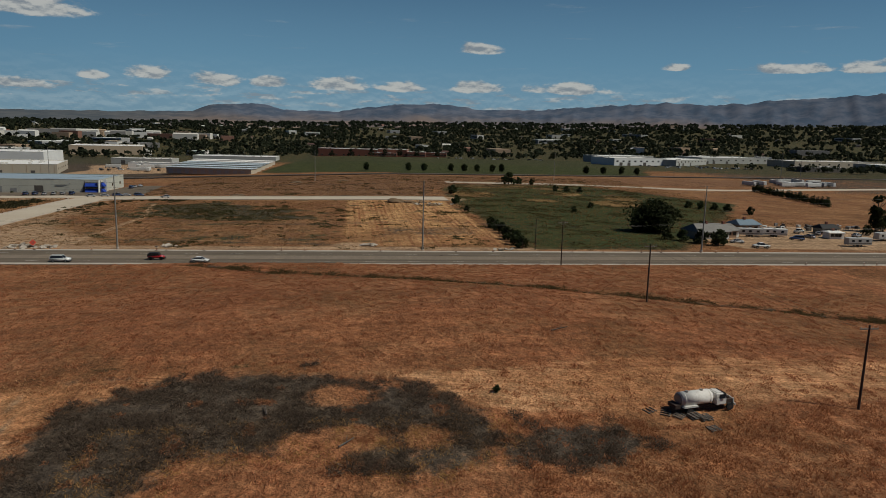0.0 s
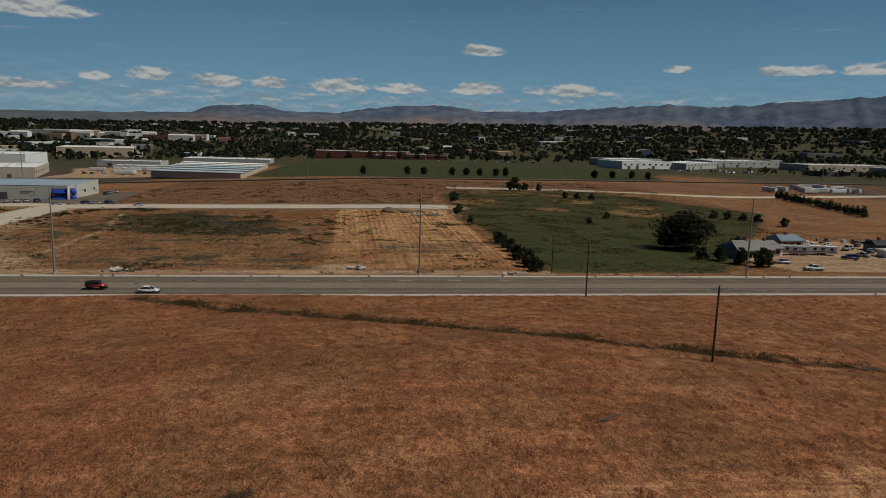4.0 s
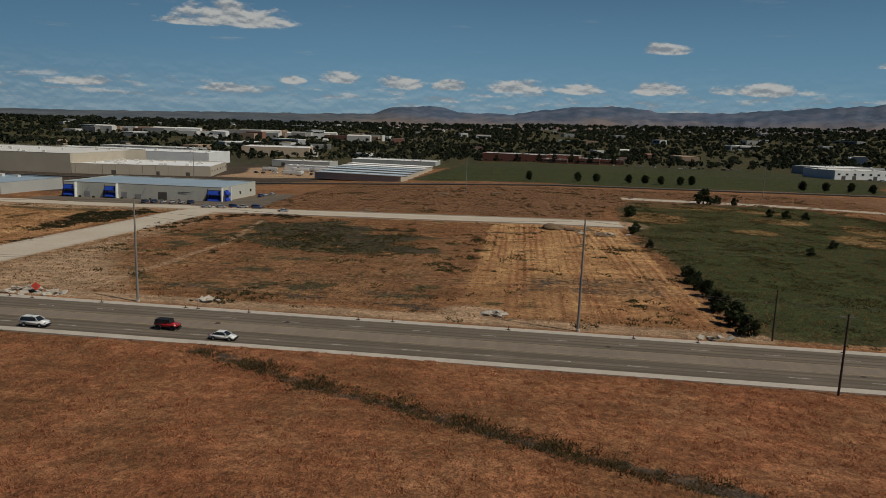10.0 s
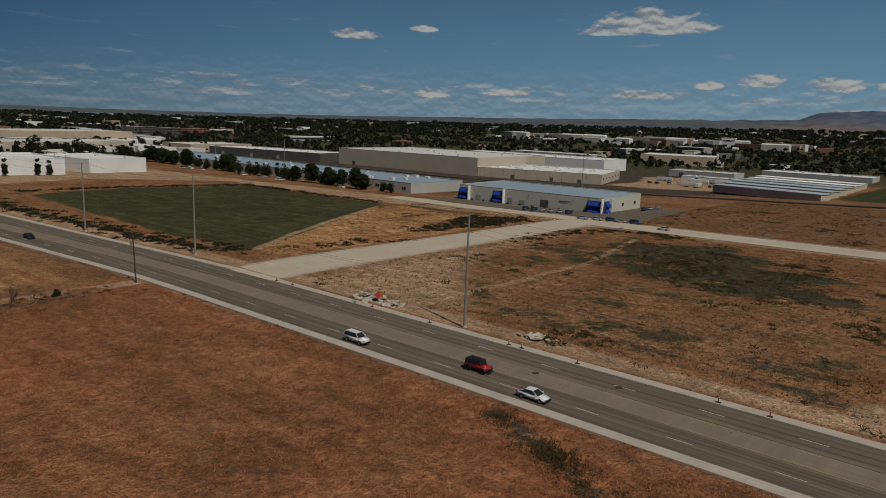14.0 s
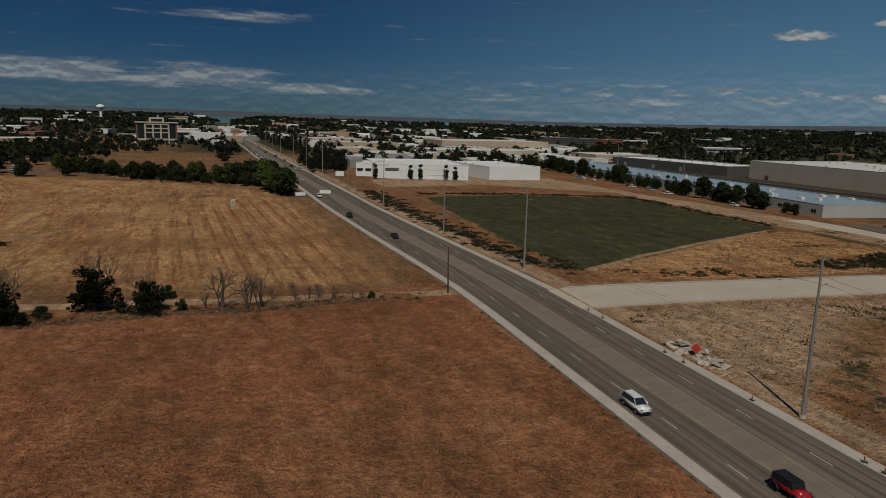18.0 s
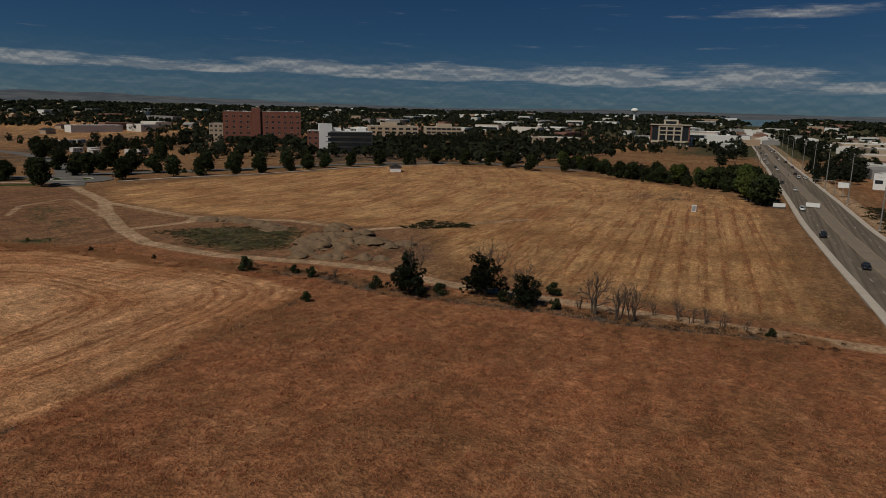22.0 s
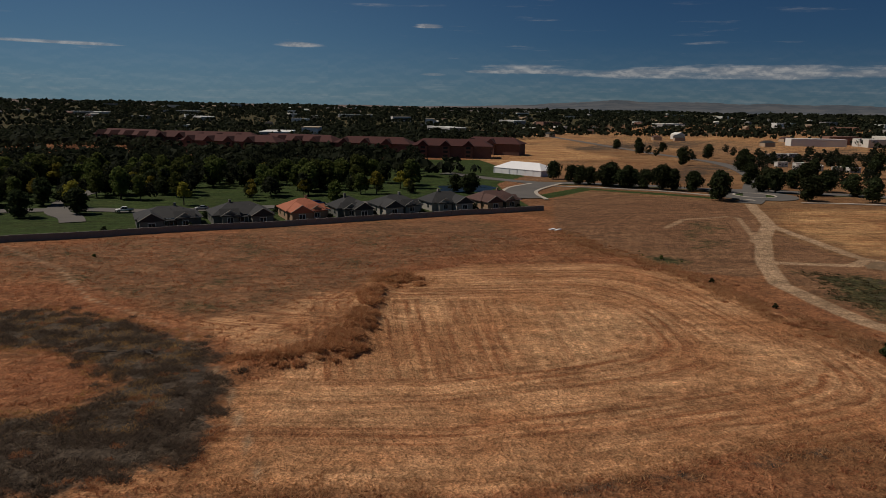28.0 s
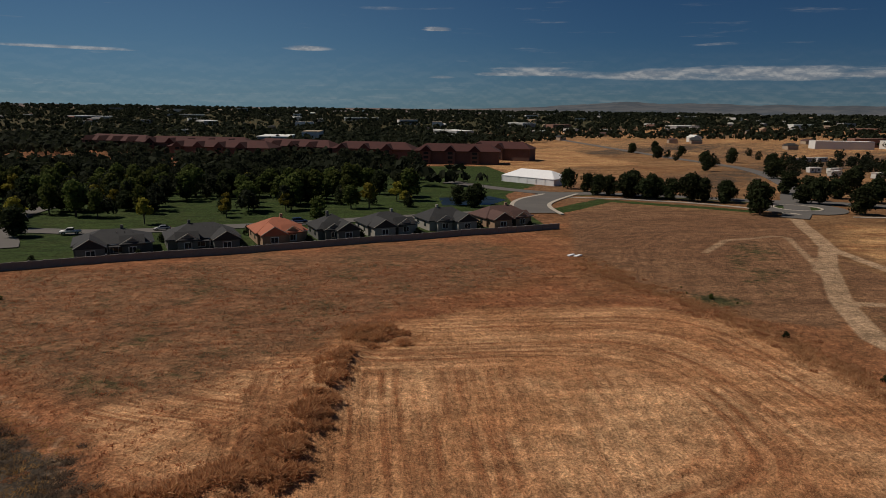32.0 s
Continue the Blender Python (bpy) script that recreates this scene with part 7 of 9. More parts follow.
TOWN_ASPHALT = surf("town_asphalt", (0.125, 0.114, 0.102), (0.10, 0.092, 0.084), 0.08, 3, 0.9, bump=0.15)
ribbon("boulevard", smooth_line([(-110, -230), (-140, -185), (-170, -176), (-200, -164), (-222, -150), (-250, -140), (-300, -112), (-360, -90), (-430, -48), (-446, 0), (-436, 60)]), 9, 0.22, TOWN_ASPHALT, "grey boulevard lined with trees")
ribbon("avenue", smooth_line([(-208, -104), (-222, -122), (-246, -160), (-276, -205), (-314, -304), (-316, -411), (-326, -583), (-340, -800)]), 9, 0.24, TOWN_ASPHALT, "grey avenue leading away past the roundabout")
ribbon("cul_de_sac", smooth_line([(-124, -122), (-126, -140), (-134, -158), (-148, -178)]), 13, 0.26, TOWN_ASPHALT, "asphalt turning circle behind the houses")
for off in (-7.4, 7.0):
    ribbon("pavement_curve", smooth_line([(-124 + off, -118), (-126 + off, -140), (-134 + off, -158 - off * 0.3), (-150 + off, -178)]), 1.6, 0.3, CONCRETE, "curved pale concrete footpath", "pavement")
ribbon("pavement_boulevard", smooth_line([(-150, -166), (-175, -155), (-204, -135), (-216, -112)]), 1.8, 0.25, CONCRETE, "pale concrete footpath under the boulevard trees", "pavement")
ribbon("pavement_boulevard", smooth_line([(-232, -106), (-262, -97), (-300, -80), (-360, -66), (-420, -34)]), 1.8, 0.25, CONCRETE, "pale concrete footpath under the boulevard trees", "pavement")
ang = np.radians(np.arange(0, 361, 15))
ribbon("roundabout_road", [(-226 + 13 * math.cos(a), -128 + 13 * math.sin(a)) for a in ang], 8, 0.28, TOWN_ASPHALT, "small roundabout of grey asphalt")
ribbon("roundabout_kerb", [(-226 + 8.4 * math.cos(a), -128 + 8.4 * math.sin(a)) for a in ang], 0.8, 0.36, CONCRETE, "pale kerb ring of the roundabout", "kerb")
ribbon("residential_street", smooth_line([(110, -88), (40, -100), (10, -96), (-30, -104), (-80, -118), (-118, -128)]), 8, 0.22, TOWN_ASPHALT, "residential street behind the houses")
ribbon("residential_street", smooth_line([(26, -74), (30, -84), (40, -102), (44, -150), (20, -190)]), 7, 0.23, TOWN_ASPHALT, "residential street curving into the park")
def fine_line(pts, gap=4.0):
    p = np.array(pts, float)
    sg = np.concatenate([[0], np.cumsum(np.hypot(*np.diff(p, axis=0).T))])
    q = np.linspace(0, sg[-1], int(sg[-1] / gap) + 2)
    return np.stack([np.interp(q, sg, p[:, 0]), np.interp(q, sg, p[:, 1])], 1)


ribbon("side_road", fine_line(SIDE_ROAD), 15, 0.14, GRAVEL_ROAD, "new pale side road leading north from the highway")
ribbon("side_road", fine_line(EAST_ARM), 17, 0.17, GRAVEL_ROAD, "new pale side road ending at the green plot")
ribbon("side_road", fine_line([(-128, 361), (-170, 361.5), (-240, 360)]), 14, 0.12, GRAVEL_ROAD, "pale dirt lane before the shop")
for kerb in ([(-119.2, 197), (-120, 300), (-120.5, 336), (-117, 342), (-108, 345.5), (45, 345.6)], [(-134.9, 197), (-136, 300), (-137, 348), (-141, 353)], [(45, 363.4), (-112, 363.6)]):
    ribbon("kerb_side_road", fine_line(kerb), 0.5, 0.3, CONCRETE, "pale concrete kerb of the side road", "kerb", 0.5)
ribbon("yard_road", smooth_line([(60, 474), (156, 466), (230, 440), (300, 452), (420, 480)]), 12, 0.1, GRAVEL_ROAD, "pale dirt road beside the east field")
ribbon("rail_bed", smooth_line([(-600, 500), (-300, 525), (-94, 543), (30, 550), (175, 566), (331, 581), (520, 600)]), 6, 0.7, surf("ballast", (0.06, 0.046, 0.038), (0.045, 0.036, 0.03), 0.3, 4, 0.95, bump=0.5), "dark ballast of the railway line", "railway", 1.2)
for off in (-0.75, 0.75):
    ribbon("rail", [(x, y + off) for x, y in smooth_line([(-600, 500), (-300, 525), (-94, 543), (30, 550), (175, 566), (331, 581), (520, 600)])], 0.12, 0.92, STEEL, "steel rail of the railway line", "railway", 0.16)

# ---- poles and wires ----
INSUL = surf("porcelain", (0.35, 0.33, 0.31), (0.28, 0.26, 0.25), 3, 12, 0.4, bump=0.0)


def steel_pole(x, y, h=20.4, label="tall pale steel power pole beside the north kerb"):
    z = ground_z(x, y)
    ob = thing("power_pole", label, "power pole", "steel poles", at=pose(x, y, z - 0.1))
    bm = bmesh.new()
    tube(bm, (0, 0, 0), (0, 0, h), 0.26, 0.13, 12)
    part("shaft", bm, STEEL, ob, smooth=False)
    bm = bmesh.new()
    tube(bm, (0, 0, 0), (0, 0, 0.5), 0.42, 0.38, 12)
    part("footing", bm, CONCRETE, ob)
    for k, (zz, sx) in enumerate(((h - 0.4, 1), (h - 2.0, -1), (h - 3.6, 1))):
        bm = bmesh.new()
        tube(bm, (0, 0, zz), (0, sx * 0.9, zz + 0.25), 0.05, 0.04, 6)
        arm = part("bracket", bm, STEEL, ob)
        bm = bmesh.new()
        for j in range(4):
            tube(bm, (0, sx * (0.9 + j * 0.09), zz + 0.25 + j * 0.02), (0, sx * (0.95 + j * 0.09), zz + 0.27 + j * 0.02), 0.09, 0.06, 8)
        part("insulator", bm, INSUL, arm)
    bm = bmesh.new()
    tube(bm, (0, 0, 9.0), (0, 0, 9.25), 0.27, 0.27, 10)
    tube(bm, (0, -0.45, 9.1), (0, 0.45, 9.1), 0.05, 0.05, 6)
    part("collar", bm, STEEL, ob)
    return z - 0.1


def wood_pole(x, y, h=11.5, arm=2.4, label="dark wooden utility pole with crossarm in dry grass", drum=False):
    z = ground_z(x, y)
    ob = thing("utility_pole", label, "utility pole", "wooden poles", at=pose(x, y, z - 0.2, 1.0, -0.6, 0))
    bm = bmesh.new()
    tube(bm, (0, 0, 0), (0, 0, h), 0.17, 0.12, 10)
    part("shaft", bm, WOOD_POLE, ob)
    if arm:
        bm = bmesh.new()
        box(bm, -arm / 2, -0.06, h - 0.55, arm / 2, 0.06, h - 0.4)
        a = part("crossarm", bm, surf("grey_crossarm", (0.25, 0.22, 0.19), (0.2, 0.175, 0.15), 2, 9, 0.9), ob)
        for k in (-1, -0.45, 0.45, 1):
            bm = bmesh.new()
            tube(bm, (k * arm / 2.15, 0, h - 0.4), (k * arm / 2.15, 0, h - 0.2), 0.05, 0.035, 8)
            part("insulator", bm, INSUL, a)
        for s in (-1, 1):
            bm = bmesh.new()
            tube(bm, (0, 0.08, h - 1.25), (s * arm * 0.28, 0.08, h - 0.5), 0.02, 0.02, 5)
            part("brace", bm, STEEL, ob)
    if drum:
        bm = bmesh.new()
        tube(bm, (0, -0.4, h - 1.6), (0, -0.4, h - 0.7), 0.24, 0.24, 12)
        part("transformer", bm, STEEL, ob)


N_POLES = [(190, 198.2), (104, 198.2), (17.4, 198.1), (-67.5, 198.2), (-154.3, 198.2), (-204.7, 193), (-270.5, 188), (-341, 185), (-411, 181.2), (-478, 178.5), (-541, 175.2), (-615, 170.3), (-690, 168), (-770, 165), (-850, 161)]
for x, y in N_POLES:
    steel_pole(x, y)
for x, y in ((-620, 145), (-540, 149), (-460, 153)):
    steel_pole(x, y, 13, "slim steel street pole beside the far highway")
for x, y, h in ((-29.2, 484.5, 21), (149, 514, 21), (-209, 503, 23), (349, 535, 24), (356, 520, 24), (-470, 470, 22), (-620, 500, 22), (560, 560, 24)):
    steel_pole(x, y, h, "tall pale steel transmission pole by the railway")
wood_pole(51.5, 172.6, 12.0)
wood_pole(51.4, 118.7, 11.2)
wood_pole(59.2, 73.2, 11.0)
wood_pole(-135.4, 173.2, 9.9, 0, "dark wooden pole with grey drum at the track mouth", True)
wood_pole(51.8, 200.2, 9.6, 0, "dark wooden pole among shrubs beside the green plot")
wood_pole(-331, 152, 8, 0, "dark wooden pole at the far edge of stubble")
wires = thing("overhead_wires", "thin dark wires strung between the power poles", "power line")


def wire(a, b, sag):
    a, b = Vector(a), Vector(b)
    bm = bmesh.new()
    n = 10
    side = (b - a).cross(Vector((0, 0, 1))).normalized() * 0.018
    rings = []
    for k in range(n + 1):
        p = a.lerp(b, k / n) - Vector((0, 0, sag * 4 * (k / n) * (1 - k / n)))
        rings.append([bm.verts.new(p + o) for o in (side, Vector((0, 0, 0.018)), -side, Vector((0, 0, -0.018)))])
    for r0, r1 in zip(rings, rings[1:]):
        for k in range(4):
            bm.faces.new((r0[k], r1[k], r1[(k + 1) % 4], r0[(k + 1) % 4]))
    part("wire", bm, TRIM_DARK, wires)


for (xa, ya), (xb, yb) in zip(N_POLES[:7], N_POLES[1:8]):
    for zz, oy in ((20.2, 1.2), (18.6, -1.2), (17.0, 1.2), (9.2, 0.45), (9.0, -0.45)):
        wire((xa, ya + oy, zz), (xb, yb + oy, zz), 1.6)
for (xa, ya, za), (xb, yb, zb) in (((59.2, 73.2, 12.6), (51.4, 118.7, 15.2)), ((51.4, 118.7, 15.2), (51.5, 172.6, 11.9)), ((51.5, 172.6, 11.9), (51.8, 200.2, 9.6))):
    for o in (-1, 1):
        wire((xa + o, ya, za), (xb + o, yb, zb), 0.9)

# ---- vehicles ----
TYRE = surf("tyre_rubber", (0.02, 0.02, 0.02), (0.015, 0.015, 0.015), 4, 20, 0.9, bump=0.1)
CHROME = surf("alloy", (0.45, 0.45, 0.45), (0.38, 0.38, 0.38), 4, 20, 0.35, 0.8, bump=0.0)
LAMP_RED = surf("tail_lamp", (0.30, 0.01, 0.01), (0.22, 0.01, 0.01), 4, 20, 0.3, bump=0.0)


def paint(name, c):
    m = surf(name, c, tuple(v * 0.93 for v in c), 0.6, 6, 0.28, 0.0, bump=0.0, spec=0.6)
    return m


BLACK = surf("black_plastic", (0.012, 0.012, 0.012), (0.009, 0.009, 0.009), 3, 14, 0.6, bump=0.0)
CAR_SHAPES = {
    "sedan": (4.55, 1.8, [(-2.2, 0.3), (2.15, 0.3), (2.27, 0.52), (2.12, 0.70), (1.0, 0.90), (-1.7, 0.98), (-2.22, 0.90), (-2.27, 0.6)], [(1.15, 0.87), (0.25, 1.36), (-0.95, 1.40), (-1.95, 0.95)], 0.32),
    "suv": (4.75, 1.9, [(-2.3, 0.4), (2.3, 0.4), (2.37, 0.78), (2.2, 1.0), (1.15, 1.10), (-2.3, 1.12), (-2.37, 0.8)], [(1.25, 1.08), (0.5, 1.66), (-2.0, 1.74), (-2.32, 1.10)], 0.37),
    "pickup": (5.4, 1.95, [(-2.65, 0.5), (2.6, 0.5), (2.7, 0.9), (2.5, 1.08), (1.3, 1.17), (-2.68, 1.17)], [(1.35, 1.15), (0.6, 1.74), (-0.7, 1.78), (-0.95, 1.15)], 0.4),
    "jeep": (4.3, 1.75, [(-1.9, 0.55), (1.95, 0.55), (2.0, 1.02), (0.85, 1.16), (-1.95, 1.16)], [(0.85, 1.14), (0.62, 1.80), (-1.85, 1.80), (-1.93, 1.14)], 0.43),
}


def make_car(kind, body, label, soft_top=None):
    length, width, low, cabin, wr = CAR_SHAPES[kind]
    ob = thing({"sedan": "car", "suv": "suv", "pickup": "pickup_truck", "jeep": "jeep"}[kind], label, "car" if kind != "pickup" else "truck")
    bm = bmesh.new()
    prism(bm, low, -width / 2, width / 2)
    for v in bm.verts:
        if abs(v.co.x) > length * 0.44:
            v.co.y *= 0.86
    bmesh.ops.bevel(bm, geom=list(bm.edges), offset=0.11, segments=3, affect="EDGES", clamp_overlap=True)
    part("body", bm, body, ob, smooth=True)
    bm = bmesh.new()
    prism(bm, cabin, -width / 2 + 0.09, width / 2 - 0.09)
    top = max(z for _, z in cabin)
    for v in bm.verts:
        if v.co.z > top - 0.15:
            v.co.y *= 0.80 if kind != "jeep" else 0.93
    bmesh.ops.bevel(bm, geom=list(bm.edges), offset=0.06, segments=2, affect="EDGES", clamp_overlap=True)
    part("window_band", bm, soft_top or GLASS, ob)
    x0, x1 = min(x for x, z in cabin if z > top - 0.12), max(x for x, z in cabin if z > top - 0.12)
    bm = bmesh.new()
    hw = width / 2 * (0.70 if kind != "jeep" else 0.86)
    box(bm, x0 - 0.02, -hw, top - 0.03, x1 + 0.02, hw, top + 0.03, bevel=0.028)
    part("roof", bm, soft_top or body, ob)
    for s in (-1, 1):
        for xa, xb in ((x1, cabin[0][0]), (x0, cabin[-1][0])):
            bm = bmesh.new()
            tube(bm, (xa, s * hw, top - 0.02), (xb, s * (width / 2 - 0.1), cabin[0][1]), 0.035, 0.04, 6)
            part("pillar", bm, soft_top or body, ob)
    for sx in (-0.30, 0.31):
        for s in (-1, 1):
            bm = bmesh.new()
            tube(bm, (sx * length, s * (width / 2 - 0.2), wr), (sx * length, s * (width / 2 + 0.015), wr), wr, wr, 16)
            wh = part("wheel", bm, TYRE, ob)
            bm = bmesh.new()
            tube(bm, (sx * length, s * (width / 2), wr), (sx * length, s * (width / 2 + 0.03), wr), wr * 0.62, wr * 0.5, 10)
            part("rim", bm, BLACK if kind == "jeep" else CHROME, wh)
            bm = bmesh.new()
            n = 9
            ring = [(sx * length + (wr + 0.07) * math.cos(math.pi * k / n), wr + (wr + 0.07) * math.sin(math.pi * k / n)) for k in range(n + 1)]
            for (xa, za), (xb, zb) in zip(ring, ring[1:]):
                tube(bm, (xa, s * (width / 2 + (0.06 if kind == "jeep" else -0.01)), za), (xb, s * (width / 2 + (0.06 if kind == "jeep" else -0.01)), zb), 0.08 if kind == "jeep" else 0.035, None, 6)
            part("wheel_arch", bm, BLACK, ob)
    for s in (-1, 1):
        bm = bmesh.new()
        box(bm, length / 2 - 0.14, s * width * 0.33 - 0.17, low[2][1] + 0.02, length / 2 - 0.01, s * width * 0.33 + 0.17, low[2][1] + 0.14, bevel=0.03)
        part("headlight", bm, CHROME, ob)
        bm = bmesh.new()
        box(bm, -length / 2 - 0.02, s * width * 0.36 - 0.13, 0.74, -length / 2 + 0.08, s * width * 0.36 + 0.13, 0.92, bevel=0.03)
        part("tail_light", bm, LAMP_RED, ob)
        bm = bmesh.new()
        box(bm, cabin[0][0] - 0.42, s * (width / 2 + 0.06) - 0.08, cabin[0][1] + 0.04, cabin[0][0] - 0.24, s * (width / 2 + 0.06) + 0.08, cabin[0][1] + 0.18, bevel=0.03)
        part("mirror", bm, body, ob)
    bm = bmesh.new()
    box(bm, length / 2 - 0.06, -0.5, 0.42, length / 2 + 0.02, 0.5, 0.58, bevel=0.02)
    part("grille", bm, BLACK, ob)
    for sx in (-1, 1):
        bm = bmesh.new()
        box(bm, sx * (length / 2 - 0.02) - 0.08, -width * 0.42, 0.32, sx * (length / 2 - 0.02) + 0.08, width * 0.42, 0.44, bevel=0.03)
        part("bumper", bm, BLACK, ob)
    if kind == "jeep":
        bm = bmesh.new()
        tube(bm, (-2.02, 0, 1.05), (-2.24, 0, 1.05), 0.4, 0.4, 16)
        part("spare_wheel", bm, TYRE, ob)
    if kind == "pickup":
        bm = bmesh.new()
        box(bm, -2.55, -0.78, 1.17, -1.05, 0.78, 1.185)
        part("bed", bm, BLACK, ob)
    if kind == "suv":
        for s in (-1, 1):
            bm = bmesh.new()
            tube(bm, (x0 + 0.1, s * hw * 0.92, top + 0.08), (x1 - 0.3, s * hw * 0.92, top + 0.08), 0.022, None, 6)
            part("roof_rail", bm, BLACK, ob)
    return ob


P_WHITE, P_RED, P_BLACK, P_SILVER, P_BLUE = paint("white_car_paint", (0.72, 0.72, 0.70)), paint("red_car_paint", (0.42, 0.012, 0.015)), paint("black_car_paint", (0.015, 0.015, 0.017)), paint("silver_car_paint", (0.38, 0.38, 0.39)), paint("blue_car_paint", (0.03, 0.06, 0.16))
suv_white = make_car("suv", P_WHITE, "white suv driving on the highway")
suv_white.matrix_world = pose(-75, 179.4, 0, 0, 0, 0)
jeep_red = make_car("jeep", P_RED, "red jeep with black soft top on the highway", BLACK)
jeep_red.matrix_world = pose(-53, 182.9, 0, 0, 0, 0)
car_white = make_car("sedan", P_WHITE, "white sedan driving on the highway")
car_white.matrix_world = pose(-41.5, 179.6, 0, 0, 0, 0)
car_black = make_car("sedan", P_BLACK, "black car driving on the highway")
car_black.matrix_world = pose(-203.5, 182.6 + float(bend(-203.5)), 0, 0, 0, 0)
truck_black = make_car("pickup", P_BLACK, "black pickup truck driving on the highway")
truck_black.matrix_world = pose(-248, 179.4 + float(bend(-248)), 0, 0, 0, 0)
car_silver = make_car("sedan", P_SILVER, "silver car parked among others")
car_silver.matrix_world = pose(-126, 362.5, ground_z(-126, 362.5) + 0.16, 0, 0, 5)
car_blue = make_car("suv", P_BLUE, "dark blue suv parked among others")
car_blue.matrix_world = pose(-120, 363.0, ground_z(-120, 363) + 0.16, 0, 0, 4)
pick_white = make_car("pickup", P_WHITE, "white pickup truck parked in the yard")
pick_white.matrix_world = pose(128, 205, ground_z(128, 205), 0, 0, 175)
for src, x, y, r in ((suv_white, -311, 179.4, 0), (car_white, -390, 182.8, 0), (suv_white, -470, 190.5, 180), (car_black, -560, 193.8, 180), (car_white, -640, 179.4, 0), (car_black, -720, 182.8, 0), (suv_white, -800, 190.5, 180), *[((car_black, suv_white, truck_black, car_white)[k % 4], -430 - 31 * k - (k * 7) % 13, (179.4, 182.8, 190.5, 193.8)[(k * 3 + k // 4) % 4], 0 if (k * 3 + k // 4) % 4 < 2 else 180) for k in range(16)]):
    copy_thing(src, pose(x, y + float(bend(x)), 0.0, 0, 0, r + 3))
RC = random.Random(3)
copy_thing(pick_white, pose(16.5, -92, ground_z(16.5, -92) + 0.24, 0, 0, 12))
copy_thing(car_silver, pose(-6, -97.5, ground_z(-6, -97.5) + 0.24, 0, 0, 12))
copy_thing(car_blue, pose(-44, -107, ground_z(-44, -107) + 0.24, 0, 0, 194))
for x, y, r in [(-168 + k * 4.4, 374 + k * 0.1, 96) for k in range(6)] + [(-132, 361, 4), (-116, 363.6, 3), (-110, 363.8, 2), (-131, 421, 90), (-131, 428, 90), (-130, 435, 88), (-95, 355, 185), (126, 216, 170), (165, 240, 30), (170, 236, 60), (176, 234, 40), (182, 231, 20), (152, 222, 150), (161, 228, 100)]:
    copy_thing(RC.choice((car_silver, car_blue, pick_white, car_silver)), pose(x, y, ground_z(x, y) + (0.17 if y > 350 else 0), 0, 0, r + RC.uniform(-4, 4)))


def make_far_car(body, label):
    ob = thing("car", label, "car", "cars in far parking lots")
    bm = bmesh.new()
    prism(bm, [(-2.4, 0.35), (2.4, 0.35), (2.4, 0.85), (1.2, 1.0), (-2.4, 1.0)], -0.95, 0.95)
    part("body", bm, body, ob)
    bm = bmesh.new()
    prism(bm, [(1.1, 0.98), (0.4, 1.55), (-1.7, 1.6), (-2.2, 0.98)], -0.85, 0.85)
    part("window_band", bm, GLASS, ob)
    bm = bmesh.new()
    box(bm, -1.75, -0.8, 1.57, 0.45, 0.8, 1.66, bevel=0.03)
    part("roof", bm, body, ob)
    for x in (-1.5, 1.5):
        bm = bmesh.new()
        tube(bm, (x, -0.98, 0.34), (x, -0.72, 0.34), 0.34, 0.34, 10)
        part("wheel", bm, TYRE, ob)
        bm = bmesh.new()
        tube(bm, (x, 0.72, 0.34), (x, 0.98, 0.34), 0.34, 0.34, 10)
        part("wheel", bm, TYRE, ob)
    return ob


far_cars = [make_far_car(P_SILVER, "silver car parked in a far lot"), make_far_car(P_WHITE, "white car parked in a far lot"), make_far_car(P_BLACK, "black car parked in a far lot")]
for k in range(130):
    if k < 30:
        x, y = RC.uniform(330, 460), RC.uniform(745, 790)
    elif k < 42:
        x, y = RC.uniform(-232, -165), RC.uniform(640, 680)
    elif k < 60:
        x, y = RC.uniform(100, 260), RC.uniform(885, 905)
    elif k < 72:
        x, y = -262 - RC.uniform(0, 200), RC.uniform(366, 371)
    else:
        x, y = RC.uniform(-600, -455), RC.uniform(-130, 10)
    m = pose(x, y, ground_z(x, y), 0, 0, RC.choice((0, 90)) + RC.uniform(-4, 4))
    if k < 3:
        far_cars[k].matrix_world = m
    else:
        copy_thing(RC.choice(far_cars), m)

# traffic signals and signs at the far crossing
for x, y, s in ((-401, 158.6, 1), (-381, 183.0, -1)):
    ts = thing("traffic_signal", "steel traffic signal mast reaching over the highway", "traffic signal", "signals at the far crossing", at=pose(x, y, ground_z(x, y)))
    bm = bmesh.new()
    tube(bm, (0, 0, 0), (0, 0, 7.5), 0.16, 0.11, 10)
    part("post", bm, STEEL, ts)
    bm = bmesh.new()
    tube(bm, (0, 0, 6.6), (0, s * 12, 7.0), 0.11, 0.06, 8)
    part("arm", bm, STEEL, ts)
    for d in (5, 8.5, 11.5):
        bm = bmesh.new()
        box(bm, -0.18, s * d - 0.18, 6.0, 0.18, s * d + 0.18, 7.2, bevel=0.04)
        part("signal_head", bm, TRIM_DARK, ts)
ps = thing("pole_sign", "white box sign on a pole beside the highway", "sign", at=pose(-373, 185.6, ground_z(-373, 185.6), 0, 0, 90))
boxes("post", [(-0.15, -0.15, 0, 0.15, 0.15, 4.2)], STEEL, ps)
boxes("panel", [(-2.2, -0.25, 4.2, 2.2, 0.25, 6.6)], WHITE, ps)
ms = thing("monument_sign", "low white sign on dark base beside the highway", "sign", at=pose(-312, 159.4, ground_z(-312, 159.4), 0, 0, 100))
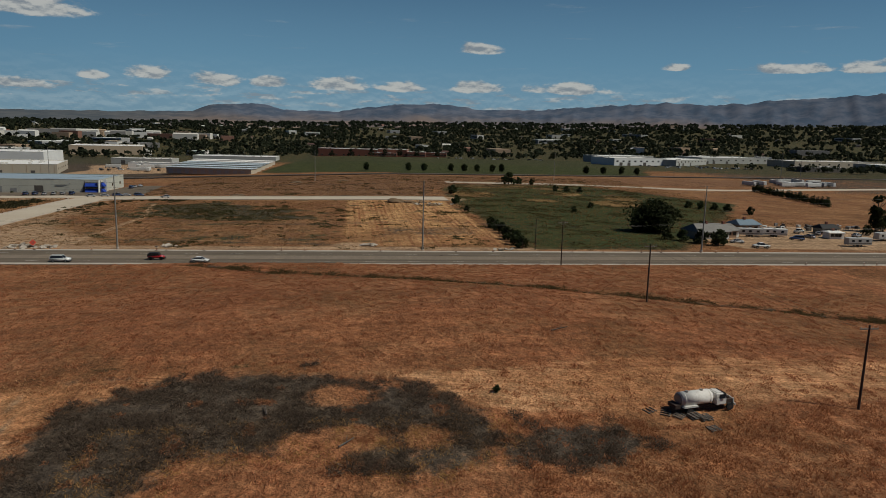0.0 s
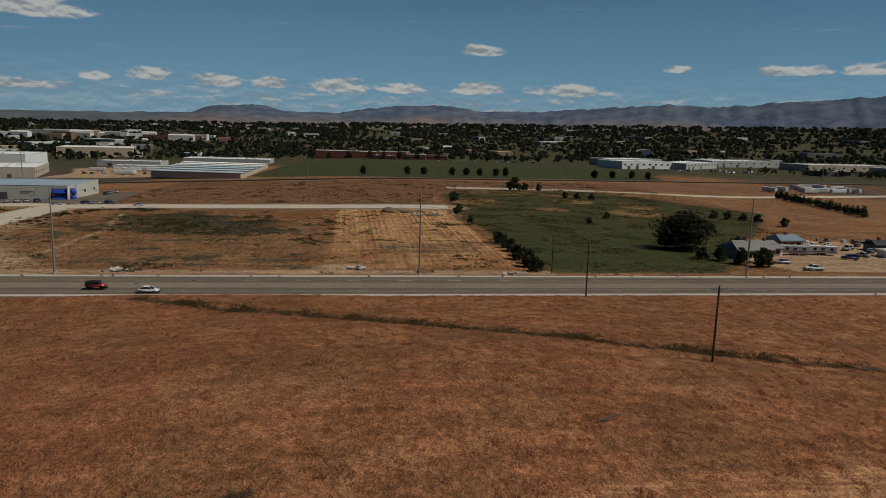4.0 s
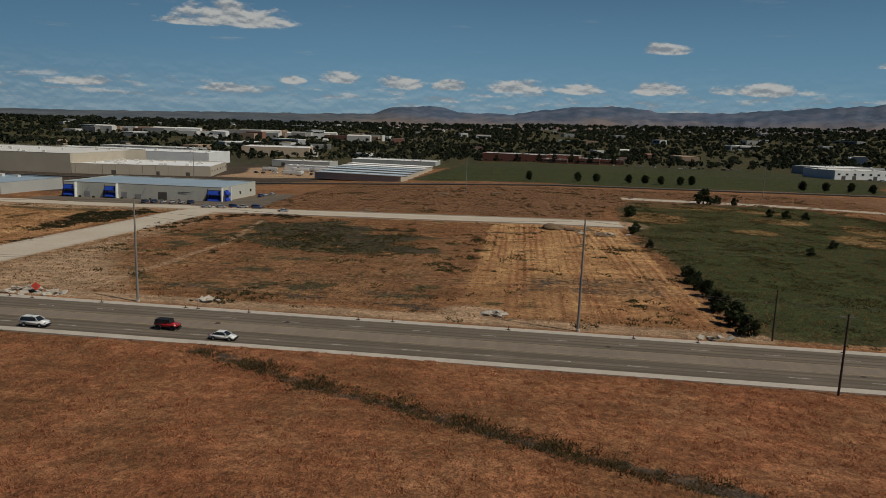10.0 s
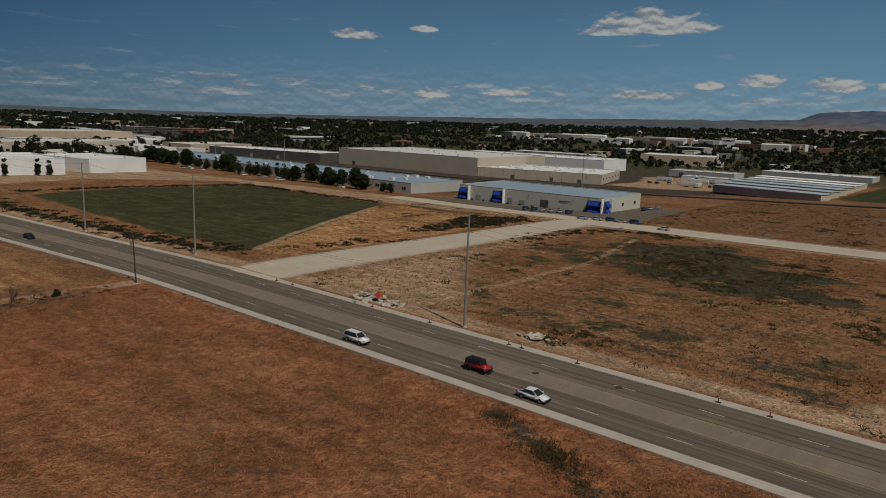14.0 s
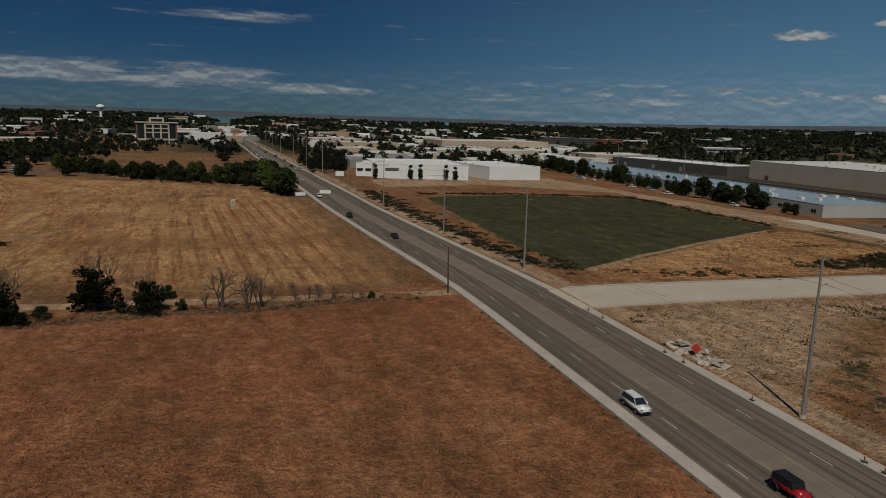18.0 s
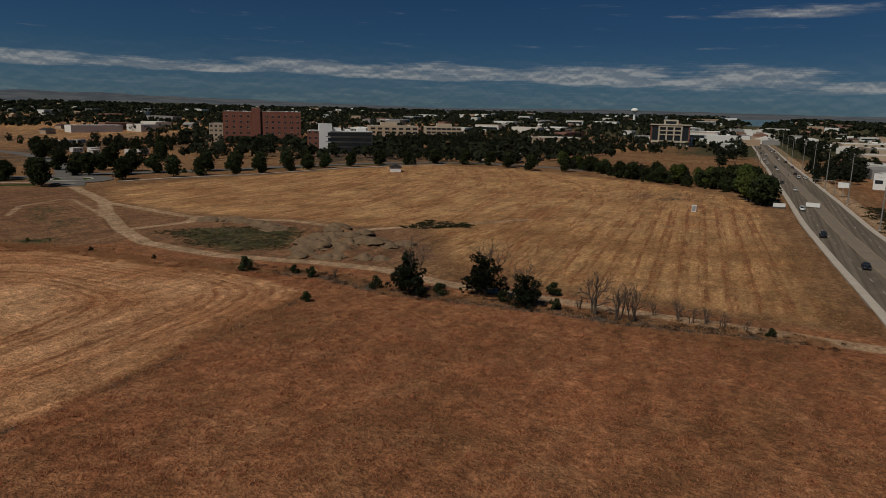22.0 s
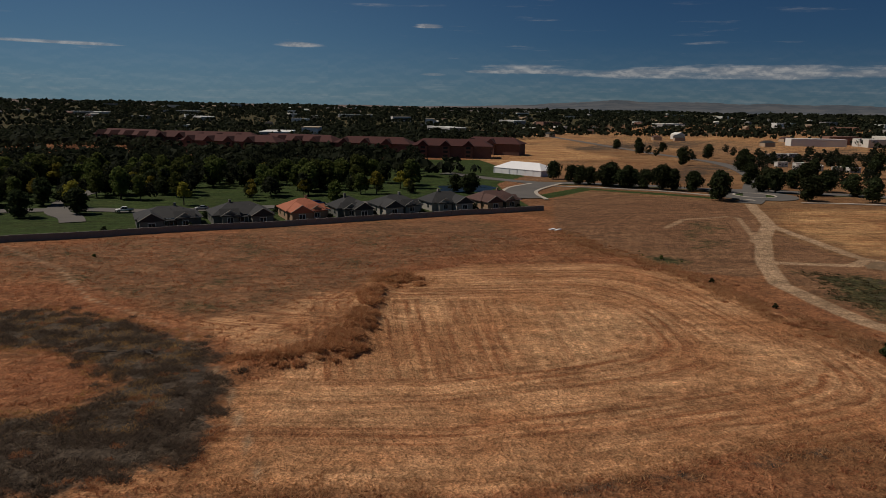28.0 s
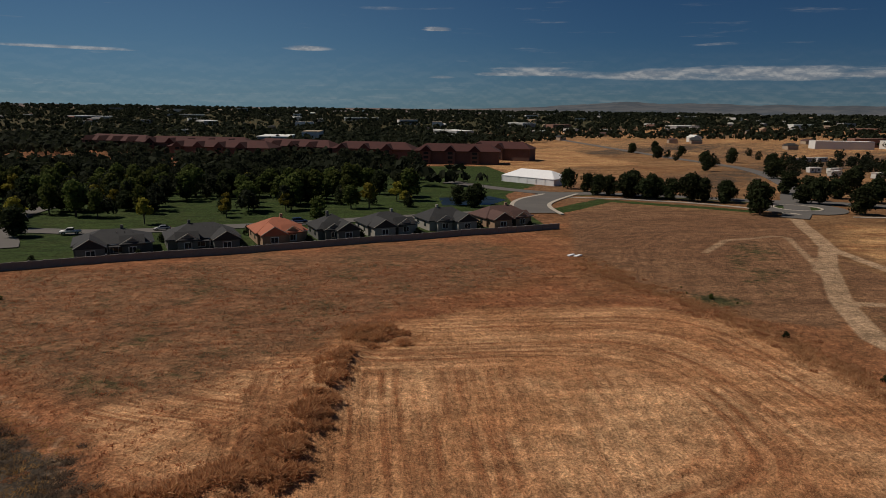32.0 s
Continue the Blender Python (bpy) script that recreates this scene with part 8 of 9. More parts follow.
boxes("base", [(-2.4, -0.4, 0, 2.4, 0.4, 0.6)], TRIM_DARK, ms)
boxes("panel", [(-2.2, -0.2, 0.6, 2.2, 0.2, 2.0)], WHITE, ms)

# trailers and sheds in the yards
CANVAS_GREY = surf("pale_trailer_panel", (0.55, 0.55, 0.53), (0.47, 0.47, 0.45), 0.4, 4, 0.6, bump=0.05, vary=0.5)


def make_trailer(length, h, label, windows=True, name="travel_trailer"):
    ob = thing(name, label, "trailer", "yard trailers")
    bm = bmesh.new()
    box(bm, -length / 2, -1.2, 0.7, length / 2, 1.2, 0.7 + h, bevel=0.18)
    part("body", bm, CANVAS_GREY, ob)
    bm = bmesh.new()
    box(bm, -length / 2 + 0.1, -1.22, 1.15, length / 2 - 0.1, 1.22, 1.35)
    part("stripe", bm, TRIM_DARK, ob)
    if windows:
        for k in (-0.3, 0.02, 0.3):
            for s in (-1, 1):
                bm = bmesh.new()
                box(bm, k * length - 0.5, s * 1.215 - 0.02, 1.7, k * length + 0.5, s * 1.215 + 0.02, 2.4)
                part("window", bm, GLASS, ob)
    for s in (-1, 1):
        for dx in (-0.5, 0.5):
            bm = bmesh.new()
            tube(bm, (dx, s * 1.05, 0.36), (dx, s * 1.24, 0.36), 0.36, 0.36, 12)
            part("wheel", bm, TYRE, ob)
    bm = bmesh.new()
    tube(bm, (length / 2, 0, 0.6), (length / 2 + 1.2, 0, 0.5), 0.06)
    part("hitch", bm, STEEL, ob)
    bm = bmesh.new()
    box(bm, -0.5, -0.35, 0.7 + h, 0.5, 0.35, 0.95 + h, bevel=0.05)
    part("roof_vent", bm, CANVAS_GREY, ob)
    return ob


rv = make_trailer(8.5, 2.3, "white travel trailer parked in the dirt yard")
rv.matrix_world = pose(149, 231, ground_z(149, 231), 0, 0, 165)
box_trailer = make_trailer(13, 2.8, "long pale box trailer parked in a storage yard", False, "box_trailer")
box_trailer.matrix_world = pose(340, 480, ground_z(340, 480), 0, 0, 10)
for x, y, r in ((139.5, 231, 168), (166, 210, 178), (186, 222, 10)):
    copy_thing(rv, pose(x, y, ground_z(x, y), 0, 0, r))
for k in range(20):
    x, y = (RC.uniform(290, 372), RC.uniform(470, 528)) if k < 13 else (RC.uniform(-232, -170), RC.uniform(630, 690))
    copy_thing(box_trailer, pose(x, y, ground_z(x, y), 0, 0, RC.choice((8, 12, 98))))


def farmhouse(x, y, rot, w, d, h, rise, roof, wall, label, name="farmhouse"):
    ob = thing(name, label, "house", at=pose(x, y, ground_z(x, y) - 0.1, 0, 0, rot))
    boxes("wall", [(-w / 2, -d / 2, 0, w / 2, d / 2, h)], wall, ob)
    bm = bmesh.new()
    hip_roof(bm, -w / 2 - 0.6, -d / 2 - 0.6, w / 2 + 0.6, d / 2 + 0.6, h + 0.05, rise, 0.3)
    part("roof", bm, roof, ob)
    for k in (-0.3, 0.0, 0.3):
        bm = bmesh.new()
        box(bm, k * w - 0.7, -d / 2 - 0.05, 0.9, k * w + 0.7, -d / 2 + 0.02, 2.1)
        part("window", bm, GLASS, ob)
    bm = bmesh.new()
    box(bm, w * 0.4, -d / 2 - 0.06, 0.1, w * 0.4 + 1, -d / 2 + 0.02, 2.1)
    part("door", bm, WHITE, ob)
    bm = bmesh.new()
    box(bm, -0.5, -0.4, h, 0.3, 0.4, h + rise + 0.9)
    part("chimney", bm, WALL_BRICK, ob)
    return ob


SHINGLE_PALE = surf("pale_grey_shingles", (0.21, 0.20, 0.185), (0.17, 0.162, 0.15), 0.5, 5, 0.9, bump=0.4)
farmhouse(121, 228, 12, 13, 9, 2.7, 2.4, SHINGLE_PALE, SIDING_PALE, "single-storey farmhouse with pale grey shingle roof beneath trees")
farmhouse(129, 231, 12, 8, 7, 2.6, 2.0, SHINGLE_PALE, SIDING_TAN, "garage with pale shingle roof beside farmhouse", "garage")
farmhouse(146, 246, 8, 9, 7, 2.8, 1.6, surf("blue_grey_sheet_roof", (0.16, 0.22, 0.27), (0.13, 0.18, 0.22), 0.4, 4, 0.6, bump=0.1), SIDING_TAN, "barn with a blue-grey sheet roof", "barn")
farmhouse(176, 240, 5, 7, 5, 2.4, 1.4, SHINGLE, SIDING, "dark wooden outbuilding among farm clutter", "outbuilding")
farmhouse(170, 228, 0, 5, 4, 2.4, 0.5, ROOF_WHITE, WALL_WHITE, "white cabin with a low roof in the yard", "cabin")
for k in range(34):
    x, y = RC.uniform(132, 205), RC.uniform(246, 262)
    bm = bmesh.new()
    for j in range(3):
        s = RC.uniform(0.3, 0.9)
        box(bm, RC.uniform(-0.6, 0.6) - s, RC.uniform(-0.6, 0.6) - s * 0.6, 0, RC.uniform(0.2, 0.6) + s, s * 0.6, RC.uniform(0.4, 1.3), rot=RC.uniform(0, 90), bevel=0.05)
    tagged(part("junk_heap", bm, RC.choice((TRIM_DARK, CANVAS_GREY, STEEL, BARK, TRIM_DARK))), "heap of dark scrap behind the farm", "junk", "farm scrap").matrix_world = pose(x, y, ground_z(x, y) - 0.05)

# ---- old tank truck in the grass ----
tz = ground_z(38.5, 73.2)
RUST = surf("rusty_dark_steel", (0.07, 0.045, 0.035), (0.045, 0.032, 0.027), 1.2, 9, 0.9, 0.2, bump=0.3)
OLD_WHITE = surf("chalky_white_paint", (0.66, 0.64, 0.60), (0.56, 0.53, 0.49), 0.7, 5, 0.55, bump=0.08, stain=(0.30, 0.2, 0.13))
tk = thing("tank_truck", "old white tank truck with dark open bonnet, standing in dry grass", "truck", at=pose(38.5, 73.0, tz - 0.05, 0, -1.5, 9) @ Matrix.Diagonal((0.92, 0.95, 0.86, 1)))
bm = bmesh.new()
tube(bm, (-3.6, 0, 1.95), (1.15, 0, 1.95), 0.95, 0.95, 28)
bmesh.ops.bevel(bm, geom=[e for e in bm.edges if len(e.link_faces) == 2 and any(len(f.verts) > 8 for f in e.link_faces)], offset=0.22, segments=3, affect="EDGES")
part("tank", bm, OLD_WHITE, tk, smooth=True)
bm = bmesh.new()
tube(bm, (-3.66, 0, 1.95), (-3.58, 0, 1.95), 0.72, 0.84, 24)
part("tank_end", bm, STEEL, tk, "grey dished tank end")
for x in (-2.4, -0.2):
    bm = bmesh.new()
    tube(bm, (x, 0, 2.85), (x, 0, 3.05), 0.24, 0.22, 12)
    part("hatch", bm, STEEL, tk)
for x in (-3.0, -1.2, 0.6):
    bm = bmesh.new()
    tube(bm, (x, 0, 1.95), (x + 0.08, 0, 1.95), 0.965, 0.965, 28)
    part("band", bm, OLD_WHITE, tk)
bm = bmesh.new()
prism(bm, [(1.4, 0.85), (3.05, 0.85), (3.05, 1.75), (2.65, 2.5), (1.6, 2.6), (1.4, 2.4)], -1.0, 1.0)
for v in bm.verts:
    if v.co.z > 2.2:
        v.co.y *= 0.84
bmesh.ops.bevel(bm, geom=list(bm.edges), offset=0.2, segments=3, affect="EDGES", clamp_overlap=True)
cab = part("cab", bm, OLD_WHITE, tk)
for s in (-1, 1):
    bm = bmesh.new()
    box(bm, 1.8, s * 1.06 - 0.02, 1.8, 2.7, s * 1.06 + 0.02, 2.4)
    part("side_window", bm, GLASS, cab)
    bm = bmesh.new()
    box(bm, 1.35, s * 1.05 - 0.05, 1.0, 1.75, s * 1.05 + 0.12 * s, 1.9, bevel=0.03)
    part("side_box", bm, OLD_WHITE, tk)
    bm = bmesh.new()
    prism(bm, [(-3.4, 1.05), (-3.2, 1.28), (-1.4, 1.28), (-1.2, 1.05)], s * 0.8 - 0.35, s * 0.8 + 0.35)
    part("mudguard", bm, OLD_WHITE, tk)
bm = bmesh.new()
prism(bm, [(3.0, 1.85), (3.06, 1.85), (2.8, 2.5), (2.74, 2.5)], -0.9, 0.9)
part("windscreen", bm, GLASS, tk)
bm = bmesh.new()
box(bm, 3.08, -0.7, 0.8, 4.2, 0.7, 1.45, bevel=0.1)
box(bm, 3.2, -0.45, 1.45, 3.9, 0.45, 1.75, bevel=0.08)
part("engine", bm, RUST, tk, "dark rusty engine")
bm = bmesh.new()
box(bm, 4.25, -1.0, 0.55, 4.42, 1.0, 0.85, bevel=0.03)
box(bm, 4.2, -0.75, 0.85, 4.34, 0.75, 1.5, bevel=0.03)
part("bumper", bm, OLD_WHITE, tk)
bm = bmesh.new()
for s in (-0.45, 0.45):
    box(bm, -4.3, s - 0.08, 0.7, 4.2, s + 0.08, 0.95)
for x in (-4.0, -1.5, 1.2, 3.2):
    box(bm, x - 0.06, -0.45, 0.72, x + 0.06, 0.45, 0.92)
part("chassis", bm, RUST, tk)
for x, ws in ((-2.5, (-1.05, -0.75, 0.75, 1.05)), (3.55, (-0.95, 0.95))):
    for s in ws:
        bm = bmesh.new()
        tube(bm, (x, s - 0.13, 0.5), (x, s + 0.13, 0.5), 0.5, 0.5, 16)
        w_ = part("wheel", bm, TYRE, tk)
        bm = bmesh.new()
        tube(bm, (x, s - 0.14, 0.5), (x, s + 0.14, 0.5), 0.24, 0.24, 10)
        part("rim", bm, RUST, w_)
bm = bmesh.new()
box(bm, -4.5, -0.8, 0.9, -3.7, 0.8, 1.5, bevel=0.05)
part("pump_box", bm, RUST, tk)
for px_, py_, rot, kind, up in ((36.6, 70.9, 14, 0, 0.0), (36.7, 70.95, 22, 0, 0.2), (37.9, 70.6, 6, 1, 0.0), (37.8, 70.6, 12, 1, 0.2), (35.0, 71.3, 40, 1, 0.0), (33.6, 72.0, 60, 2, 0.0), (31.9, 72.6, 25, 2, 0.0), (37.6, 68.2, 12, 1, 0.0)):
    gz = ground_z(px_, py_)
    ob = thing("wooden_pallet", "weathered grey wooden pallet lying in the grass", "pallet", "pallets by the truck", at=pose(px_, py_, gz + 0.03 + up, 4, -3, rot))
    for k in range(5 if kind < 2 else 1):
        bm = bmesh.new()
        box(bm, -0.7, -0.55 + k * 0.26, 0.14, 0.7, -0.43 + k * 0.26, 0.165)
        part("board", bm, surf("grey_timber", (0.12, 0.10, 0.085), (0.085, 0.07, 0.06), 2, 12, 0.9, vary=0.5), ob)
    for k in (-0.6, 0, 0.55):
        bm = bmesh.new()
        box(bm, k - 0.05, -0.55, 0.02, k + 0.05, 0.6, 0.14)
        part("bearer", bm, MATS["grey_timber"], ob)

# ---- rubble, signs, markers ----
def rubble(x, y, n, spread, size, seed, label):
    rg = random.Random(seed)
    ob = thing("rubble_pile", label, "rubble", "rubble by the highway", at=pose(x, y, ground_z(x, y)))
    for k in range(n):
        bm = bmesh.new()
        s = size * rg.uniform(0.5, 1.4)
        vs = box(bm, -s, -s * rg.uniform(0.5, 0.9), -0.09, s, s * rg.uniform(0.4, 0.9), 0.09)
        for v in bm.verts:
            v.co += Vector((rg.uniform(-0.2, 0.2), rg.uniform(-0.2, 0.2), rg.uniform(-0.03, 0.03))) * s
        o = part("concrete_slab", bm, CONCRETE, ob)
        o.matrix_local = pose(rg.gauss(0, spread), rg.gauss(0, spread * 0.5), 0.1 + rg.uniform(0, 0.5) * size, rg.uniform(-28, 28), rg.uniform(-28, 28), rg.uniform(0, 360))
    return ob


rubble(-55.6, 202.2, 16, 1.5, 0.75, 1, "pile of broken pale concrete slabs beside the highway")
rubble(2.8, 206.0, 22, 1.6, 0.7, 2, "pile of broken pale concrete slabs in the weeds")
rubble(-92, 200.6, 22, 2.4, 0.8, 3, "broken pale concrete slabs round an orange sign")
rubble(-86, 199.4, 14, 1.8, 0.6, 4, "broken pale concrete slabs beside the pavement")
rubble(41, 199.5, 10, 1.5, 0.5, 5, "small heap of broken concrete beside the pavement")
rubble(35, 326, 16, 5, 0.8, 6, "scattered concrete slabs near the road end")
DIRT = surf("dirt_pile", (0.190, 0.122, 0.070), (0.115, 0.076, 0.042), 0.5, 4, 0.95, bump=0.9)
hr = random.Random(12)
HEAPS = [(-172.7 - 4 * math.sin(k * 0.5) + hr.uniform(-1, 1), 3 + k * 3.6, hr.uniform(2.0, 3.2), hr.uniform(1.3, 2.2)) for k in range(8)]
HEAPS += [(-170 + 3.1 * k + hr.uniform(-1.2, 1.2), 70 - 2.6 * k + hr.uniform(-1, 1), hr.uniform(1.8, 3.0), hr.uniform(1.3, 2.4)) for k in range(7)]
HEAPS += [(-174 + 3.8 * k + hr.uniform(-1.5, 1.5), 56 - 0.6 * k + hr.uniform(-2, 2), hr.uniform(1.9, 3.2), hr.uniform(1.4, 2.6)) for k in range(7)]
HEAPS += [(-176 + 3.6 * k + hr.uniform(-1, 1), 45 + 1.2 * k + hr.uniform(-2, 2), hr.uniform(1.7, 2.8), hr.uniform(1.2, 2.0)) for k in range(6)]
HEAPS += [(-154 + 2.2 * k + hr.uniform(-1, 1), 74 - 4.2 * k + hr.uniform(-1, 1), hr.uniform(1.6, 2.6), hr.uniform(1.0, 1.6)) for k in range(5)]
HEAPS += [(-163 + hr.uniform(-11, 11), 57 + hr.uniform(-10, 10), hr.uniform(1.2, 2.4), hr.uniform(0.9, 1.7)) for k in range(18)]
for x, y, r, h in ((18, 334, 5.5, 2.0), (24, 331, 3.5, 1.3), (30, 333, 2.6, 1.0), (34, 322, 3, 1.1), (-62, 370, 4, 0.8), *HEAPS, (-10, 480, 4, 1.0), (-40, 466, 5, 1.0)):
    bm = bmesh.new()
    bmesh.ops.create_icosphere(bm, subdivisions=4, radius=1.0)
    r, h = (r * 1.4, h * 0.7) if x < -100 else (r, h)
    for v in bm.verts:
        k = 1 + 0.40 * noise.noise(v.co * 1.7 + Vector((x, y, 0))) + 0.16 * noise.noise(v.co * 4.5 + Vector((y, x, 0))) + 0.06 * noise.noise(v.co * 11)
        q = max(0.0, 1 - v.co.x ** 2 - v.co.y ** 2) ** 1.25
        v.co = Vector((v.co.x * r * k, v.co.y * r * k, q * h * k if v.co.z > 0 else -0.3))
    tagged(part("dirt_mound", bm, DIRT, smooth=True), "rough heap of dumped brown soil", "soil heap", "soil heaps").matrix_world = pose(x, y, ground_z(x, y) - 0.05)
ORANGE = surf("fluorescent_red_orange", (0.62, 0.055, 0.03), (0.55, 0.05, 0.028), 1, 8, 0.5, bump=0.0)
sign = thing("road_work_sign", "red-orange diamond road work sign on a stand", "sign", at=pose(-89.9, 199.3, ground_z(-89.9, 199.3), 0, 0, 40))
bm = bmesh.new()
box(bm, -0.62, -0.02, -0.62, 0.62, 0.02, 0.62, bevel=0.01)
bmesh.ops.rotate(bm, verts=bm.verts, cent=(0, 0, 0), matrix=Matrix.Rotation(radians(45), 3, "Y"))
bmesh.ops.translate(bm, verts=bm.verts, vec=(0, 0, 1.45))
panel = part("panel", bm, ORANGE, sign)
for k, zz in enumerate((1.7, 1.45, 1.2)):
    bm = bmesh.new()
    box(bm, -0.35 + 0.1 * (k != 1), -0.035, zz - 0.06, 0.35 - 0.1 * (k != 1), -0.02, zz + 0.06)
    part("text_bar", bm, TRIM_DARK, panel)
bm = bmesh.new()
tube(bm, (0, 0.04, 0.2), (0, 0.04, 1.5), 0.03)
part("post", bm, STEEL, sign)
for a in (45, 135, 225, 315):
    bm = bmesh.new()
    tube(bm, (0, 0.04, 0.35), (0.6 * math.cos(radians(a)), 0.04 + 0.6 * math.sin(radians(a)), 0.03), 0.025)
    part("leg", bm, STEEL, sign)
marker = thing("traffic_marker", "short orange traffic post on a black rubber foot", "traffic post", "posts along the kerb")
bm = bmesh.new()
box(bm, -0.32, -0.22, 0, 0.32, 0.22, 0.08, bevel=0.02)
part("foot", bm, TYRE, marker)
bm = bmesh.new()
tube(bm, (0, 0, 0.08), (0, 0, 0.95), 0.09, 0.06, 10)
part("tube", bm, surf("dull_orange_plastic", (0.26, 0.075, 0.035), (0.2, 0.06, 0.03), 1, 8, 0.6, bump=0.0), marker)
bm = bmesh.new()
tube(bm, (0, 0, 0.7), (0, 0, 0.8), 0.08, 0.075, 10)
part("band", bm, WHITE, marker)
MX = (-117.8, -112.4, -93, -88.2, -73.6, -56.5, -54, -43.9, -22.8, -16.3, 5, 27, 38, 62, 71.6, 83.6, 89.9, 102.7, 107.5, 114.8)
for k, x in enumerate(MX):
    m = pose(x, 195.9, 0.16, 0, 0, RC.uniform(0, 360))
    if k == 0:
        marker.matrix_world = m
    else:
        copy_thing(marker, m)
for k, x in enumerate((124, 142, 146, 160, 176, 179)):
    copy_thing(marker, pose(x, 176.6, 0.16))
for x, y, r in ((-46.5, 188.2, 0.9), (-35, 191.6, 0.9), (22, 190.4, 0.8), (60, 184.0, 0.7)):
    bm = bmesh.new()
    tube(bm, (0, 0, 0.006), (0, 0, 0.02), r * 0.62, r * 0.62, 24)
    mh = tagged(part("manhole_cover", bm, RUST), "dark round iron manhole cover in the road", "manhole cover", "manhole covers")
    mh.matrix_world = pose(x, y, 0)
ub = thing("utility_cabinet", "small pale utility box standing in stubble", "utility box", at=pose(-283, 131, ground_z(-283, 131)))
boxes("body", [(-1.0, -0.8, 0, 1.0, 0.8, 2.2)], WALL_WHITE, ub, bevel=0.05)
boxes("lid", [(-1.1, -0.9, 2.2, 1.1, 0.9, 2.32)], ROOF_GREY, ub)
boxes("door", [(0.97, -0.6, 0.2, 1.03, 0.6, 2.0)], DOOR_GREY, ub)
for x, y in ((-112, -52.6), (-113.4, -51.6)):
    bm = bmesh.new()
    box(bm, -1.1, -0.5, 0, 1.1, 0.5, 0.35, bevel=0.12)
    tagged(part("white_tarp", bm, CANVAS), "crumpled white tarp lying in the weeds", "tarp", "tarps").matrix_world = pose(x, y, ground_z(x, y), 3, 2, 35)
bill = thing("roadside_sign", "low white roadside sign board on two posts", "sign", at=pose(-322, 171.5, ground_z(-322, 171.5), 0, 0, 80))
boxes("board", [(-2.5, -0.08, 0.8, 2.5, 0.08, 2.4)], WHITE, bill)
for s in (-2, 2):
    boxes("post", [(s - 0.08, -0.06, 0, s + 0.08, 0.06, 0.8)], TRIM_DARK, bill)
rg = random.Random(9)
for k, (x, y, rot, ln) in enumerate(((-19, 43.4, 20, 3.2), (-21, 43.2, 70, 2.6), (-22.5, 44, 130, 2.8), (-23.6, 43.6, 50, 2.2), (-17.5, 43.8, 10, 2.4), (27, 97.3, 15, 2.8), (-4, 66, 40, 2.0), (-12, 73, 100, 1.8))):
    bm = bmesh.new()
    tube(bm, (0, 0, 0.15), (ln, 0, 0.5), 0.10, 0.05, 7)
    tube(bm, (ln * 0.5, 0, 0.3), (ln * 0.75, 0.5, 0.75), 0.05, 0.03, 5)
    tagged(part("dead_branch", bm, MATS["grey_timber"]), "bleached dead branch lying among brush", "branch", "dead branches").matrix_world = pose(x, y, ground_z(x, y) + 0.1, 0, 0, rot)

# ---- grass, stubble and brush: too many to count ----
def blades(name, x, y, h, w, lean, per, material, label, rng, spread):
    """Tufts of narrow bent blades, all in one mesh."""
    n = len(x) * per
    bx, by = np.repeat(x, per) + rng.normal(0, 1, n) * spread, np.repeat(y, per) + rng.normal(0, 1, n) * spread
    i, j = np.clip(np.searchsorted(xs, bx) - 1, 0, nx - 2), np.clip(np.searchsorted(ys, by) - 1, 0, ny - 2)
    u, v = (bx - xs[i]) / (xs[i + 1] - xs[i]), (by - ys[j]) / (ys[j + 1] - ys[j])
    zz = pz.reshape(ny, nx)
    bz = (zz[j, i] * (1 - u) + zz[j, i + 1] * u) * (1 - v) + (zz[j + 1, i] * (1 - u) + zz[j + 1, i + 1] * u) * v - 0.03
    a = rng.uniform(0, 2 * np.pi, n)
    hh = np.repeat(h, per) * rng.uniform(0.5, 1.25, n)
    ww = w * rng.uniform(0.6, 1.5, n)
    la = rng.uniform(0, 2 * np.pi, n)
    ll = hh * lean * rng.uniform(0.2, 1.4, n)
    ca, sa = np.cos(a) * ww, np.sin(a) * ww
    p0 = np.stack([bx - ca, by - sa, bz], 1)
    p1 = np.stack([bx + ca, by + sa, bz], 1)
    p2 = np.stack([bx + np.cos(la) * ll, by + np.sin(la) * ll, bz + hh], 1)
    me = bpy.data.meshes.new(name)
    vv = np.stack([p0, p1, p2], 1).reshape(-1, 3).astype(np.float32)
    me.vertices.add(3 * n)
    me.vertices.foreach_set("co", vv.ravel())
    me.loops.add(3 * n)
    me.loops.foreach_set("vertex_index", np.arange(3 * n, dtype=np.int32))
    me.polygons.add(n)
    me.polygons.foreach_set("loop_start", np.arange(0, 3 * n, 3, dtype=np.int32))
    me.update()
    me.validate()
    me.materials.append(material)
    return tagged(new(name, me), label, "grass", kind="stuff")


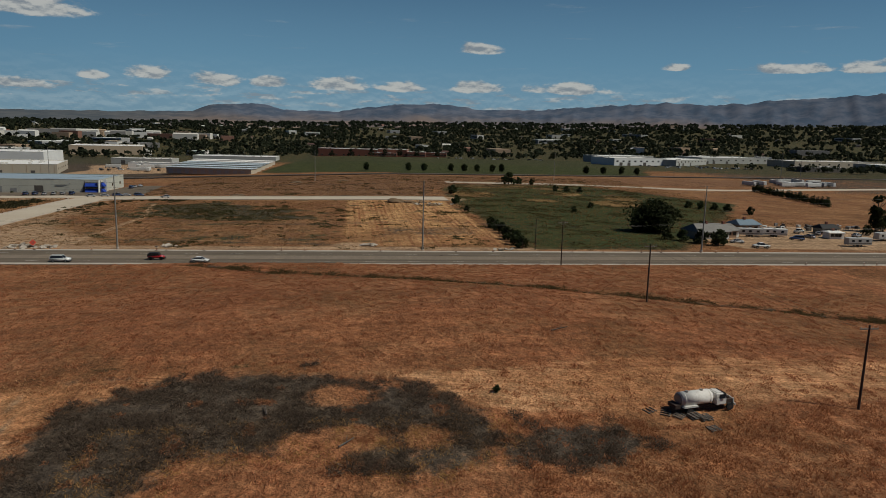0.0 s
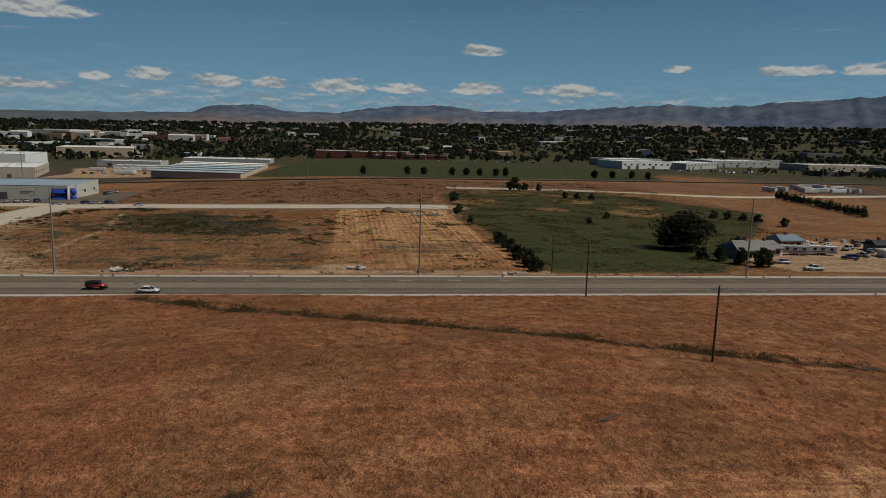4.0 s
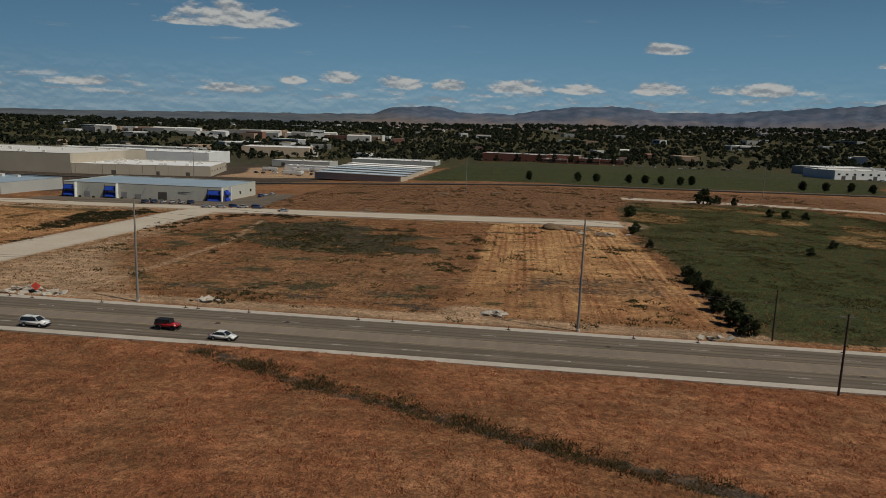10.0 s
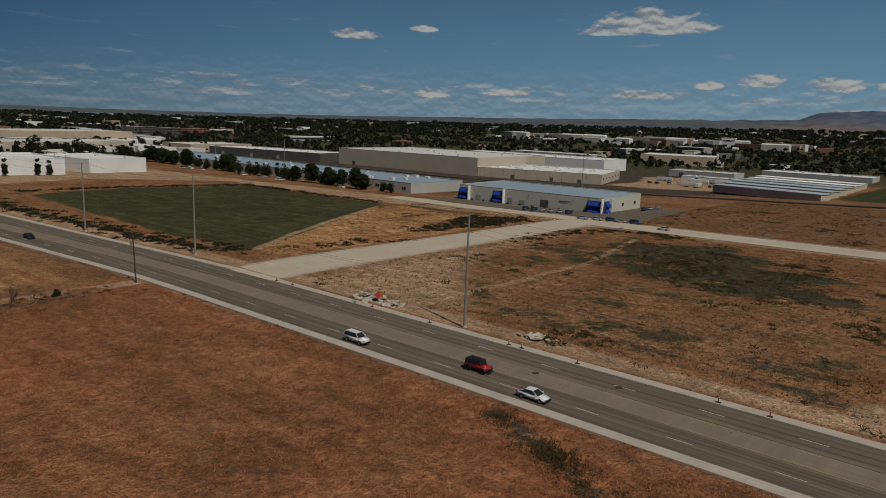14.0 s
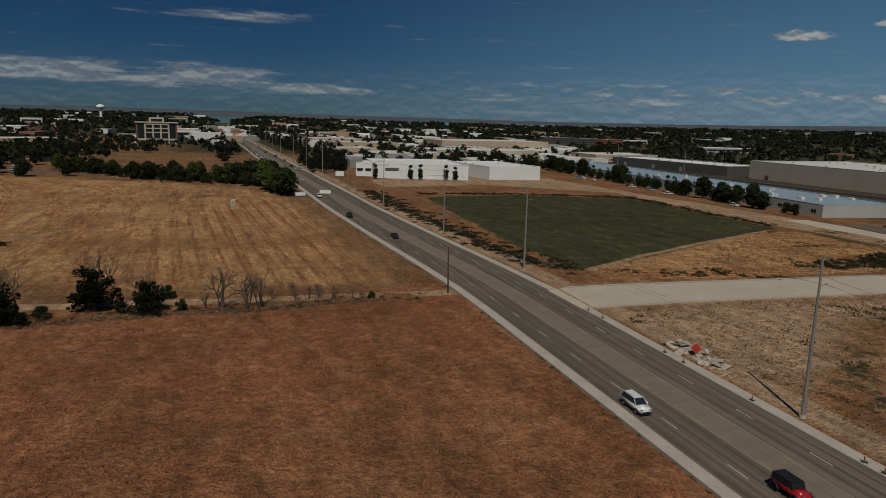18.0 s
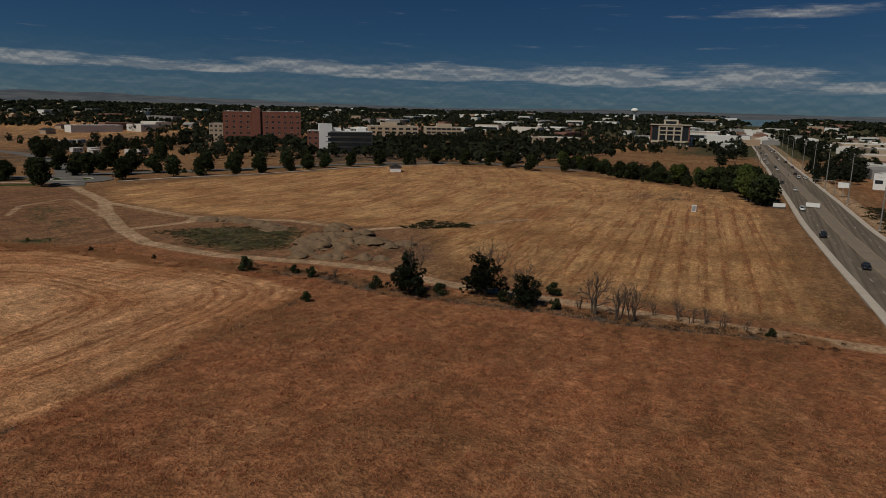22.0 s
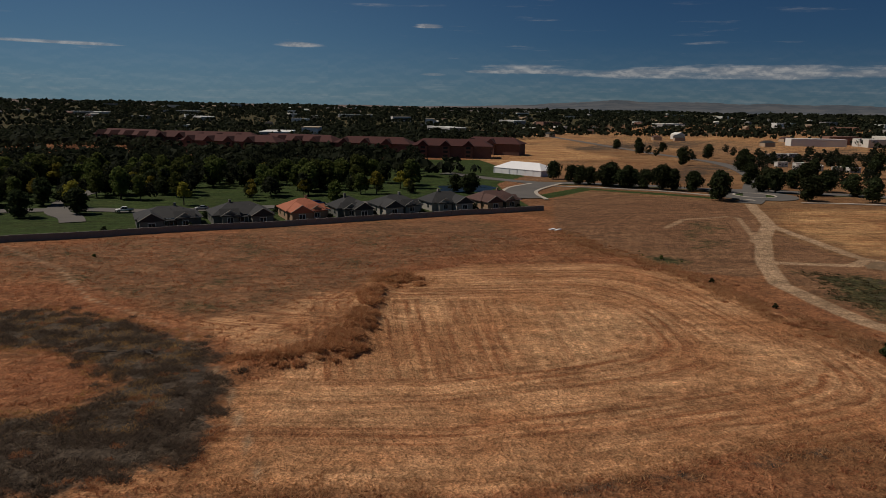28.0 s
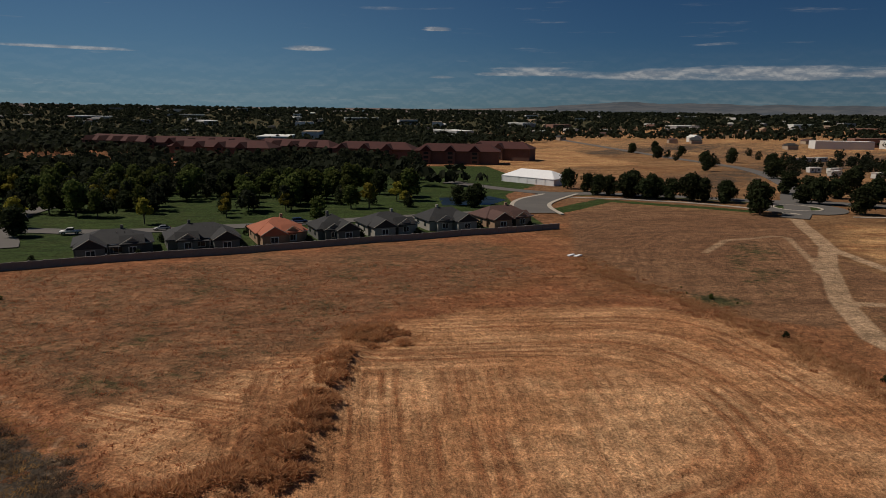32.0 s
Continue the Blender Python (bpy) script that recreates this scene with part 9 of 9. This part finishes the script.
def blade_material(name, a, b):
    m, nt, N, L, bs = nodes_of(name)
    g = N.new("ShaderNodeNewGeometry")
    co = world_co(nt)
    col = mixc(nt, g.outputs["Random Per Island"], a, b)
    col = mixc(nt, calc(nt, "MULTIPLY", step(nt, tnoise(nt, co, 0.05, 4), 0.42, 0.66), 0.35), col, tuple((p + q) * 0.40 for p, q in zip(a, b)))
    L.new(col, bs.inputs["Base Color"])
    bs.inputs["Roughness"].default_value, bs.inputs["Specular IOR Level"].default_value = 0.9, 0.1
    tr, mx = N.new("ShaderNodeBsdfTranslucent"), N.new("ShaderNodeMixShader")
    L.new(col, tr.inputs["Color"])
    mx.inputs[0].default_value = 0.45
    L.new(bs.outputs[0], mx.inputs[1])
    L.new(tr.outputs[0], mx.inputs[2])
    L.new(mx.outputs[0], N["Material Output"].inputs["Surface"])
    return m


def scatter(rng, n, x0, x1, y0, y1):
    return rng.uniform(x0, x1, n), rng.uniform(y0, y1, n)


def clump(x, y, k, s):
    return np.array([noise.noise(Vector((a * s, b * s, k))) for a, b in zip(x, y)])


rng = np.random.default_rng(21)
gx_, gy_ = scatter(rng, 250000, -128, 110, -50, 175)
ok = (inside(gx_, gy_, STUBBLE) < 0.5) & (inside(gx_, gy_, BRUSH_A) < 0) & (inside(gx_, gy_, TILLED) < 0) & (along_line(gx_, gy_, TRACK) > 1.2) & (along_line(gx_, gy_, DIRT_ROAD) > 3)
ok &= gy_ > -47 + (gx_ - 20) * 0.305 + 1.5
gx_, gy_ = gx_[ok], gy_[ok]
cl = clump(gx_, gy_, 1, 0.75) + 0.4 * clump(gx_, gy_, 2, 0.22)
ok = (cl > -0.06) & ((gy_ > 60) | (rng.random(len(gx_)) < 0.55))
gx_, gy_, cl = gx_[ok], gy_[ok], cl[ok]
blades("dry_grass", gx_, gy_, 0.08 + 0.42 * np.clip(cl + 0.06, 0, 1), 0.075, 0.9, 5, blade_material("dry_grass_blades", (0.35, 0.135, 0.065), (0.47, 0.225, 0.120)), "reddish dry grass covering the south field", rng, 0.26)
gx_, gy_ = scatter(rng, 26000, -128, -34, -12, 88)
ok = inside(gx_, gy_, STUBBLE) > 0
blades("stubble", gx_[ok], gy_[ok], np.full(ok.sum(), 0.10), 0.05, 2.2, 4, blade_material("straw_blades", (0.36, 0.20, 0.09), (0.50, 0.33, 0.17)), "cut straw stubble left in long rows", rng, 0.3)
gx_, gy_ = scatter(rng, 15000, -230, -140, 60, 170)
ok = (inside(gx_, gy_, WEST_FIELD) > 1)
blades("stubble", gx_[ok], gy_[ok], np.full(ok.sum(), 0.18), 0.09, 1.2, 4, MATS.setdefault("straw2", blade_material("straw_blades_gold", (0.36, 0.21, 0.09), (0.48, 0.31, 0.14))), "cut golden stubble in straight rows", rng, 0.25)
# grey-brown tangled brush on the old heaps
gx_, gy_ = scatter(rng, 52000, -38, 32, 14, 90)
sd = np.maximum(inside(gx_, gy_, BRUSH_A), inside(gx_, gy_, BRUSH_B))
cl = clump(gx_, gy_, 7, 0.28) + 0.5 * clump(gx_, gy_, 8, 0.8)
gap = np.min([np.hypot((gx_ - a) / c, (gy_ - b) / d) for a, b, c, d in BRUSH_GAPS], axis=0)
ok = (gap + 0.5 * cl > 1.0) & (sd + cl * 5 > 0.5) & (cl > np.where(gy_ < 66, 0.05, -0.30))
blades("brush", gx_[ok], gy_[ok], 0.10 + 0.50 * np.clip(cl[ok] + 0.3, 0, 1), 0.035, 2.0, 6, MATS.setdefault("brush_blades", blade_material("dead_brush", (0.034, 0.026, 0.020), (0.22, 0.160, 0.115))), "tangled grey-brown dead brush over old heaps", rng, 0.3)
pick = ok & (rng.random(len(gx_)) < 0.11)
blades("dead_stalks", gx_[pick], gy_[pick], np.full(pick.sum(), 0.35), 0.022, 3.6, 4, blade_material("pale_stalks", (0.16, 0.13, 0.10), (0.30, 0.25, 0.19)), "pale dead stalks lying through the brush", rng, 0.5)
gx_, gy_ = scatter(rng, 14000, -30, 16, 14, 72)
cl = clump(gx_, gy_, 9, 0.4)
ok = (inside(gx_, gy_, BRUSH_A) > -2) & (cl > -0.15)
blades("golden_weeds", gx_[ok], gy_[ok], 0.12 + 0.25 * np.clip(cl[ok] + 0.2, 0, 1), 0.05, 1.6, 5, blade_material("golden_weed_blades", (0.34, 0.18, 0.06), (0.46, 0.29, 0.12)), "golden dry weeds between the brush", rng, 0.3)
# stubble round the old tank truck
gx_, gy_ = scatter(rng, 9000, -40, 110, 64, 94)
ok = (inside(gx_, gy_, CUT_EAST) > 0)
blades("stubble", gx_[ok], gy_[ok], np.full(ok.sum(), 0.09), 0.05, 2.0, 4, MATS.setdefault("straw3", blade_material("straw_blades_pale", (0.36, 0.20, 0.085), (0.50, 0.32, 0.15))), "cut straw lying in rows round the truck", rng, 0.2)
# taller red grass near the flight's start
gx_, gy_ = scatter(rng, 26000, 14, 110, 20, 76)
cl = clump(gx_, gy_, 12, 0.3)
ok = (inside(gx_, gy_, CUT_EAST) < -0.5) & (inside(gx_, gy_, BRUSH_B) < 0) & (cl > -0.2)
blades("tall_red_grass", gx_[ok], gy_[ok], 0.25 + 0.3 * np.clip(cl[ok] + 0.2, 0, 1), 0.045, 1.0, 5, blade_material("red_grass_blades", (0.25, 0.088, 0.038), (0.38, 0.17, 0.08)), "taller rust-red grass beside the truck", rng, 0.3)
# weeds along the ditch
t_ = rng.uniform(0, 1, 7000)
dl = np.array(DITCH, float)
seg = np.concatenate([[0], np.cumsum(np.hypot(*np.diff(dl, axis=0).T))])
dx_, dy_ = np.interp(t_ * seg[-1], seg, dl[:, 0]) + rng.normal(0, 1.3, 7000), np.interp(t_ * seg[-1], seg, dl[:, 1]) + rng.normal(0, 1.3, 7000)
cl = clump(dx_, dy_, 3, 0.12)
cl = cl + 0.6 * clump(dx_, dy_, 5, 0.5)
ok = cl > -0.30
blades("ditch_weeds", dx_[ok], dy_[ok], 0.22 + 0.75 * np.clip(cl[ok] + 0.1, 0, 1), 0.07, 1.2, 7, blade_material("ditch_weed_blades", (0.05, 0.045, 0.02), (0.17, 0.11, 0.05)), "dark weeds growing along the ditch", rng, 0.3)
# red-brown weeds on the ridge and along the east edge of the tilled ground
edge_line = [(-112, -52), (-117, -20), (-122, -3), (-125, 35), (-127, 50), (-128, 62)]
pts = []
for line, n, s in ((RIDGE, 700, 2.4), (edge_line, 6000, 2.0), ([(-58, 1), (-61, 5), (-65, 4)], 1500, 2.0), ([(-36, 84), (-60, 86), (-92, 80), (-120, 77)], 1300, 1.8), ([(-131, 50), (-133, 75), (-129, 92), (-132, 118), (-132, 134), (-135, 165)], 4500, 1.6)):
    l = np.array(line, float)
    sg = np.concatenate([[0], np.cumsum(np.hypot(*np.diff(l, axis=0).T))])
    q = rng.uniform(0, sg[-1], n)
    pts.append(np.stack([np.interp(q, sg, l[:, 0]) + rng.normal(0, s, n), np.interp(q, sg, l[:, 1]) + rng.normal(0, s, n)], 1))
pts = np.concatenate(pts)
cl = clump(pts[:, 0], pts[:, 1], 4, 0.25)
ok = cl > -0.3
blades("tall_weeds", pts[ok, 0], pts[ok, 1], 0.14 + 0.45 * np.clip(cl[ok] + 0.3, 0, 1), 0.06, 1.5, 6, blade_material("weed_blades", (0.34, 0.16, 0.075), (0.52, 0.31, 0.16)), "tall reddish-brown dry weeds in clumps", rng, 0.3)
# weeds in the lots north of the highway
gx_, gy_ = scatter(rng, 120000, -215, 200, 199, 535)
cl = clump(gx_, gy_, 5, 0.07) + 0.6 * clump(gx_, gy_, 6, 0.3)
wd = np.maximum(soft(inside(gx_, gy_, LOT_WEED), 8), 0.5 * soft(inside(gx_, gy_, GREEN_PLOT), 4))
road_d = np.minimum(along_line(gx_, gy_, SIDE_ROAD) - 9, along_line(gx_, gy_, EAST_ARM) - 11)
road_d = np.where((inside(gx_, gy_, GREEN_NW) > -1) | ((gx_ < -118) & (gy_ > 352)) | (inside(gx_, gy_, YARD) > -3) | (inside(gx_, gy_, EAST_FIELD) > -2), -1, road_d)
ok = (cl + wd * 0.85 > 0.55) & (road_d > 0)
gx2, gy2, cl2 = gx_[ok], gy_[ok], cl[ok]
blades("lot_weeds", gx2, gy2, 0.25 + 0.4 * np.clip(cl2, 0, 1), 0.14, 1.3, 5, blade_material("lot_weed_blades", (0.045, 0.048, 0.02), (0.15, 0.10, 0.042)), "patchy dark green weeds over the vacant lots", rng, 0.4)
ok = (~ok) & (road_d > 0) & (rng.random(len(gx_)) < 0.5) & (gy_ > 203) & ((inside(gx_, gy_, LOT_ROWS) < 0) | (np.sin(gx_ * 6.2832 / 3.1) > 0.1))
blades("lot_grass", gx_[ok], gy_[ok], np.full(ok.sum(), 0.3), 0.14, 1.0, 4, blade_material("lot_grass_blades", (0.17, 0.085, 0.036), (0.32, 0.19, 0.09)), "dry brown grass over the vacant lots", rng, 0.4)


# rounded tumbleweed clumps on the heaps and the ridge
def domes(name, x, y, r, n, w, material, label, rng, flat=0.6):
    """Round bushes of fine radiating stems, joined."""
    m = len(x)
    d = rng.normal(size=(m, n, 3))
    d[..., 2] = np.abs(d[..., 2])
    d /= np.linalg.norm(d, axis=2, keepdims=True)
    gz = np.array([ground_z(a, b) for a, b in zip(x, y)])
    c = np.stack([x, y, gz - 0.1], 1)[:, None]
    sc = np.stack([r, r, r * flat], 1)[:, None]
    tilt = rng.normal(size=(m, n, 3)) * 0.16 * r[:, None, None]
    lump = 1 + 0.25 * np.sin(d[..., :1] * 5 + d[..., 1:2] * 4 + np.arange(m)[:, None, None])
    tip = c + d * sc * lump * rng.uniform(0.86, 1.06, (m, n, 1)) + tilt
    foot = c + d * sc * lump * rng.uniform(0.62, 0.86, (m, n, 1))
    t = np.cross(d, rng.normal(size=(m, n, 3)))
    t /= np.linalg.norm(t, axis=2, keepdims=True) + 1e-9
    ww = w * rng.uniform(0.6, 1.4, (m, n, 1))
    vv = np.stack([foot - t * ww, foot + t * ww, tip + t * ww * 0.5, tip - t * ww * 0.5], 2).reshape(-1, 3)
    return tagged(raw(name, vv, np.arange(len(vv)).reshape(-1, 4), material), label, "bush", kind="stuff")


def along(line, n, s):
    l = np.array(line, float)
    sg = np.concatenate([[0], np.cumsum(np.hypot(*np.diff(l, axis=0).T))])
    q = rng.uniform(0, sg[-1], n)
    return np.interp(q, sg, l[:, 0]) + rng.normal(0, s, n), np.interp(q, sg, l[:, 1]) + rng.normal(0, s, n)


fx_, fy_ = along([(-38, 50.5), (-44, 47.5), (-51, 44)], 64, 2.3)
dx_, dy_ = along(RIDGE[2:], 46, 1.0)
dx_, dy_ = np.concatenate([dx_, fx_]), np.concatenate([dy_, fy_])
ex_, ey_ = along([(-58, 1), (-61, 5), (-65, 4)], 26, 2.0)
dx_, dy_ = np.concatenate([dx_, ex_]), np.concatenate([dy_, ey_])
domes("tumbleweeds", dx_, dy_, rng.uniform(0.5, 1.5, len(dx_)), 560, 0.05, blade_material("tumbleweed_stems", (0.40, 0.18, 0.085), (0.60, 0.34, 0.17)), "rounded golden-brown tumbleweed clumps heaped along a ridge", rng)
dx_, dy_ = along([(-112, -52), (-117, -20), (-122, -3), (-125, 35), (-127, 50), (-128, 62)], 120, 2.2)
domes("tumbleweeds", dx_, dy_, rng.uniform(0.3, 0.8, len(dx_)), 160, 0.05, MATS.setdefault("red_stems", blade_material("red_weed_stems", (0.30, 0.12, 0.06), (0.46, 0.23, 0.115))), "small red-brown weed clumps along the tilled ground", rng)
gx_, gy_ = scatter(rng, 2600, -38, 32, 14, 90)
sd = np.maximum(inside(gx_, gy_, BRUSH_A), inside(gx_, gy_, BRUSH_B))
cl = clump(gx_, gy_, 7, 0.28) + 0.5 * clump(gx_, gy_, 8, 0.8)
gap = np.min([np.hypot((gx_ - a) / c, (gy_ - b) / d) for a, b, c, d in BRUSH_GAPS], axis=0)
ok = (gap > 1.1) & (sd + cl * 5 > 0.2) & (cl > np.where(gy_ < 66, 0.0, -0.35))
domes("brush_clumps", gx_[ok], gy_[ok], rng.uniform(0.35, 1.1, ok.sum()), 110, 0.035, MATS["brush_blades"], "low dark clumps of dead brush", rng, 0.55)
gx_, gy_ = scatter(rng, 900, -38, 32, 14, 90)
ok = (np.maximum(inside(gx_, gy_, BRUSH_A), inside(gx_, gy_, BRUSH_B)) > -1.5) & (clump(gx_, gy_, 15, 0.2) > 0.1)
domes("red_weeds", gx_[ok], gy_[ok], rng.uniform(0.35, 0.9, ok.sum()), 130, 0.04, MATS["red_stems"], "small red-brown weed clumps among the dead brush", rng, 0.5)
dx_, dy_ = along([(-131, 50), (-133, 75), (-129, 92), (-132, 118), (-132, 134), (-135, 165)], 170, 1.8)
domes("brush_clumps", dx_, dy_, rng.uniform(0.3, 0.9, len(dx_)), 130, 0.05, blade_material("track_weeds", (0.05, 0.034, 0.024), (0.20, 0.12, 0.07)), "dark dry weed clumps beside the gravel track", rng)
gx_, gy_ = scatter(rng, 3000, -120, 48, 200, 345)
cl = clump(gx_, gy_, 5, 0.05) + 0.7 * clump(gx_, gy_, 6, 0.16)
wd = soft(inside(gx_, gy_, LOT_WEED), 8)
ok = (cl + wd * 0.5 > 0.56) & (along_line(gx_, gy_, SIDE_ROAD) > 9)
domes("weed_clumps", gx_[ok], gy_[ok], rng.uniform(0.5, 1.4, ok.sum()), 90, 0.09, blade_material("green_weed_stems", (0.045, 0.046, 0.02), (0.115, 0.10, 0.045)), "dark green weed clumps in the vacant lots", rng, 0.4)
gx_, gy_ = scatter(rng, 500, -118, 180, 374, 535)
ok = clump(gx_, gy_, 3, 0.02) > -0.1
domes("weed_clumps", gx_[ok], gy_[ok], rng.uniform(0.5, 1.5, ok.sum()), 60, 0.12, MATS.setdefault("strip_weeds", blade_material("strip_weed_stems", (0.06, 0.045, 0.025), (0.18, 0.11, 0.055))), "scattered brown weed clumps along the railway strip", rng, 0.45)
dx_, dy_ = along([(-322, 218), (-328, 262), (-321, 329), (-222, 333)], 330, 2.2)
domes("weed_clumps", dx_, dy_, rng.uniform(0.5, 1.4, len(dx_)), 80, 0.1, MATS.setdefault("bank_weeds", blade_material("bank_weed_stems", (0.020, 0.024, 0.011), (0.066, 0.060, 0.028))), "dark green weed clumps on the field bank", rng, 0.5)
dx_, dy_ = along([(-334, 194), (-258, 196), (-198, 200), (-167, 203), (-154, 209)], 420, 3.2)
ex_, ey_ = along([(-147, 222), (-143, 245), (-138, 262)], 36, 2.4)
dx_, dy_ = np.concatenate([dx_, ex_]), np.concatenate([dy_, ey_])
domes("weed_clumps", dx_, dy_, rng.uniform(0.5, 1.5, len(dx_)), 70, 0.11, MATS["bank_weeds"], "dark weed strip between the crop and the highway", rng, 0.4)
gx_, gy_ = scatter(rng, 1600, -180, -135, 258, 348)
ok = inside(gx_, gy_, [(-149, 260), (-141, 300), (-141, 336), (-152, 345), (-170, 332), (-158, 300)]) + 5 * clump(gx_, gy_, 2, 0.12) > 1.5
domes("weed_clumps", gx_[ok], gy_[ok], rng.uniform(0.5, 1.5, ok.sum()), 70, 0.11, MATS["bank_weeds"], "dark green weed patch beside the new side road", rng, 0.35)
dx_, dy_ = along([(-118, 290), (-112, 330), (-100, 342), (-80, 338)], 120, 3.0)
domes("weed_clumps", dx_, dy_, rng.uniform(0.5, 1.3, len(dx_)), 90, 0.1, MATS["bank_weeds"], "dark green weed clumps beside the side road", rng, 0.45)
gx_, gy_ = scatter(rng, 700, -216, -190, 54, 78)
ok = inside(gx_, gy_, OVAL) + 3 * clump(gx_, gy_, 2, 0.3) > 1.0
domes("weed_clumps", gx_[ok], gy_[ok], rng.uniform(0.3, 0.9, ok.sum()), 70, 0.08, MATS["bank_weeds"], "dark weed clumps in an oval left uncut", rng, 0.45)
gx_, gy_ = scatter(rng, 1500, -182, -138, -2, 56)
ok = (inside(gx_, gy_, PATCH) > 1) & (clump(gx_, gy_, 2, 0.12) > -0.15)
domes("weed_clumps", gx_[ok], gy_[ok], rng.uniform(0.25, 0.7, ok.sum()), 60, 0.07, MATS.setdefault("patch_weeds", blade_material("patch_weed_stems", (0.05, 0.048, 0.024), (0.13, 0.10, 0.05))), "olive weed clumps beside the dirt heaps", rng, 0.4)
dx_ = rng.uniform(-260, 110, 150)
domes("kerb_weeds", dx_, 175.5 + rng.normal(0, 0.25, 150), rng.uniform(0.15, 0.5, 150), 60, 0.05, MATS["patch_weeds"], "small weeds along the edge of the pavement", rng, 0.7)
